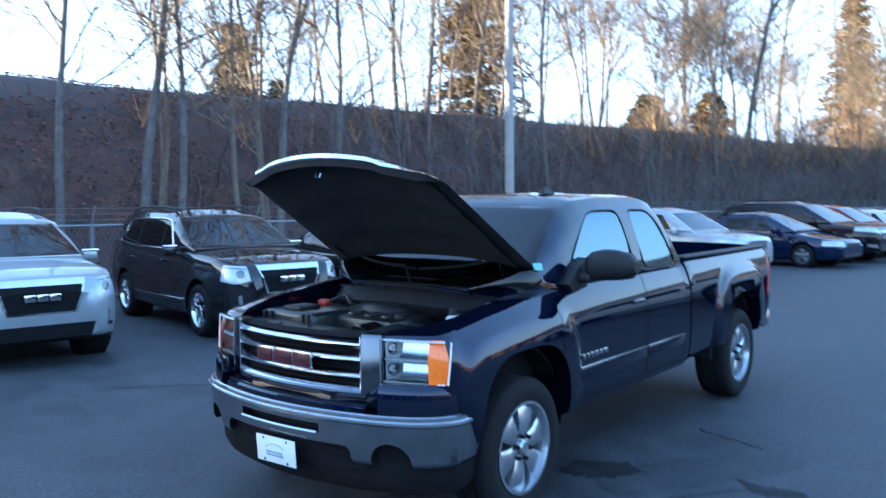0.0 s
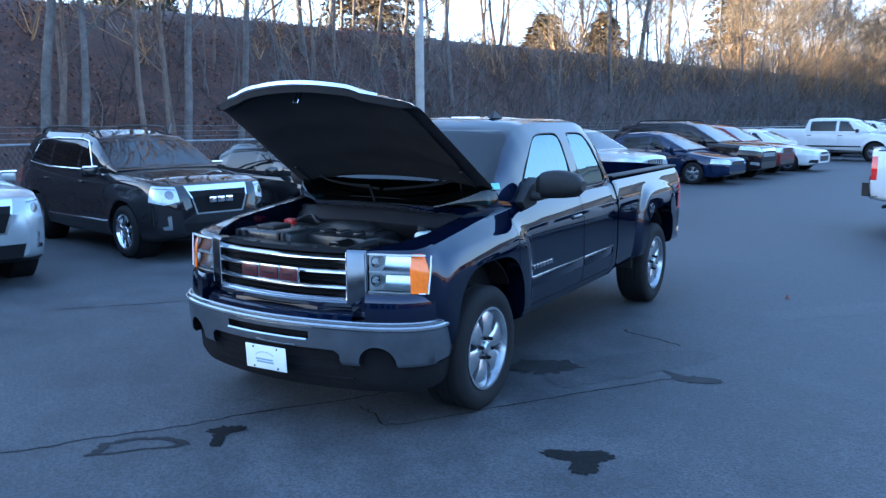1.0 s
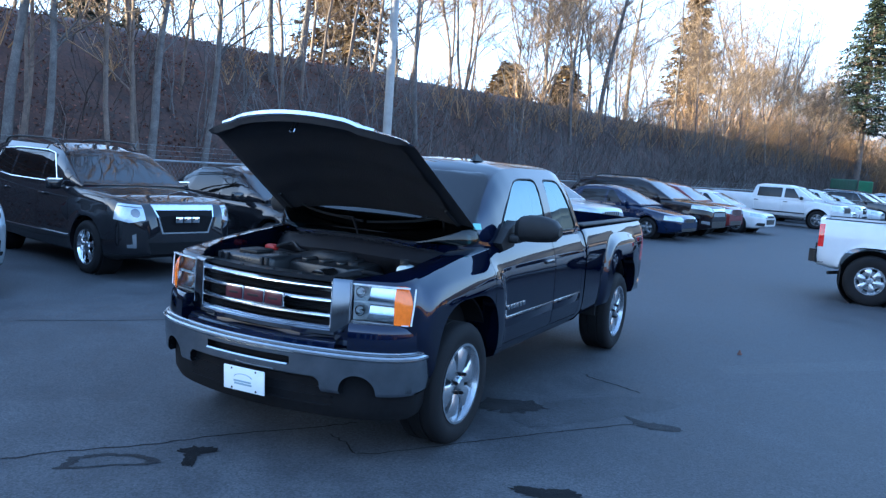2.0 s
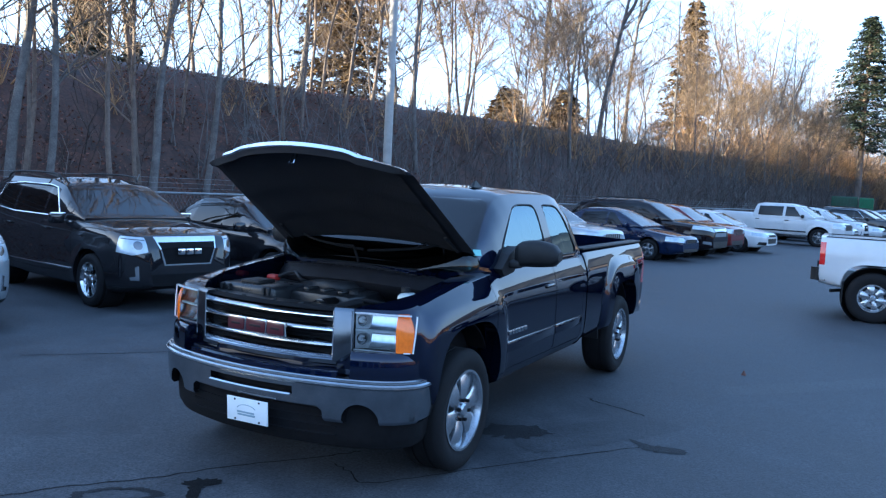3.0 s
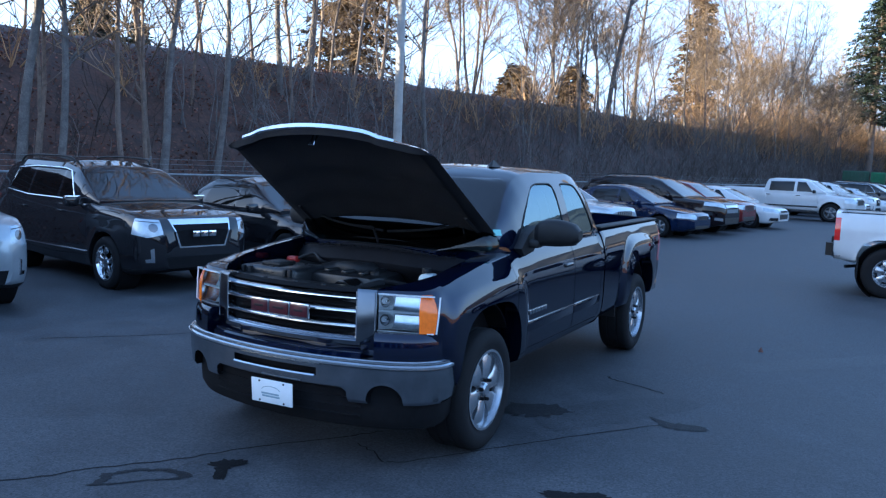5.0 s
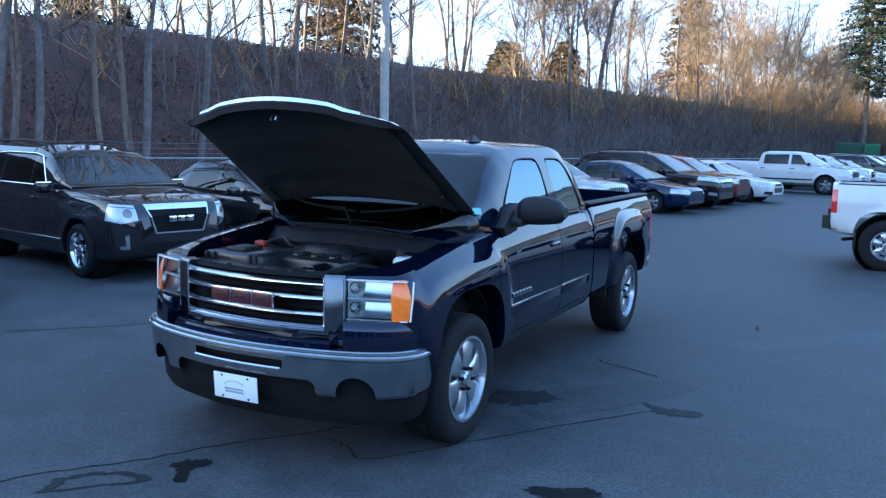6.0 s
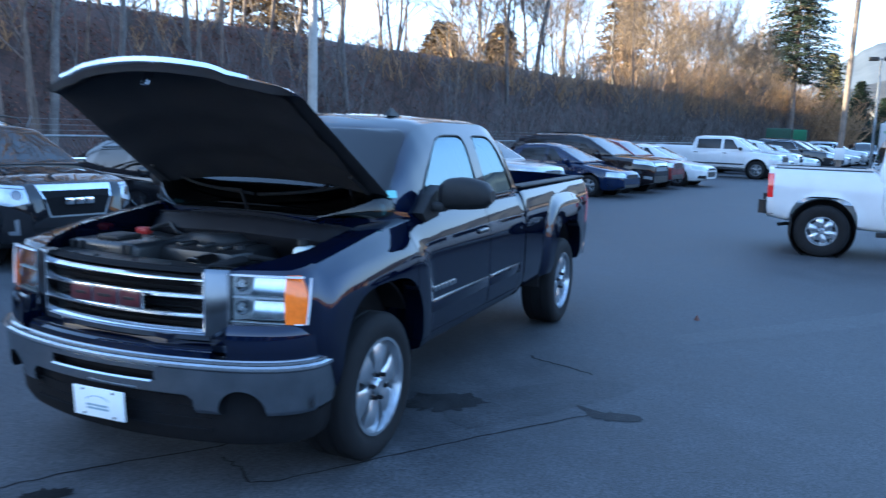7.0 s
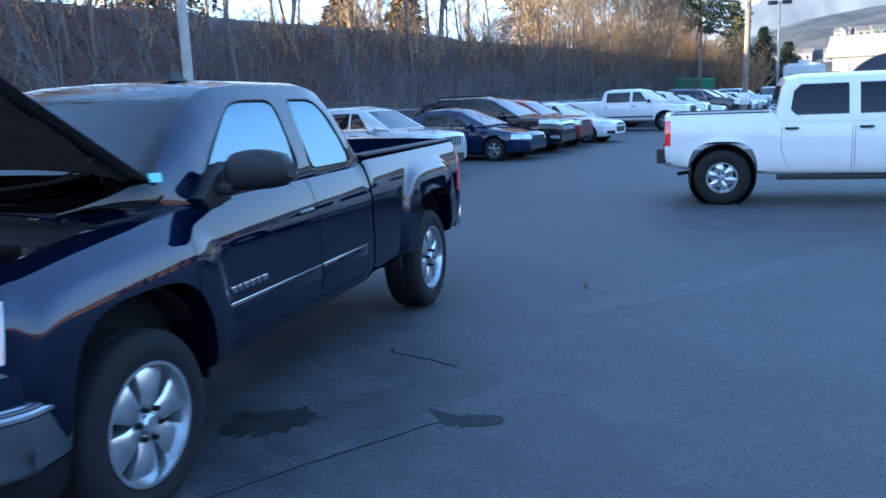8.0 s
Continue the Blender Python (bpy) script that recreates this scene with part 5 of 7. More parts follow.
    FELT = mat("bonnet_felt", (0.009, 0.009, 0.012), 0.95, var=0.3, scale=15, bump=0.5, bscale=120)
    bonnet = part("bonnet", lid, [NAVY, FELT], root, "raised dark blue bonnet", 40)
    bonnet.matrix_local = hinge
    # added chrome strip stands for the sky's gleam on the painted edge
    lip = bmesh.new()
    lip_rows = []
    for x in np.linspace(-0.585, 0.585, 25):
        tx, ty, tz = lid_point(x / 0.768, 1.0, False)
        lip_rows.append([(tx, ty - 0.012, tz - 0.004), (tx, ty - 0.014, tz + 0.022 * (1 - 0.5 * abs(x / 0.6) ** 3)), (tx, ty + 0.004, tz + 0.03 * (1 - 0.5 * abs(x / 0.6) ** 3)), (tx, ty + 0.012, tz - 0.004)])
    loft(lip_rows, bm=lip)
    part("bonnet_lip", lip, CHROME, bonnet, "added bright strip for the sky's gleam on the leading edge")
    liner = bmesh.new()
    gv = []
    for k in range(13):
        row = []
        for i in range(17):
            p = Vector(lid_point((-1 + i / 8) * 0.9, 0.05 + 0.87 * k / 12, True))
            p.z -= 0.012 + 0.006 * noise.noise((i * 0.9, k * 0.9, 1)) + (0.014 if (i in (4, 12) or k in (4, 8)) else 0)
            row.append(liner.verts.new(p))
        gv.append(row)
    for k in range(12):
        for i in range(16):
            liner.faces.new((gv[k][i], gv[k + 1][i], gv[k + 1][i + 1], gv[k][i + 1]))
    lin = part("bonnet_liner", liner, FELT, bonnet, "black felt liner")
    part("latch", tube([(0, -1.33, 0.0), (0, -1.33, -0.07), (0.03, -1.33, -0.07), (0.03, -1.33, 0.0)], 0.006, 6), DULL_CHROME, bonnet, "steel latch loop")
    for sd in (1, -1):
        part("bonnet_hinge", tube([(sd * 0.72, 0.42, 1.20), (sd * 0.725, 0.47, 1.29), (sd * 0.715, 0.30, 1.40), (sd * 0.70, 0.12, 1.505)], 0.014, 6), BLACK_PLASTIC, root, "black bonnet hinge")

    # engine bay
    bay = part("engine_bay", box(-0.76, 0.76, -0.70, 0.44, 0.60, 0.68), BLACK_PLASTIC, root, "dark engine bay with covers, hoses and battery")
    wall_line = [(-0.56, -0.79), (0.56, -0.79), (0.69, -0.615), (0.762, -0.40), (0.752, 0.45), (-0.752, 0.45), (-0.762, -0.40), (-0.69, -0.615)]
    walls = loft([[(x, y, z) for x, y in wall_line] for z in (0.62, 1.075)], caps=False)
    part("inner_wing", walls, MATT_BLACK, bay, "black inner wings")
    part("firewall", box(-0.757, 0.757, 0.425, 0.452, 0.62, 1.262), MATT_BLACK, bay, "black firewall")
    engine_grey = mat("engine_cover_plastic", (0.008, 0.0085, 0.0095), 0.4, var=0.25, scale=9, bump=0.1, bscale=200)
    support = prism([(-0.56, -0.80), (0.56, -0.80), (0.72, -0.60), (0.72, -0.50), (0.30, -0.55), (-0.30, -0.55), (-0.72, -0.50), (-0.72, -0.60)], 1.02, 1.075, "z", bev=0.012)
    part("radiator_cover", support, engine_grey, bay, "black radiator cover")
    for x in (-0.5, -0.35, -0.1, 0.12, 0.34, 0.52):
        part("clip", lathe([(0, 0.001), (0, 0.016), (0.008, 0.013), (0.01, 0.001)], 10, "z", (x, -0.66, 1.076)), BLACK_PLASTIC, bay)
    air = box(-0.70, -0.22, -0.52, -0.16, 0.85, 1.125, 0.03, 3)
    ab = part("air_box", air, mat("air_box_plastic", (0.014, 0.015, 0.017), 0.28, var=0.15, scale=8, bump=0.08, bscale=150), bay, "grey plastic air box")
    part("air_box_lid", box(-0.56, -0.40, -0.46, -0.28, 1.12, 1.15, 0.012), BLACK_PLASTIC, ab)
    for x in (-0.66, -0.60, -0.30, -0.26):
        part("clip", box(x - 0.012, x + 0.012, -0.54, -0.51, 1.02, 1.12, 0.005), BLACK_PLASTIC, ab)
    part("air_duct", tube(smooth_line([(-0.30, -0.22, 1.06), (-0.18, -0.10, 1.10), (0.0, -0.12, 1.11), (0.06, 0.02, 1.10)], 6), 0.055, 12), BLACK_PLASTIC, bay, "black rubber air duct")
    cover = prism([(-0.26, -0.34), (0.26, -0.34), (0.29, -0.20), (0.24, 0.30), (-0.24, 0.30), (-0.29, -0.20)], 0.9, 1.10, "z", bev=0.035)
    ec = part("engine_cover", cover, engine_grey, bay, "dark plastic engine cover")
    for x in (-0.14, 0.0, 0.14):
        part("cover_rib", box(x - 0.022, x + 0.022, -0.28, 0.24, 1.095, 1.118, 0.008), engine_grey, ec)
    part("oil_cap", lathe([(0, 0.001), (0, 0.035), (0.03, 0.032), (0.034, 0.001)], 16, "z", (0.20, -0.20, 1.09)), BLACK_PLASTIC, ec)
    part("alternator", lathe([(-0.08, 0.001), (-0.08, 0.07), (0.06, 0.075), (0.08, 0.05), (0.08, 0.001)], 20, "y", (0.14, -0.42, 1.02)), DULL_CHROME, bay, "dull metal alternator")
    bt = part("battery", box(-0.72, -0.44, -0.10, 0.12, 0.88, 1.10, 0.012), BLACK_PLASTIC, bay, "black battery with a red cover")
    part("battery_cover", box(-0.66, -0.57, -0.08, -0.01, 1.10, 1.145, 0.018), mat("red_plastic", (0.30, 0.02, 0.015), 0.45, var=0.1), bt, "red terminal cover")
    part("cable", tube(smooth_line([(-0.58, -0.04, 1.13), (-0.48, 0.02, 1.17), (-0.36, -0.04, 1.13), (-0.30, 0.1, 1.08)], 6), 0.012, 7), BLACK_PLASTIC, bt)
    res = part("coolant_bottle", box(0.50, 0.61, -0.16, -0.02, 0.95, 1.135, 0.035, 3), mat("cloudy_plastic", (0.55, 0.6, 0.6), 0.35, var=0.08), bay, "cloudy white coolant bottle")
    part("cap", lathe([(0, 0.001), (0, 0.032), (0.03, 0.03), (0.033, 0.001)], 14, "z", (0.54, -0.1, 1.14)), BLACK_PLASTIC, res)
    part("fuse_box", box(0.44, 0.72, 0.06, 0.36, 0.95, 1.13, 0.02), BLACK_PLASTIC, bay, "black fuse box")
    part("brake_booster", lathe([(-0.1, 0.001), (-0.1, 0.10), (-0.03, 0.13), (0.03, 0.13), (0.06, 0.001)], 24, "y", (0.38, 0.32, 1.06)), BLACK_PLASTIC, bay)
    for pts, r in (([(0.30, -0.62, 1.05), (0.40, -0.45, 1.09), (0.30, -0.30, 1.05)], 0.025), ([(-0.2, 0.3, 1.08), (0.0, 0.36, 1.13), (0.3, 0.33, 1.1)], 0.014), ([(0.5, -0.2, 1.05), (0.36, -0.3, 1.08), (0.26, -0.25, 1.02)], 0.016), ([(-0.6, 0.2, 1.1), (-0.3, 0.26, 1.14), (-0.1, 0.2, 1.1)], 0.01)):
        part("hose", tube(smooth_line(pts, 6), r, 8), RUBBER, bay, "black rubber hose")
    cowl = loft([[(x, 0.065 + 0.25 * abs(x / 0.8) ** 3.5 - f, z - 0.05 * (x / 0.8) ** 2) for x in np.linspace(-0.775, 0.775, 28)] for f, z in ((-0.12, 0.95), (0.03, 1.09), (0.075, 1.135), (0.085, 1.165), (0.06, 1.20), (0.0, 1.25), (-0.09, 1.30), (-0.12, 1.295))], caps=False, closed=False)
    bmesh.ops.solidify(cowl, geom=list(cowl.faces), thickness=0.012)
    cw = part("cowl_panel", cowl, mat("cowl_plastic", (0.010, 0.010, 0.012), 0.65, var=0.25, scale=9, bump=0.2, bscale=220, spec=0.12), root, "dark plastic cowl panel")
    for k in range(22):  # air intake slits
        xx = -0.62 + k * 0.059
        part("slit", box(xx - 0.02, xx + 0.02, 0.02 + 0.25 * abs(xx / 0.8) ** 3.5, 0.034 + 0.25 * abs(xx / 0.8) ** 3.5, 1.2525 - 0.05 * (xx / 0.8) ** 2, 1.262 - 0.05 * (xx / 0.8) ** 2), MATT_BLACK, cw)
    part("cowl_edge", tube([(x, 0.152 + 0.25 * abs(x / 0.8) ** 3.5, 1.308 - 0.05 * (x / 0.8) ** 2) for x in np.linspace(-0.70, 0.70, 20)], 0.007, 6), MATT_BLACK, cw, "rubber edge")

    def on_screen(x, lift):
        y = 0.175 + 0.25 * abs(x / 0.8) ** 3.0 + lift
        return (x, y - 0.012, 1.315 + (y - 0.10) * 0.69)

    for xa, xb in ((-0.60, 0.02), (0.06, 0.66)):
        arm = [on_screen(xa + (xb - xa) * q, 0.0 + 0.02 * math.sin(q * 3.0)) for q in np.linspace(0, 1, 8)]
        wp = part("wiper", tube(arm, 0.010, 6), MATT_BLACK, root, "black wiper")
        bx, by, bz = arm[-1]
        part("wiper_arm", tube([(bx, by - 0.06, 1.24), (bx - 0.01, by - 0.05, 1.30), (bx - 0.08, by - 0.01, bz + 0.02), arm[4]], 0.009, 6), MATT_BLACK, wp, "black wiper arm")

    for ya in (0.0, 3.645):
        for sd in (1, -1):
            wheel(root, sd * 0.838, ya - 0.012, 0.40, 0.275, 0.262, sd, 6, RIM, 0.30, 6)
    b = box(-0.45, 0.45, -0.6, 4.5, 0.36, 0.50)
    for ya in (0, 3.645):
        tube([(-0.75, ya, 0.4), (0.75, ya, 0.4)], 0.06, 10, b)
    part("chassis", b, BLACK_PLASTIC, root, "dark frame and axles")
    for sd in (1, -1):
        part("rear_wheel_liner", prism(liner_arc(3.645), sd * 0.60, sd * 0.90, "x"), BLACK_PLASTIC, root, "black wheel liner")
    return root


hero = hero_truck()


# ---- fence, poles, trees on the embankment ----
def bank_z(b):
    s = min(1.0, max(0.0, (b - 5.9) / 8.3))
    return 5.15 * (s * s * (3 - 2 * s)) - max(0.0, b - 14.2) * 0.02


def add_tube(V, F, pts, rads, n):
    """A light tube into plain lists; the end is left to a point."""
    base = len(V)
    for i, p in enumerate(pts):
        d = (pts[min(i + 1, len(pts) - 1)] - pts[max(i - 1, 0)])
        d.normalize()
        a = d.cross(Vector((0.31, 0.94, 0.13)))
        a.normalize()
        c = d.cross(a)
        for k in range(n):
            V.append(p + rads[i] * (math.cos(k * math.tau / n) * a + math.sin(k * math.tau / n) * c))
    for i in range(len(pts) - 1):
        for k in range(n):
            k2 = (k + 1) % n
            F.append((base + i * n + k, base + i * n + k2, base + (i + 1) * n + k2, base + (i + 1) * n + k))


def list_mesh(name, V, F, material):
    me = bpy.data.meshes.new(name)
    me.from_pydata([tuple(v) for v in V], [], F)
    me.materials.append(material)
    me.polygons.foreach_set("use_smooth", [True] * len(me.polygons))
    return me


def bare_tree(seed, h, r, limbs, spread, start=0.3, twigs=4, leaders=1):
    """A leafless tree: tapered trunk, one or more leaders with their limbs, and a crown of fine twigs."""
    rnd = random.Random(seed)
    V, F, TV, TF = [], [], [], []

    def grow(p, d, ln, m, wander, lift):
        out = [p.copy()]
        for _ in range(m):
            d = (d + Vector((rnd.gauss(0, wander), rnd.gauss(0, wander), lift + rnd.gauss(0, wander * 0.5)))).normalized()
            p = p + d * ln / m
            out.append(p.copy())
        return out

    def at(pts, t):
        f = t * (len(pts) - 1)
        i = min(len(pts) - 2, int(f))
        return pts[i].lerp(pts[i + 1], f - i), (pts[i + 1] - pts[i]).normalized()

    def aside(d, k, up):
        az = rnd.random() * math.tau
        return (d * k + Vector((math.cos(az), math.sin(az), up))).normalized()

    stems = []
    trunk = grow(Vector((0, 0, -0.4)), Vector((rnd.uniform(-0.05, 0.05), rnd.uniform(-0.05, 0.05), 1)), h + 0.4, 11, 0.045, 0.05)
    stems.append((trunk, r, start))
    for k in range(leaders - 1):
        q, d = at(trunk, rnd.uniform(0.06, 0.12) if leaders > 3 else rnd.uniform(0.28, 0.5))
        ld = grow(q, aside(d, 2.2, 0.3), (h - q.z) * rnd.uniform(0.8, 1.0), 8, 0.06, 0.06)
        stems.append((ld, r * 0.68, 0.22))
    for pts, r0, s0 in stems:
        n = len(pts) - 1
        add_tube(V, F, pts, [r0 * (1.25 if i == 0 else 1) * (1 - 0.92 * i / n) + 0.005 for i in range(n + 1)], 7)
        for k in range(limbs if pts is trunk else limbs * 2 // 3):
            t = s0 + (0.98 - s0) * (k + rnd.random() * 0.9) / limbs * (1 if pts is trunk else 1.5)
            q, d = at(pts, min(t, 0.99))
            ln = h * spread * (1.12 - t) * rnd.uniform(0.45, 1.3) + 0.45
            lp = grow(q, aside(d, 0.5, rnd.uniform(0.1, 0.8)), ln, 6, 0.15, 0.07)
            rl = max(0.010, r0 * (1 - 0.88 * t) * 0.36)
            add_tube(V, F, lp, [rl * (1 - 0.85 * i / 6) + 0.003 for i in range(7)], 4)
            for j in range(3):
                q2, d2 = at(lp, rnd.uniform(0.2, 0.9))
                sp = grow(q2, aside(d2, 1.0, rnd.uniform(-0.2, 0.6)), ln * rnd.uniform(0.3, 0.6), 4, 0.2, 0.05)
                add_tube(TV, TF, sp, [rl * 0.55 * (1 - 0.7 * i / 4) + 0.006 for i in range(5)], 3)
                for b in range(twigs):
                    q3, d3 = at(sp, rnd.uniform(0.15, 1.0))
                    tp = grow(q3, aside(d3, 0.9, rnd.uniform(-0.3, 0.7)), ln * rnd.uniform(0.2, 0.45) + 0.15, 2, 0.25, 0.05)
                    add_tube(TV, TF, tp, [0.011, 0.009, 0.004], 3)
            for b in range(twigs):
                q3, d3 = at(lp, rnd.uniform(0.3, 1.0))
                tp = grow(q3, aside(d3, 0.9, rnd.uniform(-0.3, 0.7)), ln * rnd.uniform(0.2, 0.45) + 0.15, 2, 0.2, 0.05)
                add_tube(TV, TF, tp, [0.012, 0.010, 0.004], 3)
    return (V, F), (TV, TF)


def island_mat(name, low, high, mid=0.5, rough=0.9):
    """Bark whose tone differs from stem to stem."""
    m = mat(name, low, rough, var=0.3, scale=3)
    n, l = m.node_tree.nodes, m.node_tree.links
    geo, ramp = n.new("ShaderNodeNewGeometry"), n.new("ShaderNodeValToRGB")
    ramp.color_ramp.elements[0].color, ramp.color_ramp.elements[1].color = (*low, 1), (*high, 1)
    e = ramp.color_ramp.elements.new(mid)
    e.color = (*[a + (b - a) * 0.28 for a, b in zip(low, high)], 1)
    l.new(geo.outputs["Random Per Island"], ramp.inputs["Fac"])
    l.new(ramp.outputs["Color"], n["Principled BSDF"].inputs["Base Color"])
    return m


# crown twigs take sunlit gold into their colour; slope stems stay darker
TWIG = island_mat("twig_bark", (0.10, 0.068, 0.04), (0.32, 0.23, 0.135))
BRUSH = island_mat("brush_stems", (0.020, 0.013, 0.010), (0.19, 0.16, 0.14), 0.8)
BARK_WARM = mat("brown_bark", (0.13, 0.10, 0.08), 0.9, var=0.35, scale=4, bump=0.6, bscale=40, fine=0.4)
alders = []
for i, (h, r, limbs, spread, start, leaders) in enumerate(((12.0, 0.085, 26, 0.22, 0.26, 1), (10.5, 0.07, 22, 0.24, 0.18, 2), (13.5, 0.10, 24, 0.24, 0.24, 2), (11.0, 0.055, 24, 0.20, 0.24, 1), (12.5, 0.112, 24, 0.28, 0.30, 2), (7.5, 0.05, 20, 0.32, 0.12, 3), (14.5, 0.13, 20, 0.24, 0.22, 5))):
    tr, tw = bare_tree(100 + i, h, r, limbs, spread, start, 3, leaders)
    t = thing("bare_tree", "leafless grey-barked deciduous tree on the leafy embankment", "tree", group="trees on the embankment")
    for nm, (V, F), mt, lab in (("trunk", tr, BARK if i % 2 == 0 else BARK_WARM, "grey trunk and limbs"), ("crown", tw, TWIG, "fine bare twigs")):
        o = new(nm, list_mesh(nm, V, F, mt))
        o.parent = t
        tagged(o, lab)
    alders.append(t)
rnd = random.Random(7)
spots = [(4.28, 8.0, 4, 1.0), (4.72, 8.4, 3, 0.9), (4.98, 8.8, 3, 0.95), (4.82, 7.6, 0, 1.0), (6.38, 7.6, 3, 1.1), (7.16, 8.0, 3, 0.9), (7.42, 8.2, 1, 1.05), (7.37, 7.8, 4, 0.95), (9.04, 8.2, 0, 1.0), (13.8, 11.5, 0, 1.1), (15.7, 12.5, 0, 1.15), (17.5, 14.0, 3, 1.1), (18.6, 9.5, 0, 1.05), (24.35, 13.0, 3, 1.0), (26.85, 14.0, 1, 1.0),
         (31.45, 12.5, 0, 1.25), (36.2, 14.0, 1, 1.2), (36.9, 12.5, 4, 1.25), (42.7, 14.0, 2, 1.2), (63.1, 13.0, 6, 1.0), (67.5, 13.5, 6, 0.85), (-1.2, 9.0, 0, 1.0), (1.6, 10.5, 3, 1.0), (2.6, 8.2, 2, 0.9), (-4.0, 10.0, 1, 1.0)]
fixed = len(spots)
for k in range(74):
    spots.append((10 + 1.1 * k + rnd.uniform(-1.2, 1.2), rnd.choice((rnd.uniform(9.5, 12), rnd.uniform(11.5, 13.5), rnd.uniform(12.5, 15.5))), rnd.choice((0, 1, 1, 3, 3, 5, 5)), rnd.uniform(0.65, 1.1)))
for k in range(16):
    spots.append((50 + 2.3 * k + rnd.uniform(-1, 1), rnd.uniform(9.5, 12.5), rnd.choice((1, 3, 5, 5)), rnd.uniform(0.6, 0.95)))
for k in range(8):
    spots.append((-2 + 3.6 * k + rnd.uniform(-1, 1), rnd.uniform(18, 28), rnd.choice((1, 3, 5)), rnd.uniform(0.5, 0.75)))
used = set()
for i, (a, b, v, k) in enumerate(spots):
    p = lot(a, b, bank_z(b) - 0.05)
    tilt = 1.5 if i < fixed else 4
    m = pose(p.x, p.y, p.z, rnd.uniform(-tilt, tilt), rnd.uniform(-tilt, tilt), rnd.uniform(0, 360))
    if v in used:
        c = copy_thing(alders[v], m)
    else:
        c = alders[v]
        c.matrix_basis = m
        used.add(v)
    c.scale = (k, k, k * rnd.uniform(0.92, 1.1))


def conifer(seed, h, r, dense, droop=0.25, start=0.12, clump=0.5):
    """Trunk and a crown of drooping boughs set with many small needle sprays."""
    rnd = random.Random(seed)
    V, F, NV, NF = [], [], [], []
    add_tube(V, F, [Vector((0, 0, -0.5)), Vector((0.05, 0, h * 0.5)), Vector((0, 0.03, h))], [h * 0.02, h * 0.012, 0.02], 8)
    for k in range(dense):
        t = start + (1 - start) * (k / dense) ** 0.9
        az, ln = rnd.random() * math.tau, r * (1.03 - t) ** 0.8 * rnd.uniform(0.6, 1.15) + 0.15
        d = Vector((math.cos(az), math.sin(az), 0))
        p0 = Vector((0, 0, t * h))
        pts = [p0 + d * ln * f + Vector((0, 0, ln * (0.22 * f - droop * 2.2 * f * f) + rnd.gauss(0, 0.03))) for f in (0, 0.35, 0.7, 1.0)]
        add_tube(V, F, pts, [0.03, 0.02, 0.012, 0.005], 3)
        s = d.cross(Vector((0, 0, 1)))
        for j in range(int(8 + ln * 9)):
            f = rnd.uniform(0.15, 1.02) * 3
            i = min(2, int(f))
            q = pts[i].lerp(pts[i + 1], f - i) + Vector((rnd.gauss(0, 0.05), rnd.gauss(0, 0.05), rnd.gauss(0, 0.05)))
            w = (s * rnd.choice((-1, 1)) * rnd.uniform(0.3, 1) + d * rnd.uniform(0.1, 0.9) + Vector((0, 0, rnd.uniform(-0.7, 0.1)))).normalized() * clump * rnd.uniform(0.5, 1.1)
            u = w.cross(Vector((rnd.gauss(0, 0.4), rnd.gauss(0, 0.4), 1))).normalized() * clump * 0.17
            b0 = len(NV)
            NV.extend([q, q + w * 0.5 + u, q + w, q + w * 0.45 - u])
            NF.append((b0, b0 + 1, b0 + 2, b0 + 3))
    return (V, F), (NV, NF)


NEEDLE = mat("fir_needles", (0.014, 0.026, 0.015), 0.85, var=0.4, scale=1.5, col2=(0.032, 0.05, 0.024), spec=0.2)
# brown lifted to put the low sun into the needle colour
NEEDLE_SUN_BROWN = mat("sunlit_brown_needles", (0.095, 0.072, 0.036), 0.9, var=0.4, scale=1.2, col2=(0.20, 0.135, 0.065), spec=0.1)
# gold painted into the needles where the low sun can't reach
NEEDLE_SUN_GOLD = mat("sun_gold_needles", (0.09, 0.085, 0.02), 0.85, var=0.3, scale=1.2, col2=(0.16, 0.14, 0.04))


def plant_fir(seed, place_at, h, r, dense, needles, label, **kw):
    t = thing("conifer", label, "tree", Matrix.Translation(place_at), group="conifers")
    tr, nd = conifer(seed, h, r, dense, **kw)
    for nm, (V, F), mt, lab in (("trunk", tr, BARK_WARM, "brown trunk and boughs"), ("crown", nd, needles, "needle sprays")):
        o = new(nm, list_mesh(nm, V, F, mt))
        o.parent = t
        tagged(o, lab)
    return t


plant_fir(1, (1.7, 82, 1.0), 18.6, 6.2, 620, mat("dark_fir_needles", (0.020, 0.032, 0.022), 0.85, var=0.45, scale=0.8, col2=(0.05, 0.068, 0.042), spec=0.2), "tall dark green fir at the end of the lot", start=0.33, clump=0.45, droop=0.12)
plant_fir(2, lot(62, 18, 4.7), 13.2, 3.3, 470, NEEDLE_SUN_BROWN, "broad brownish conifer behind the embankment crest", start=0.02, clump=0.5, droop=0.12)
plant_fir(3, lot(26, 21, 4.7), 13.0, 2.9, 460, NEEDLE_SUN_BROWN, "tall brownish conifer behind the embankment crest", start=0.1, clump=0.5, droop=0.15)
# paler grey-green, with distance haze put into the needle colour
NEEDLE_HAZE = mat("hazed_grey_green_needles", (0.045, 0.055, 0.042), 0.85, var=0.4, scale=1.5, col2=(0.085, 0.09, 0.065), spec=0.2)
plant_fir(4, lot(17.2, 30, 4.6), 6.5, 1.9, 300, NEEDLE_HAZE, "dark green conifer behind the embankment crest", start=0.05, clump=0.5)
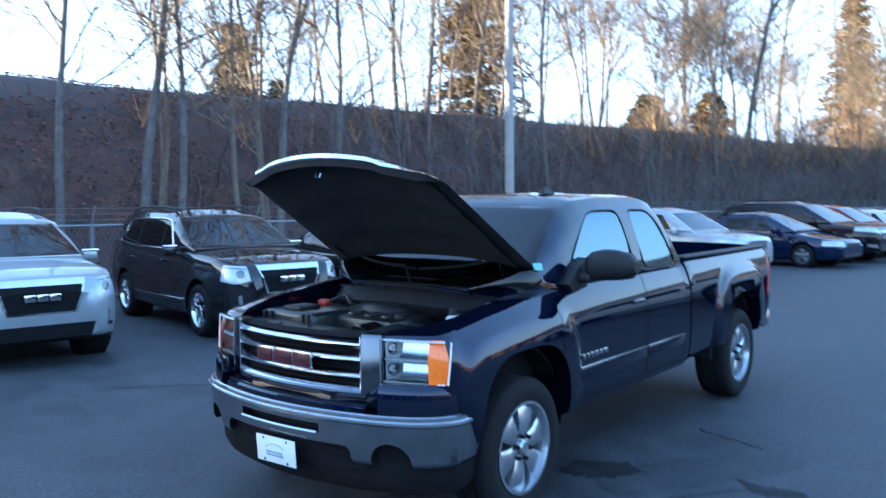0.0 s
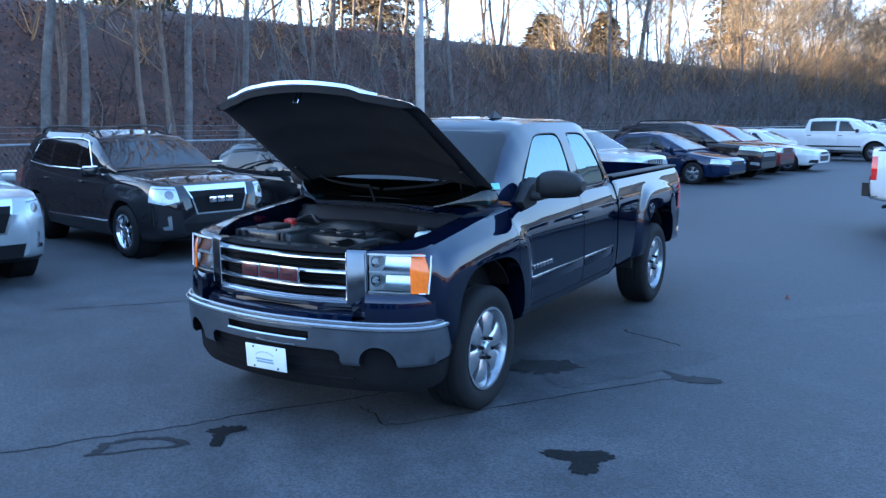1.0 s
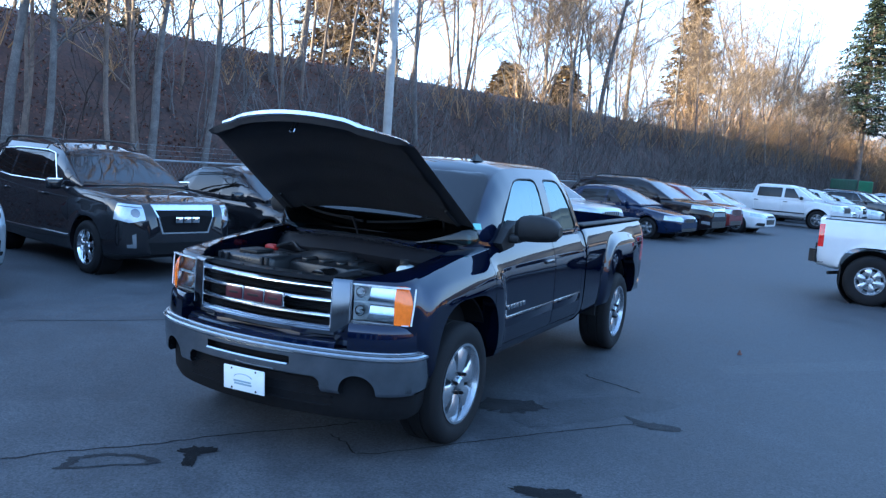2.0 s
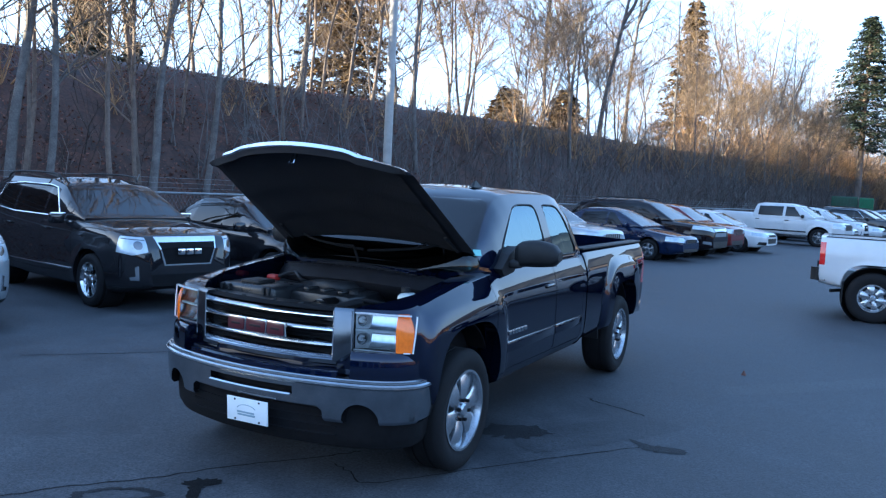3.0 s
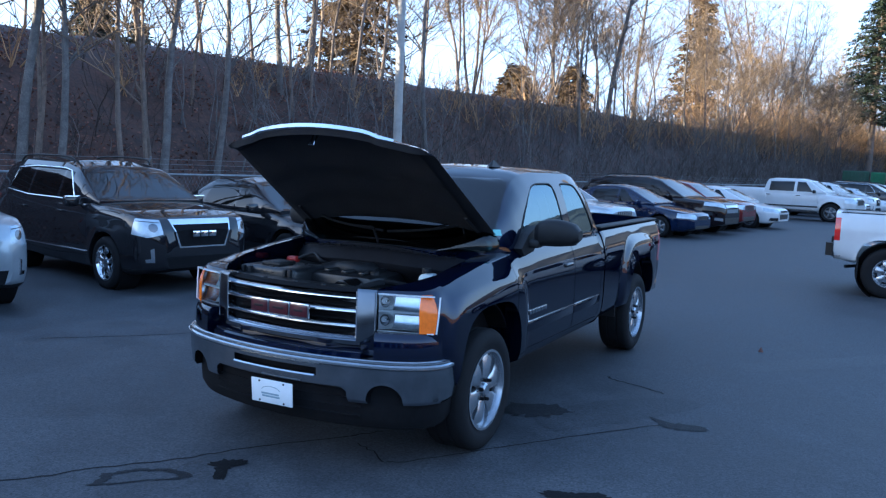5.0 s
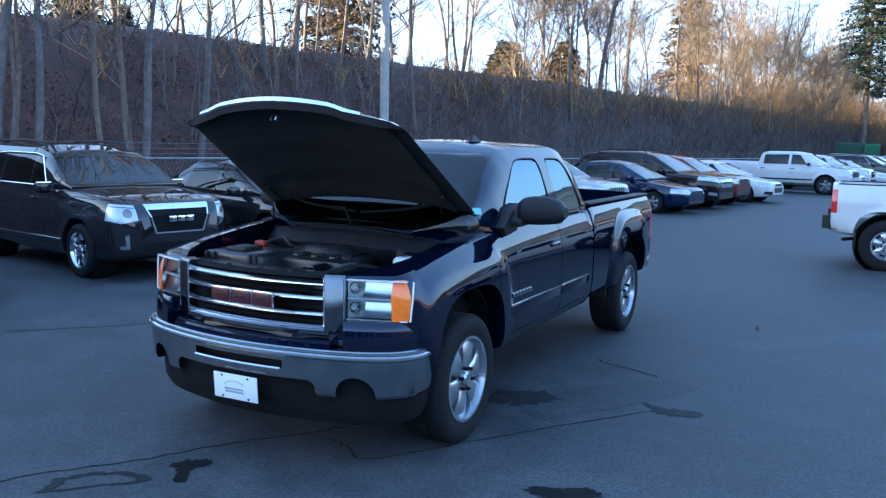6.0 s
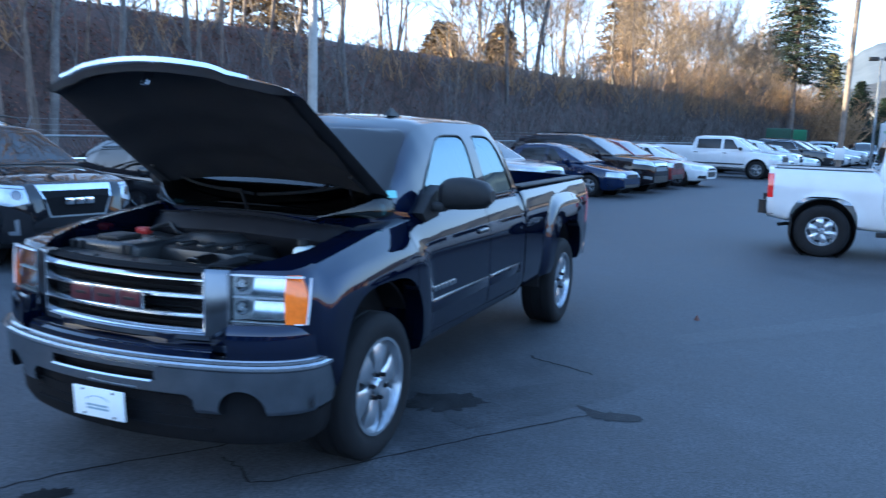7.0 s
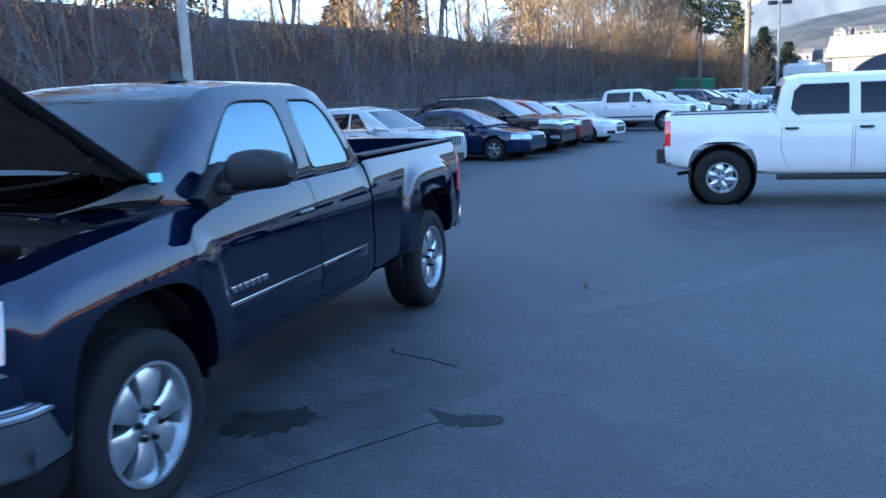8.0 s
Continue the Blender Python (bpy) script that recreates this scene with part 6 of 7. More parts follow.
plant_fir(5, lot(4.0, 33, 4.6), 5.5, 2.2, 120, NEEDLE_SUN_BROWN, "small conifer behind the embankment crest", start=0.05, clump=0.5)
plant_fir(6, lot(23, 36, 4.5), 5.0, 1.6, 160, NEEDLE_HAZE, "small green conifer behind the embankment crest", start=0.05, clump=0.5)
plant_fir(7, (5.2, 93, 0), 11.0, 2.8, 420, NEEDLE_SUN_GOLD, "yellow-green conifer with the low sun's gold put into its needles", start=0.1, clump=0.4)
plant_fir(8, lot(44, 19, 4.7), 3.9, 2.4, 150, NEEDLE_SUN_BROWN, "small conifer behind the embankment, low sun put into its needle colour", start=0.05, clump=0.6)
plant_fir(9, lot(36, 18, 4.7), 3.0, 2.2, 130, NEEDLE_SUN_BROWN, "small conifer behind the embankment, low sun put into its needle colour", start=0.05, clump=0.6)
plant_fir(10, (8.5, 100, 0), 8.5, 3.6, 420, NEEDLE, "dark evergreen at the end of the lot", start=0.03, clump=0.4)
plant_fir(12, (6.6, 98, 0), 6.5, 3.4, 380, NEEDLE, "dark evergreen at the end of the lot", start=0.03, clump=0.4)
plant_fir(11, (11.5, 105, 0), 7.0, 3.2, 380, NEEDLE, "dark evergreen at the end of the lot", start=0.03, clump=0.4)

# thicket of thin stems and brambles on the slope
def lump(a, b):
    return (0.40 * noise.noise((a * 0.25, b * 0.25, 0)) + 0.28 * noise.noise((a * 0.9, b * 0.9, 3))) * min(1, max(0, b - 5.9) / 2.07) * (1 - 0.8 * min(1, max(0, (b - 5.9) / 8.3)) ** 2)


V, F = [], []
rnd = random.Random(21)
for k in range(4400):
    a = rnd.uniform(-12, 100)
    b = rnd.triangular(6.2, 13, 8.2)
    if rnd.random() > (0.5 if a < 12 else min(1, 0.5 + (a - 12) * 0.03)):
        continue
    p = lot(a, b, bank_z(b) + lump(a, b) - 0.1)
    h = rnd.uniform(0.4, 1.5) if a < 14 else rnd.uniform(0.7, 2.9)
    d = Vector((rnd.gauss(0, 0.30), rnd.gauss(0, 0.30), 1)).normalized()
    r = rnd.uniform(0.005, 0.016) * (1.5 if rnd.random() < 0.1 else 1)
    bend = Vector((rnd.gauss(0, 0.35), rnd.gauss(0, 0.35), 0))
    q1 = p + d * h * 0.5
    q2 = q1 + (d + bend).normalized() * h * 0.3
    q3 = q2 + (d + bend * 2.2).normalized() * h * 0.25
    add_tube(V, F, [p, q1, q2, q3], [r, r * 0.75, r * 0.5, r * 0.2], 3)
    for j in range(4):
        s = p.lerp(q2, rnd.uniform(0.3, 1.0))
        w = (d * 0.6 + Vector((rnd.gauss(0, 0.8), rnd.gauss(0, 0.8), rnd.uniform(-0.2, 0.7)))).normalized() * h * rnd.uniform(0.15, 0.4)
        add_tube(V, F, [s, s + w * 0.5 + Vector((0, 0, 0.03)), s + w], [r * 0.45, r * 0.35, r * 0.12], 3)
tagged(new("undergrowth", list_mesh("undergrowth", V, F, BRUSH)), "dense thicket of bare grey-brown stems on the slope", "undergrowth", kind="stuff")

V, F = [], []
for k in range(52000):
    a, b = rnd.uniform(-14, 60) if k % 3 == 0 else rnd.uniform(-14, 22), rnd.uniform(5.5, 14.5)
    if noise.noise((a * 0.45, b * 0.6, 4)) < rnd.uniform(-0.35, 0.15):
        continue
    s = rnd.uniform(0.022, 0.055)
    u = Vector((rnd.gauss(0, 1), rnd.gauss(0, 1), rnd.gauss(0, 0.6))).normalized() * s
    w = u.cross(Vector((rnd.gauss(0, 1), rnd.gauss(0, 1), rnd.gauss(0, 1)))).normalized() * s * 0.6
    p = lot(a, b, max(0.0, bank_z(b) + lump(a, b)) + rnd.uniform(0.0, 0.05))
    n0 = len(V)
    V.extend([p - u, p + w, p + u, p - w])
    F.append((n0, n0 + 1, n0 + 2, n0 + 3))
LEAF = island_mat("dead_leaves", (0.06, 0.026, 0.019), (0.21, 0.105, 0.075))
tagged(new("fallen_leaves", list_mesh("fallen_leaves", V, F, LEAF)), "scattered reddish brown fallen leaves", "leaves", kind="stuff")


# shrubs: stems fanned out from one root, forking into fine twigs
def shrub(V, F, p, h, stems, wide, r0, forks=5):
    for k in range(stems):
        az = rnd.random() * math.tau
        lean = rnd.uniform(0.1, 1.0) * wide
        d = Vector((math.cos(az) * lean, math.sin(az) * lean, 1)).normalized()
        ln = h * rnd.uniform(0.6, 1.05)
        r = r0 * rnd.uniform(0.6, 1.2)
        pts = [p + Vector((rnd.gauss(0, 0.12), rnd.gauss(0, 0.12), 0))]
        for i in range(4):
            d = (d + Vector((rnd.gauss(0, 0.13), rnd.gauss(0, 0.13), 0.02 - 0.05 * i))).normalized()
            pts.append(pts[-1] + d * ln / 4)
        add_tube(V, F, pts, [r, r * 0.8, r * 0.6, r * 0.4, r * 0.15], 3)
        for j in range(forks):
            f = rnd.uniform(0.8, 3.9)
            i = int(f)
            s = pts[i].lerp(pts[i + 1], f - i)
            w = ((pts[i + 1] - pts[i]).normalized() * 0.7 + Vector((rnd.gauss(0, 0.6), rnd.gauss(0, 0.6), rnd.uniform(-0.2, 0.6)))).normalized() * ln * rnd.uniform(0.12, 0.32)
            e = s + w + Vector((rnd.gauss(0, 0.05), rnd.gauss(0, 0.05), -0.02))
            add_tube(V, F, [s, s.lerp(e, 0.5) + Vector((0, 0, 0.03)), e], [r * 0.4, r * 0.3, r * 0.12], 3)
            for i2 in range(2):
                s2 = s.lerp(e, rnd.uniform(0.3, 0.95))
                add_tube(V, F, [s2, s2 + Vector((rnd.gauss(0, 1), rnd.gauss(0, 1), rnd.uniform(-0.3, 1.2))).normalized() * ln * 0.09], [r * 0.24, r * 0.1], 3)


# pale saplings on the slope
V, F = [], []
for k in range(260):
    a, b = rnd.uniform(8, 90), rnd.uniform(6.5, 12)
    shrub(V, F, lot(a, b, bank_z(b) + lump(a, b) - 0.1), rnd.uniform(2.0, 5.0), rnd.choice((1, 1, 2, 3)), 0.3, 0.03, 6)
tagged(new("saplings", list_mesh("saplings", V, F, BARK)), "pale thin saplings on the slope", "undergrowth", kind="stuff")
# shrubs along the crest, coloured as sunlit gold, taller further on
V, F = [], []
for k in range(420):
    a, b = rnd.triangular(4, 112, 76), rnd.uniform(10.5, 13.0)
    grown = min(1.0, max(0.0, (a - 18) / 45))
    shrub(V, F, lot(a, b, bank_z(b) - 0.1), rnd.uniform(1.4, 3.4) * (0.45 + 1.1 * grown), 6, 0.8, 0.026, 5)
# the low sun's gold is put into the shrubs' base colour
SUN_GOLD = island_mat("sun_gold_twigs", (0.20, 0.115, 0.05), (0.46, 0.30, 0.15))
tagged(new("crest_brush", list_mesh("crest_brush", V, F, SUN_GOLD)), "shrubs with fine bare branches along the crest, coloured as sunlit gold", "undergrowth", kind="stuff")

# chain-link fence behind the cars
fence = thing("fence", "galvanised chain-link fence with angled barbed-wire arms", "fence", kind="structure")
FB = 5.35
for k in range(21):
    p = lot(-10 + 3.1 * k, FB)
    b = tube([(p.x, p.y, -0.1), (p.x, p.y, 1.47)], 0.03, 8)
    q = lot(-10 + 3.1 * k, FB - 0.22, 1.78)
    tube([(p.x, p.y, 1.45), tuple(q)], 0.012, 6, b)
    part("post", b, GALV, fence)
part("top_rail", tube([lot(-12, FB, 1.44), lot(52, FB, 1.44)], 0.022, 8), GALV, fence)
V, F = [], []
for k in range(0, 480):
    a = -12 + k * 0.085
    for sg in (1, -1):
        add_tube(V, F, [lot(a, FB, 0.03), lot(a + sg * 0.8, FB, 1.43)], [0.002, 0.002], 3)
for j in range(3):
    add_tube(V, F, [lot(-12, FB - 0.07 * (j + 1), 1.44 + 0.1 * (j + 1)), lot(52, FB - 0.07 * (j + 1), 1.44 + 0.1 * (j + 1))], [0.003, 0.003], 3)
o = new("wire_mesh", list_mesh("wire_mesh", V, F, GALV))
o.parent = fence
tagged(o, "woven wire", kind="stuff")

# light pole among the cars
lp = thing("light_pole", "tall grey steel light pole standing behind the parked cars", "light pole", Matrix.Translation((-7.65, 12.76, 0)))
part("shaft", tube([(0, 0, 0.5), (0, 0, 4), (0, 0, 11)], [0.115, 0.105, 0.085], 14), POLE_PAINT, lp)
part("footing", lathe([(-0.1, 0.001), (-0.1, 0.28), (0.5, 0.27), (0.52, 0.25), (0.52, 0.001)], 20, "z"), CONCRETE, lp, "concrete footing")

# utility pole with a sign and a far lamp post
up = thing("utility_pole", "weathered grey wooden utility pole with a small white sign", "utility pole", pose(4.4, 34.7, 0, 0, 1.2, 0))
part("shaft", tube([(0, 0, -0.2), (0, 0, 6), (0.02, 0, 13)], [0.12, 0.11, 0.095], 12), mat("weathered_wood", (0.14, 0.11, 0.085), 0.85, var=0.3, scale=6, bump=0.4), up)
part("sign", box(-0.2, 0.2, -0.17, -0.14, 1.0, 1.5, 0.004), WHITE_PAINT, up, "small white sign")
fl = thing("lamp_post", "grey lamp post with two box lamp heads", "lamp post", Matrix.Translation((7.3, 58.6, 0)))
part("shaft", tube([(0, 0, 0), (0, 0, 7.3)], [0.1, 0.07], 10), GALV, fl)
for sd in (1, -1):
    part("lamp_head", box(sd * 0.15, sd * 0.75, -0.18, 0.18, 7.15, 7.4, 0.03), BLACK_PLASTIC, fl, "box lamp head")
part("cross_arm", tube([(-0.3, 0, 7.28), (0.3, 0, 7.28)], 0.04, 6), GALV, fl)

# camper, green containers, buildings and hills at the end of the lot
cv = thing("travel_trailer", "white travel trailer seen from its rear", "trailer", pose(8.6, 55, 0, 0, 0, -6))
# white dulled to put the trailer's shade into its colour
TRAILER_WHITE = mat("shaded_white", (0.36, 0.37, 0.38), 0.5, var=0.08, scale=2)
part("shell", box(-1.22, 1.22, 0, 6.5, 0.62, 3.0, 0.12, 3), TRAILER_WHITE, cv)
part("cap", box(-1.0, 1.0, 0.3, 6.2, 2.98, 3.12, 0.05), TRAILER_WHITE, cv, "stepped roof")
part("band", box(-1.0, 1.0, -0.015, 0.02, 2.35, 2.5, 0.005), mat("pale_green_band", (0.2, 0.27, 0.2), 0.6), cv, "pale green band")
part("rear_window", box(-0.75, 0.75, -0.02, 0.02, 1.75, 2.15, 0.01), DARK_GLASS, cv, "dark rear window")
part("roof_vent", box(-0.35, 0.35, 0.8, 1.5, 3.1, 3.32, 0.03), TRAILER_WHITE, cv)
part("bumper", box(-1.15, 1.15, -0.12, 0.02, 0.5, 0.64, 0.02), BLACK_PLASTIC, cv)
for sd in (1, -1):
    part("tail_lamp", box(sd * 1.0, sd * 1.12, -0.03, 0.0, 1.0, 1.2, 0.01), RED_LENS, cv)
    part("wheel", lathe([(sd * 0.95, 0.001), (sd * 0.95, 0.34), (sd * 1.18, 0.34), (sd * 1.18, 0.001)], 24, "x", (0, 3.4, 0.34)), RUBBER, cv)
for x, y, w, h, c in ((1.35, 59.6, 1.7, 2.55, (0.007, 0.045, 0.019)), (2.75, 59.4, 0.9, 2.5, (0.014, 0.10, 0.034))):
    gc = thing("container", "green steel container at the end of the lot", "container", pose(x, y, 0))
    gm = mat("green_steel", c, 0.5, var=0.2, scale=2)
    part("body", box(-w / 2, w / 2, 0, 2.4, 0.1, h, 0.03), gm, gc)
    for i in range(8):
        xx = -w / 2 + (i + 0.5) * w / 8
        part("rib", box(xx - 0.05, xx + 0.05, -0.06, 0.02, 0.2, h - 0.1), gm, gc)
hb = thing("low_building", "long low building with a tan roof", "building", pose(32, 118, 0, 0, 0, -12))
# grey lowered so the wall's shade sits in its colour
part("wall", box(-14, 22, 0, 14, 0, 5.2), mat("shaded_grey_siding", (0.15, 0.145, 0.155), 0.8, var=0.15, scale=1), hb)
part("roof", prism([(-0.8, 5.2), (14.8, 5.2), (7, 8.4)], -15, 23, "x"), mat("tan_roofing", (0.26, 0.205, 0.15), 0.85, var=0.2, scale=1.5), hb, "tan pitched roof")
for i in range(5):
    part("window", box(-11 + i * 6, -8.5 + i * 6, -0.06, 0.05, 1.4, 3.2), DARK_GLASS, hb)
st = thing("arched_shed", "dark arched fabric shed", "shed", pose(19.5, 86, 0, 0, 0, -10))
arch = loft([[(4.6 * math.cos(a), y, 0.3 + 4.2 * math.sin(a)) for a in np.linspace(0, math.pi, 25)] for y in (0, 12)], caps=True)
part("cover", arch, mat("dark_fabric", (0.03, 0.035, 0.05), 0.7, var=0.2, scale=1), st)
part("base_frame", box(-4.65, 4.65, -0.05, 12.05, 0, 0.3), CONCRETE, st)
# shrubs at the far end of the lot
V, F = [], []
for k in range(170):
    x, y = rnd.uniform(-12, 34), rnd.uniform(98, 122)
    shrub(V, F, Vector((x, y, 0)), rnd.uniform(2.5, 5.0) * (1.25 if x < 6 else 0.8), 7, 0.8, 0.06, 4)
tagged(new("far_thicket", list_mesh("far_thicket", V, F, island_mat("dark_stems", (0.025, 0.018, 0.015), (0.10, 0.068, 0.045)))), "brown thicket closing the end of the lot", "undergrowth", kind="stuff")
V, F = [], []
for k in range(105):
    x = rnd.uniform(-10, 7)
    shrub(V, F, Vector((x, rnd.uniform(84, 94), 0)), rnd.uniform(6.5, 9.8) * (1 if x < 4 else 0.7), 7, 0.75, 0.06, 6)
tagged(new("tall_shrubs", list_mesh("tall_shrubs", V, F, SUN_GOLD)), "tall bare shrubs at the end of the lot, coloured as sunlit orange-brown", "undergrowth", kind="stuff")
def hill_z(f, d, z0, z1):
    if d > 1000:  # the mountain's skyline
        x = -600 + 2600 * f
        return float(np.interp(x, (-600, 0, 150, 260, 365, 440, 530, 700, 1200, 2000), (150, 200, 330, 385, 425, 500, 560, 620, 560, 430))) * (1 + 0.05 * noise.noise((f * 22, 1, 0)) + 0.03 * noise.noise((f * 70, 2, 0)))
    s = 1 / (1 + math.exp(-(f - 0.30) * 30))
    return z0 + (z1 - z0) * s * (0.8 + 0.2 * noise.noise((f * 9, d, 0))) + z1 * 0.06 * noise.noise((f * 30, d, 2))


# far_ridge's pale blue puts the distance haze into its base colour
for nm, d, z0, z1, x0, x1, mt in (("near_hill", 420, 10, 58, -260, 640, mat("wooded_hill", (0.045, 0.046, 0.047), 0.95, var=0.5, scale=0.06, spec=0.1)), ("far_ridge", 2600, 60, 480, -600, 2000, mat("haze_tinted_ridge", (0.085, 0.10, 0.125), 1.0, var=0.12, scale=0.004, spec=0.0))):
    bm = bmesh.new()
    prev = None
    for i in range(141):
        f = i / 140
        x = x0 + (x1 - x0) * f
        z = hill_z(f, d, z0, z1)
        cur = [bm.verts.new((x, d, -5)), bm.verts.new((x, d + 60 * d / 420, z * 0.6)), bm.verts.new((x, d + 160 * d / 420, z))]
        if prev:
            for j in range(2):
                bm.faces.new((prev[j], cur[j], cur[j + 1], prev[j + 1]))
        prev = cur
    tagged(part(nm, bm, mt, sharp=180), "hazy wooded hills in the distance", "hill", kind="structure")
for i in range(16):
    x = 22 + i * 7 + rnd.uniform(-3, 3)
    u = rnd.uniform(0.55, 0.98)
    z = -5 + (0.6 * hill_z((x + 260) / 900, 420, 10, 58) + 5) * u
    h = thing("house", "house on the far hillside, shade put into its wall colour", "house", pose(x, 420 + 60 * u, z, 0, 0, rnd.uniform(-30, 30)), group="houses on the hill")
    # walls kept dark grey-blue: the hillside's shade is in their colour
    part("wall", box(-4, 4, -3, 3, -5, 3.5), mat("shaded_siding", (rnd.uniform(0.07, 0.13), rnd.uniform(0.075, 0.13), rnd.uniform(0.085, 0.14)), 0.8), h)
    part("roof", prism([(-3.5, 3.5), (3.5, 3.5), (0, 5.6)], -4.4, 4.4, "x"), mat("dark_shingle", (0.08, 0.075, 0.075), 0.85), h)
    for xx in (-2.2, 1.2):
        part("window", box(xx, xx + 1.1, -3.05, -2.98, 0.6, 2.0), DARK_GLASS, h)

# behind the camera: unseen added building darkening reflections, sunlit woods across the road
db = thing("dealer_building", "unseen low grey building with a glazed front, added to darken reflections", "building", pose(2, -44, 0))
part("wall", box(-24, 26, -14, 0, 0, 5.6, 0.05), mat("grey_panel_wall", (0.22, 0.22, 0.23), 0.7, var=0.15, scale=1), db)
part("roof_edge", box(-24.3, 26.3, -14.3, 0.4, 5.6, 6.2, 0.05), mat("dark_fascia", (0.06, 0.06, 0.07), 0.6), db, "dark fascia")
for i in range(9):
    part("window", box(-20 + i * 5, -16.4 + i * 5, -0.05, 0.06, 0.3, 3.4), DARK_GLASS, db)
V, F = [], []
for k in range(2600):
    a = rnd.uniform(-1.1, 0.9)
    d = rnd.uniform(75, 110)
    p = Vector((d * math.cos(a), d * math.sin(a) + 10, 0))
    if -30 < p.x < 45 and p.y > 60:
        continue
    hh = rnd.uniform(3, 7)
    q = p + Vector((rnd.gauss(0, 0.6), rnd.gauss(0, 0.6), hh))
    add_tube(V, F, [p, p.lerp(q, 0.5), q], [0.5, 0.9, 0.1], 5)
tagged(new("far_woods", list_mesh("far_woods", V, F, mat("sunlit_wood", (0.12, 0.075, 0.04), 0.9, var=0.4, scale=0.5))), "brown leafless woods across the road", "woods", kind="stuff")


# ---- marks on the asphalt ----
WET = mat("wet_oil_stain", (0.004, 0.004, 0.0045), 0.8, var=0.4, scale=9, bump=0.3, bscale=140, spec=0.15)
DAMP = mat("damp_asphalt", (0.010, 0.0105, 0.012), 0.8, var=0.5, scale=6, bump=0.4, bscale=150, spec=0.25)
SEAL = mat("crack_sealant", (0.005, 0.005, 0.006), 0.8, var=0.3, scale=10, bump=0.2, spec=0.2)


def blot(name, pts, material, label, z=0.003, wob=0.04, seed=0, hole=0.0):
    """A flat stain with a ragged edge."""
    line = smooth_line([(x, y, 0) for x, y in pts] + [(*pts[0], 0)], 8)[:-1]
    c = sum(line, Vector()) / len(line)
    bm = bmesh.new()
    rim = []
    for i, p in enumerate(line):
        q = p + (p - c).normalized() * wob * (noise.noise((i * 0.55, seed, 0)) + 0.7 * noise.noise((i * 1.7, seed, 3)))
        rim.append(bm.verts.new((q.x, q.y, z)))
    if hole:
        inn = [bm.verts.new((c.x + (v.co.x - c.x) * hole, c.y + (v.co.y - c.y) * hole, z)) for v in rim]
        for i in range(len(rim)):
            j = (i + 1) % len(rim)
            bm.faces.new((rim[i], rim[j], inn[j], inn[i]))
    else:
        mid = bm.verts.new((c.x, c.y, z))
        for i in range(len(rim)):
            bm.faces.new((rim[i], rim[(i + 1) % len(rim)], mid))
    for f in bm.faces:
        if f.normal.z < 0:
            f.normal_flip()
    return tagged(part(name, bm, material), label, "stain", kind="structure")


def crack(pts, w, label, seed=0, z=0.002):
    line = smooth_line([(x, y, 0) for x, y in pts], 14)
    bm = bmesh.new()
    prev = None
    for i, p in enumerate(line):
        a, c = line[max(0, i - 1)], line[min(len(line) - 1, i + 1)]
        d = (c - a).normalized()
        s = Vector((-d.y, d.x, 0))
        q = p + s * 0.02 * noise.noise((i * 0.35, seed, 5))
        ww = w * (0.55 + 0.6 * abs(noise.noise((i * 0.6, seed, 1))))
        cur = (bm.verts.new((*(q + s * ww)[:2], z)), bm.verts.new((*(q - s * ww)[:2], z)))
        if prev:
            bm.faces.new((prev[0], prev[1], cur[1], cur[0]))
        prev = cur
    for f in bm.faces:
        if f.normal.z < 0:
            f.normal_flip()
    return tagged(part("crack", bm, SEAL), label, "crack", kind="structure")


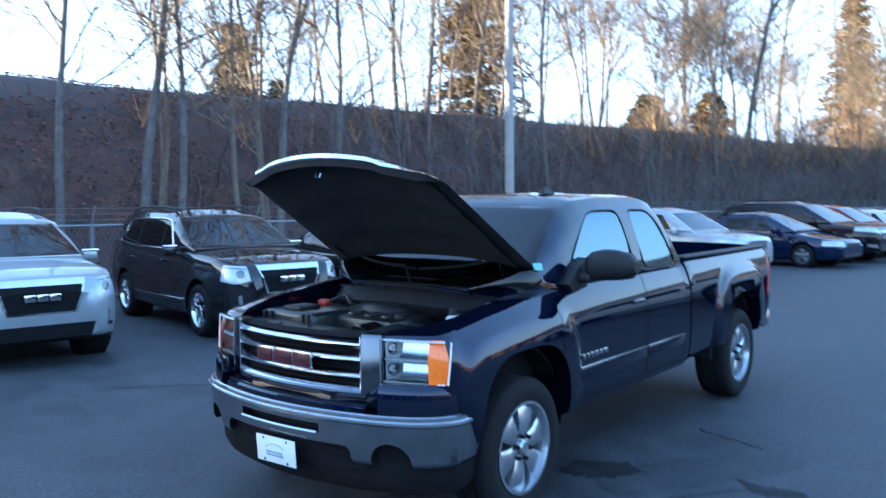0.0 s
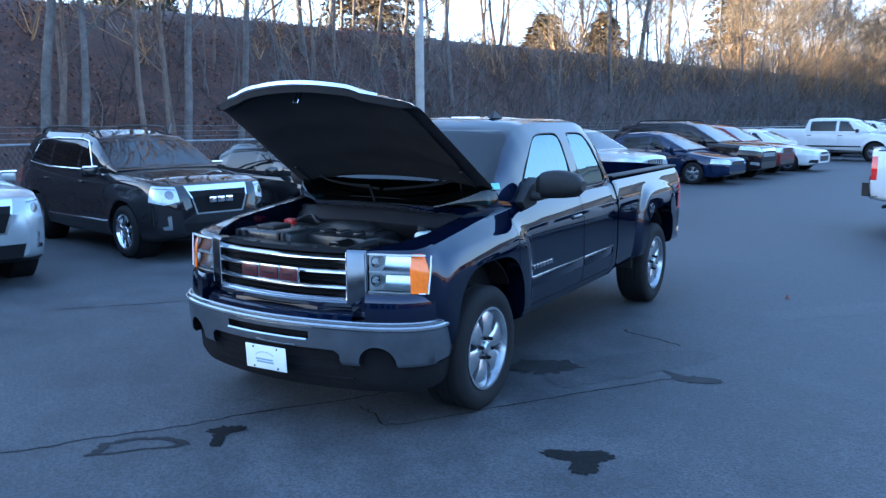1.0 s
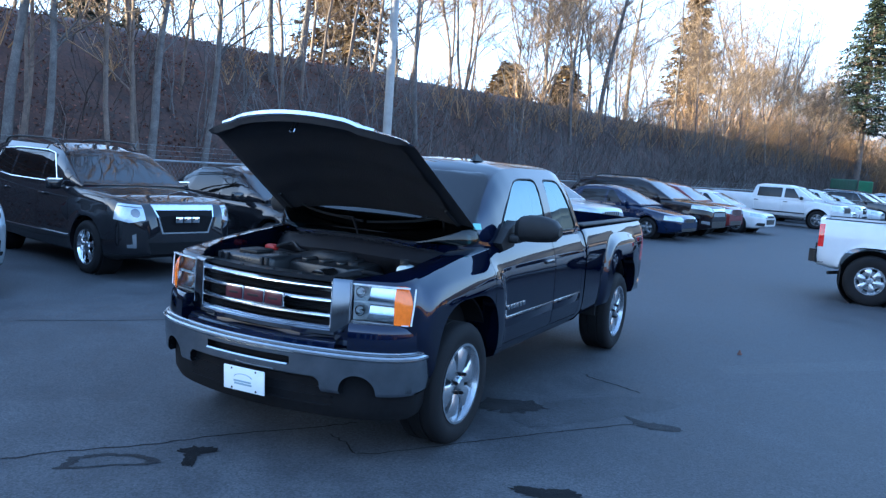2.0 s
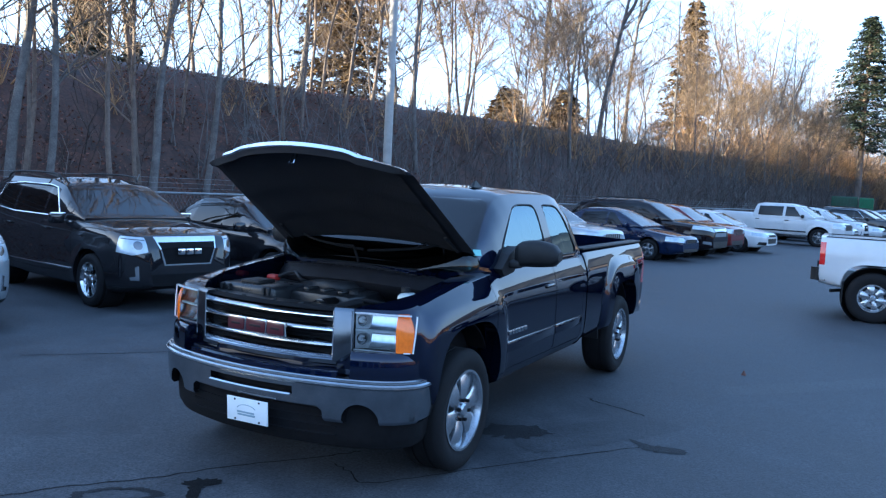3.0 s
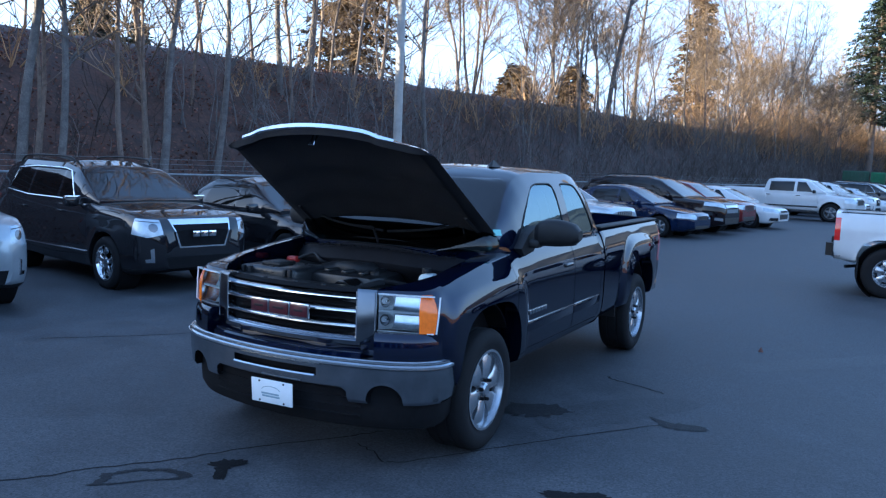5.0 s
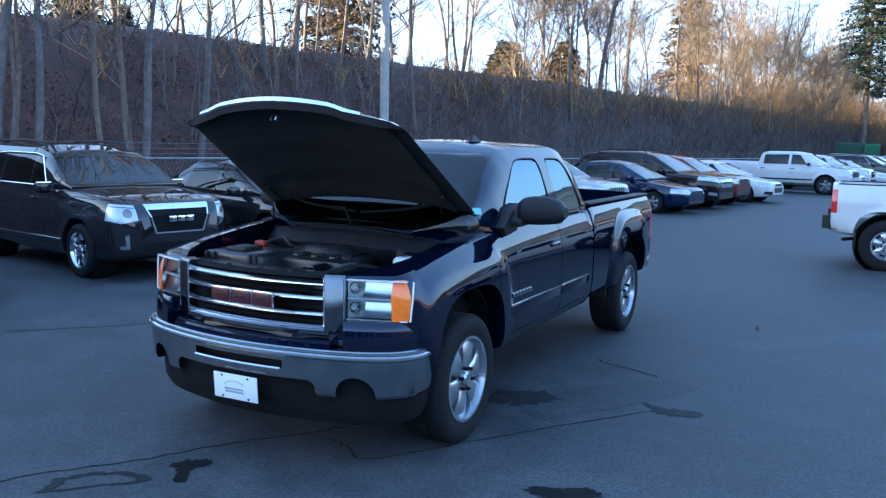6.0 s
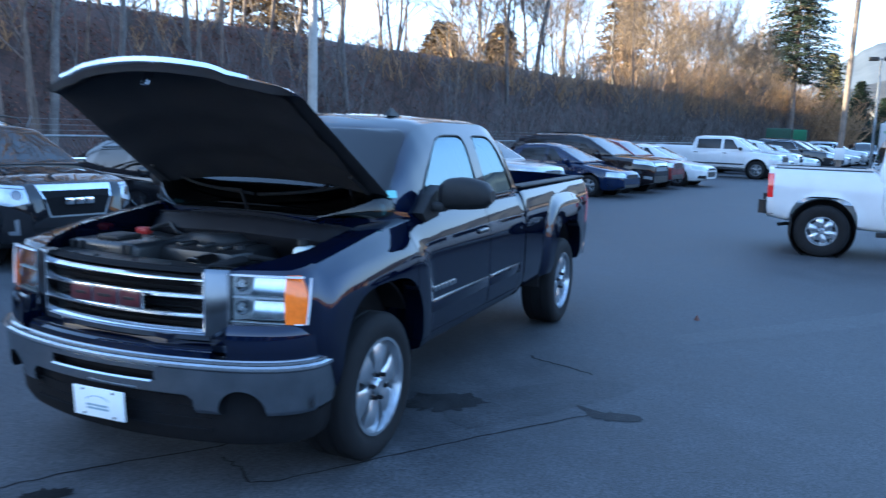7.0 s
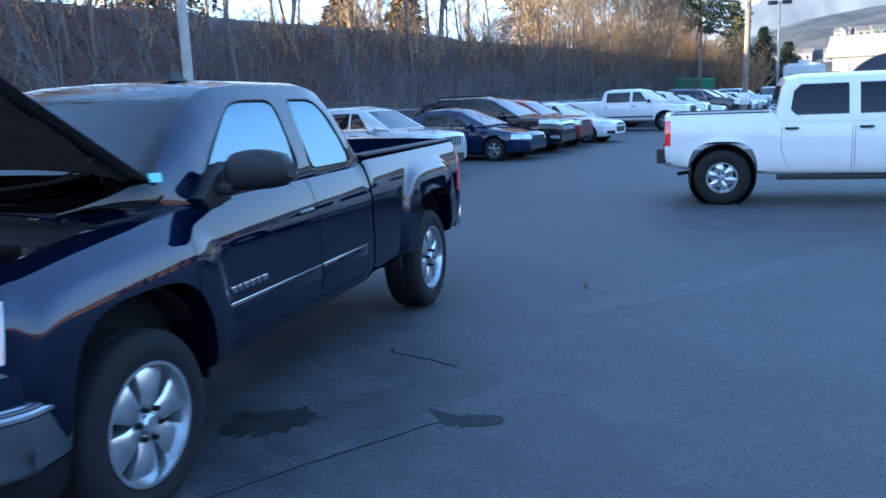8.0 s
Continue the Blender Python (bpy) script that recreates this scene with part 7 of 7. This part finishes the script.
blot("oil_stain", [(1.56, -0.50), (1.60, -0.43), (1.72, -0.39), (1.86, -0.30), (1.95, -0.36), (1.90, -0.46), (1.93, -0.58), (1.87, -0.66), (1.79, -0.63), (1.76, -0.53), (1.66, -0.54)], WET, "dark wet oil stain on asphalt", seed=1)
blot("oil_stain", [(-0.30, -1.22), (-0.26, -1.12), (-0.15, -1.05), (-0.10, -1.10), (-0.14, -1.20), (-0.05, -1.34), (-0.12, -1.36), (-0.20, -1.26)], WET, "dark wet oil stain on asphalt", seed=2)
blot("damp_ring", [(-0.60, -1.83), (-0.66, -1.66), (-0.56, -1.50), (-0.40, -1.40), (-0.24, -1.40), (-0.26, -1.48), (-0.40, -1.62), (-0.52, -1.76)], DAMP, "ring-shaped damp mark on asphalt", seed=3, hole=0.72)
blot("damp_mark", [(1.72, 1.36), (1.90, 1.30), (2.12, 1.34), (2.16, 1.24), (2.0, 1.16), (1.86, 1.18)], DAMP, "damp mark on asphalt", seed=4)
blot("oil_stain", [(0.70, 1.05), (1.0, 1.20), (1.18, 1.12), (1.08, 0.90), (0.9, 0.78), (0.72, 0.80)], DAMP, "dark oil stain beside the wheel", seed=5, wob=0.08)
# patch and band tones share the ground's skylight-blue lean
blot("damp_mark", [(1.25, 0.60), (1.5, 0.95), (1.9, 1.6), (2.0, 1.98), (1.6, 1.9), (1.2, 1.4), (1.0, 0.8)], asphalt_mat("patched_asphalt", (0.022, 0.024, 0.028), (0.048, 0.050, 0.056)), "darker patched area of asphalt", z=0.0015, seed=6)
crack([(-1.6, -2.6), (-0.96, -1.94), (-0.82, -1.68), (-0.5, -1.26), (-0.28, -0.86), (0.07, -0.38), (0.24, -0.10)], 0.011, "thin dark crack across the asphalt", 1)
crack([(0.24, -0.41), (0.42, -0.48), (0.62, -0.56), (1.02, 0.02), (1.46, 0.67), (1.92, 1.30)], 0.008, "thin dark seam in the asphalt", 2)
crack([(1.10, 2.36), (1.16, 2.28), (1.40, 2.2), (1.67, 2.08)], 0.014, "dark sealed crack in the asphalt", 3)
crack([(-4.0, 0.3), (-3.2, 1.2), (-2.9, 1.9)], 0.012, "thin dark crack across the asphalt", 5)
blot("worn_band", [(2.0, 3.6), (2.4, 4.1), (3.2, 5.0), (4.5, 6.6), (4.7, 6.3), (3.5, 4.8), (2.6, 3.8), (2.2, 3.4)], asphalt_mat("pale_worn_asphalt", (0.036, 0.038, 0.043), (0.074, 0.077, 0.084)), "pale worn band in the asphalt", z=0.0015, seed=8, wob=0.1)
leaf = bmesh.new()
bmesh.ops.create_cone(leaf, cap_ends=True, segments=5, radius1=0.03, radius2=0.004, depth=0.05, matrix=Matrix.Translation((2.146, 4.40, 0.025)))
tagged(part("dead_leaf", leaf, LEAF), "curled dead leaf lying on the asphalt", "leaf")
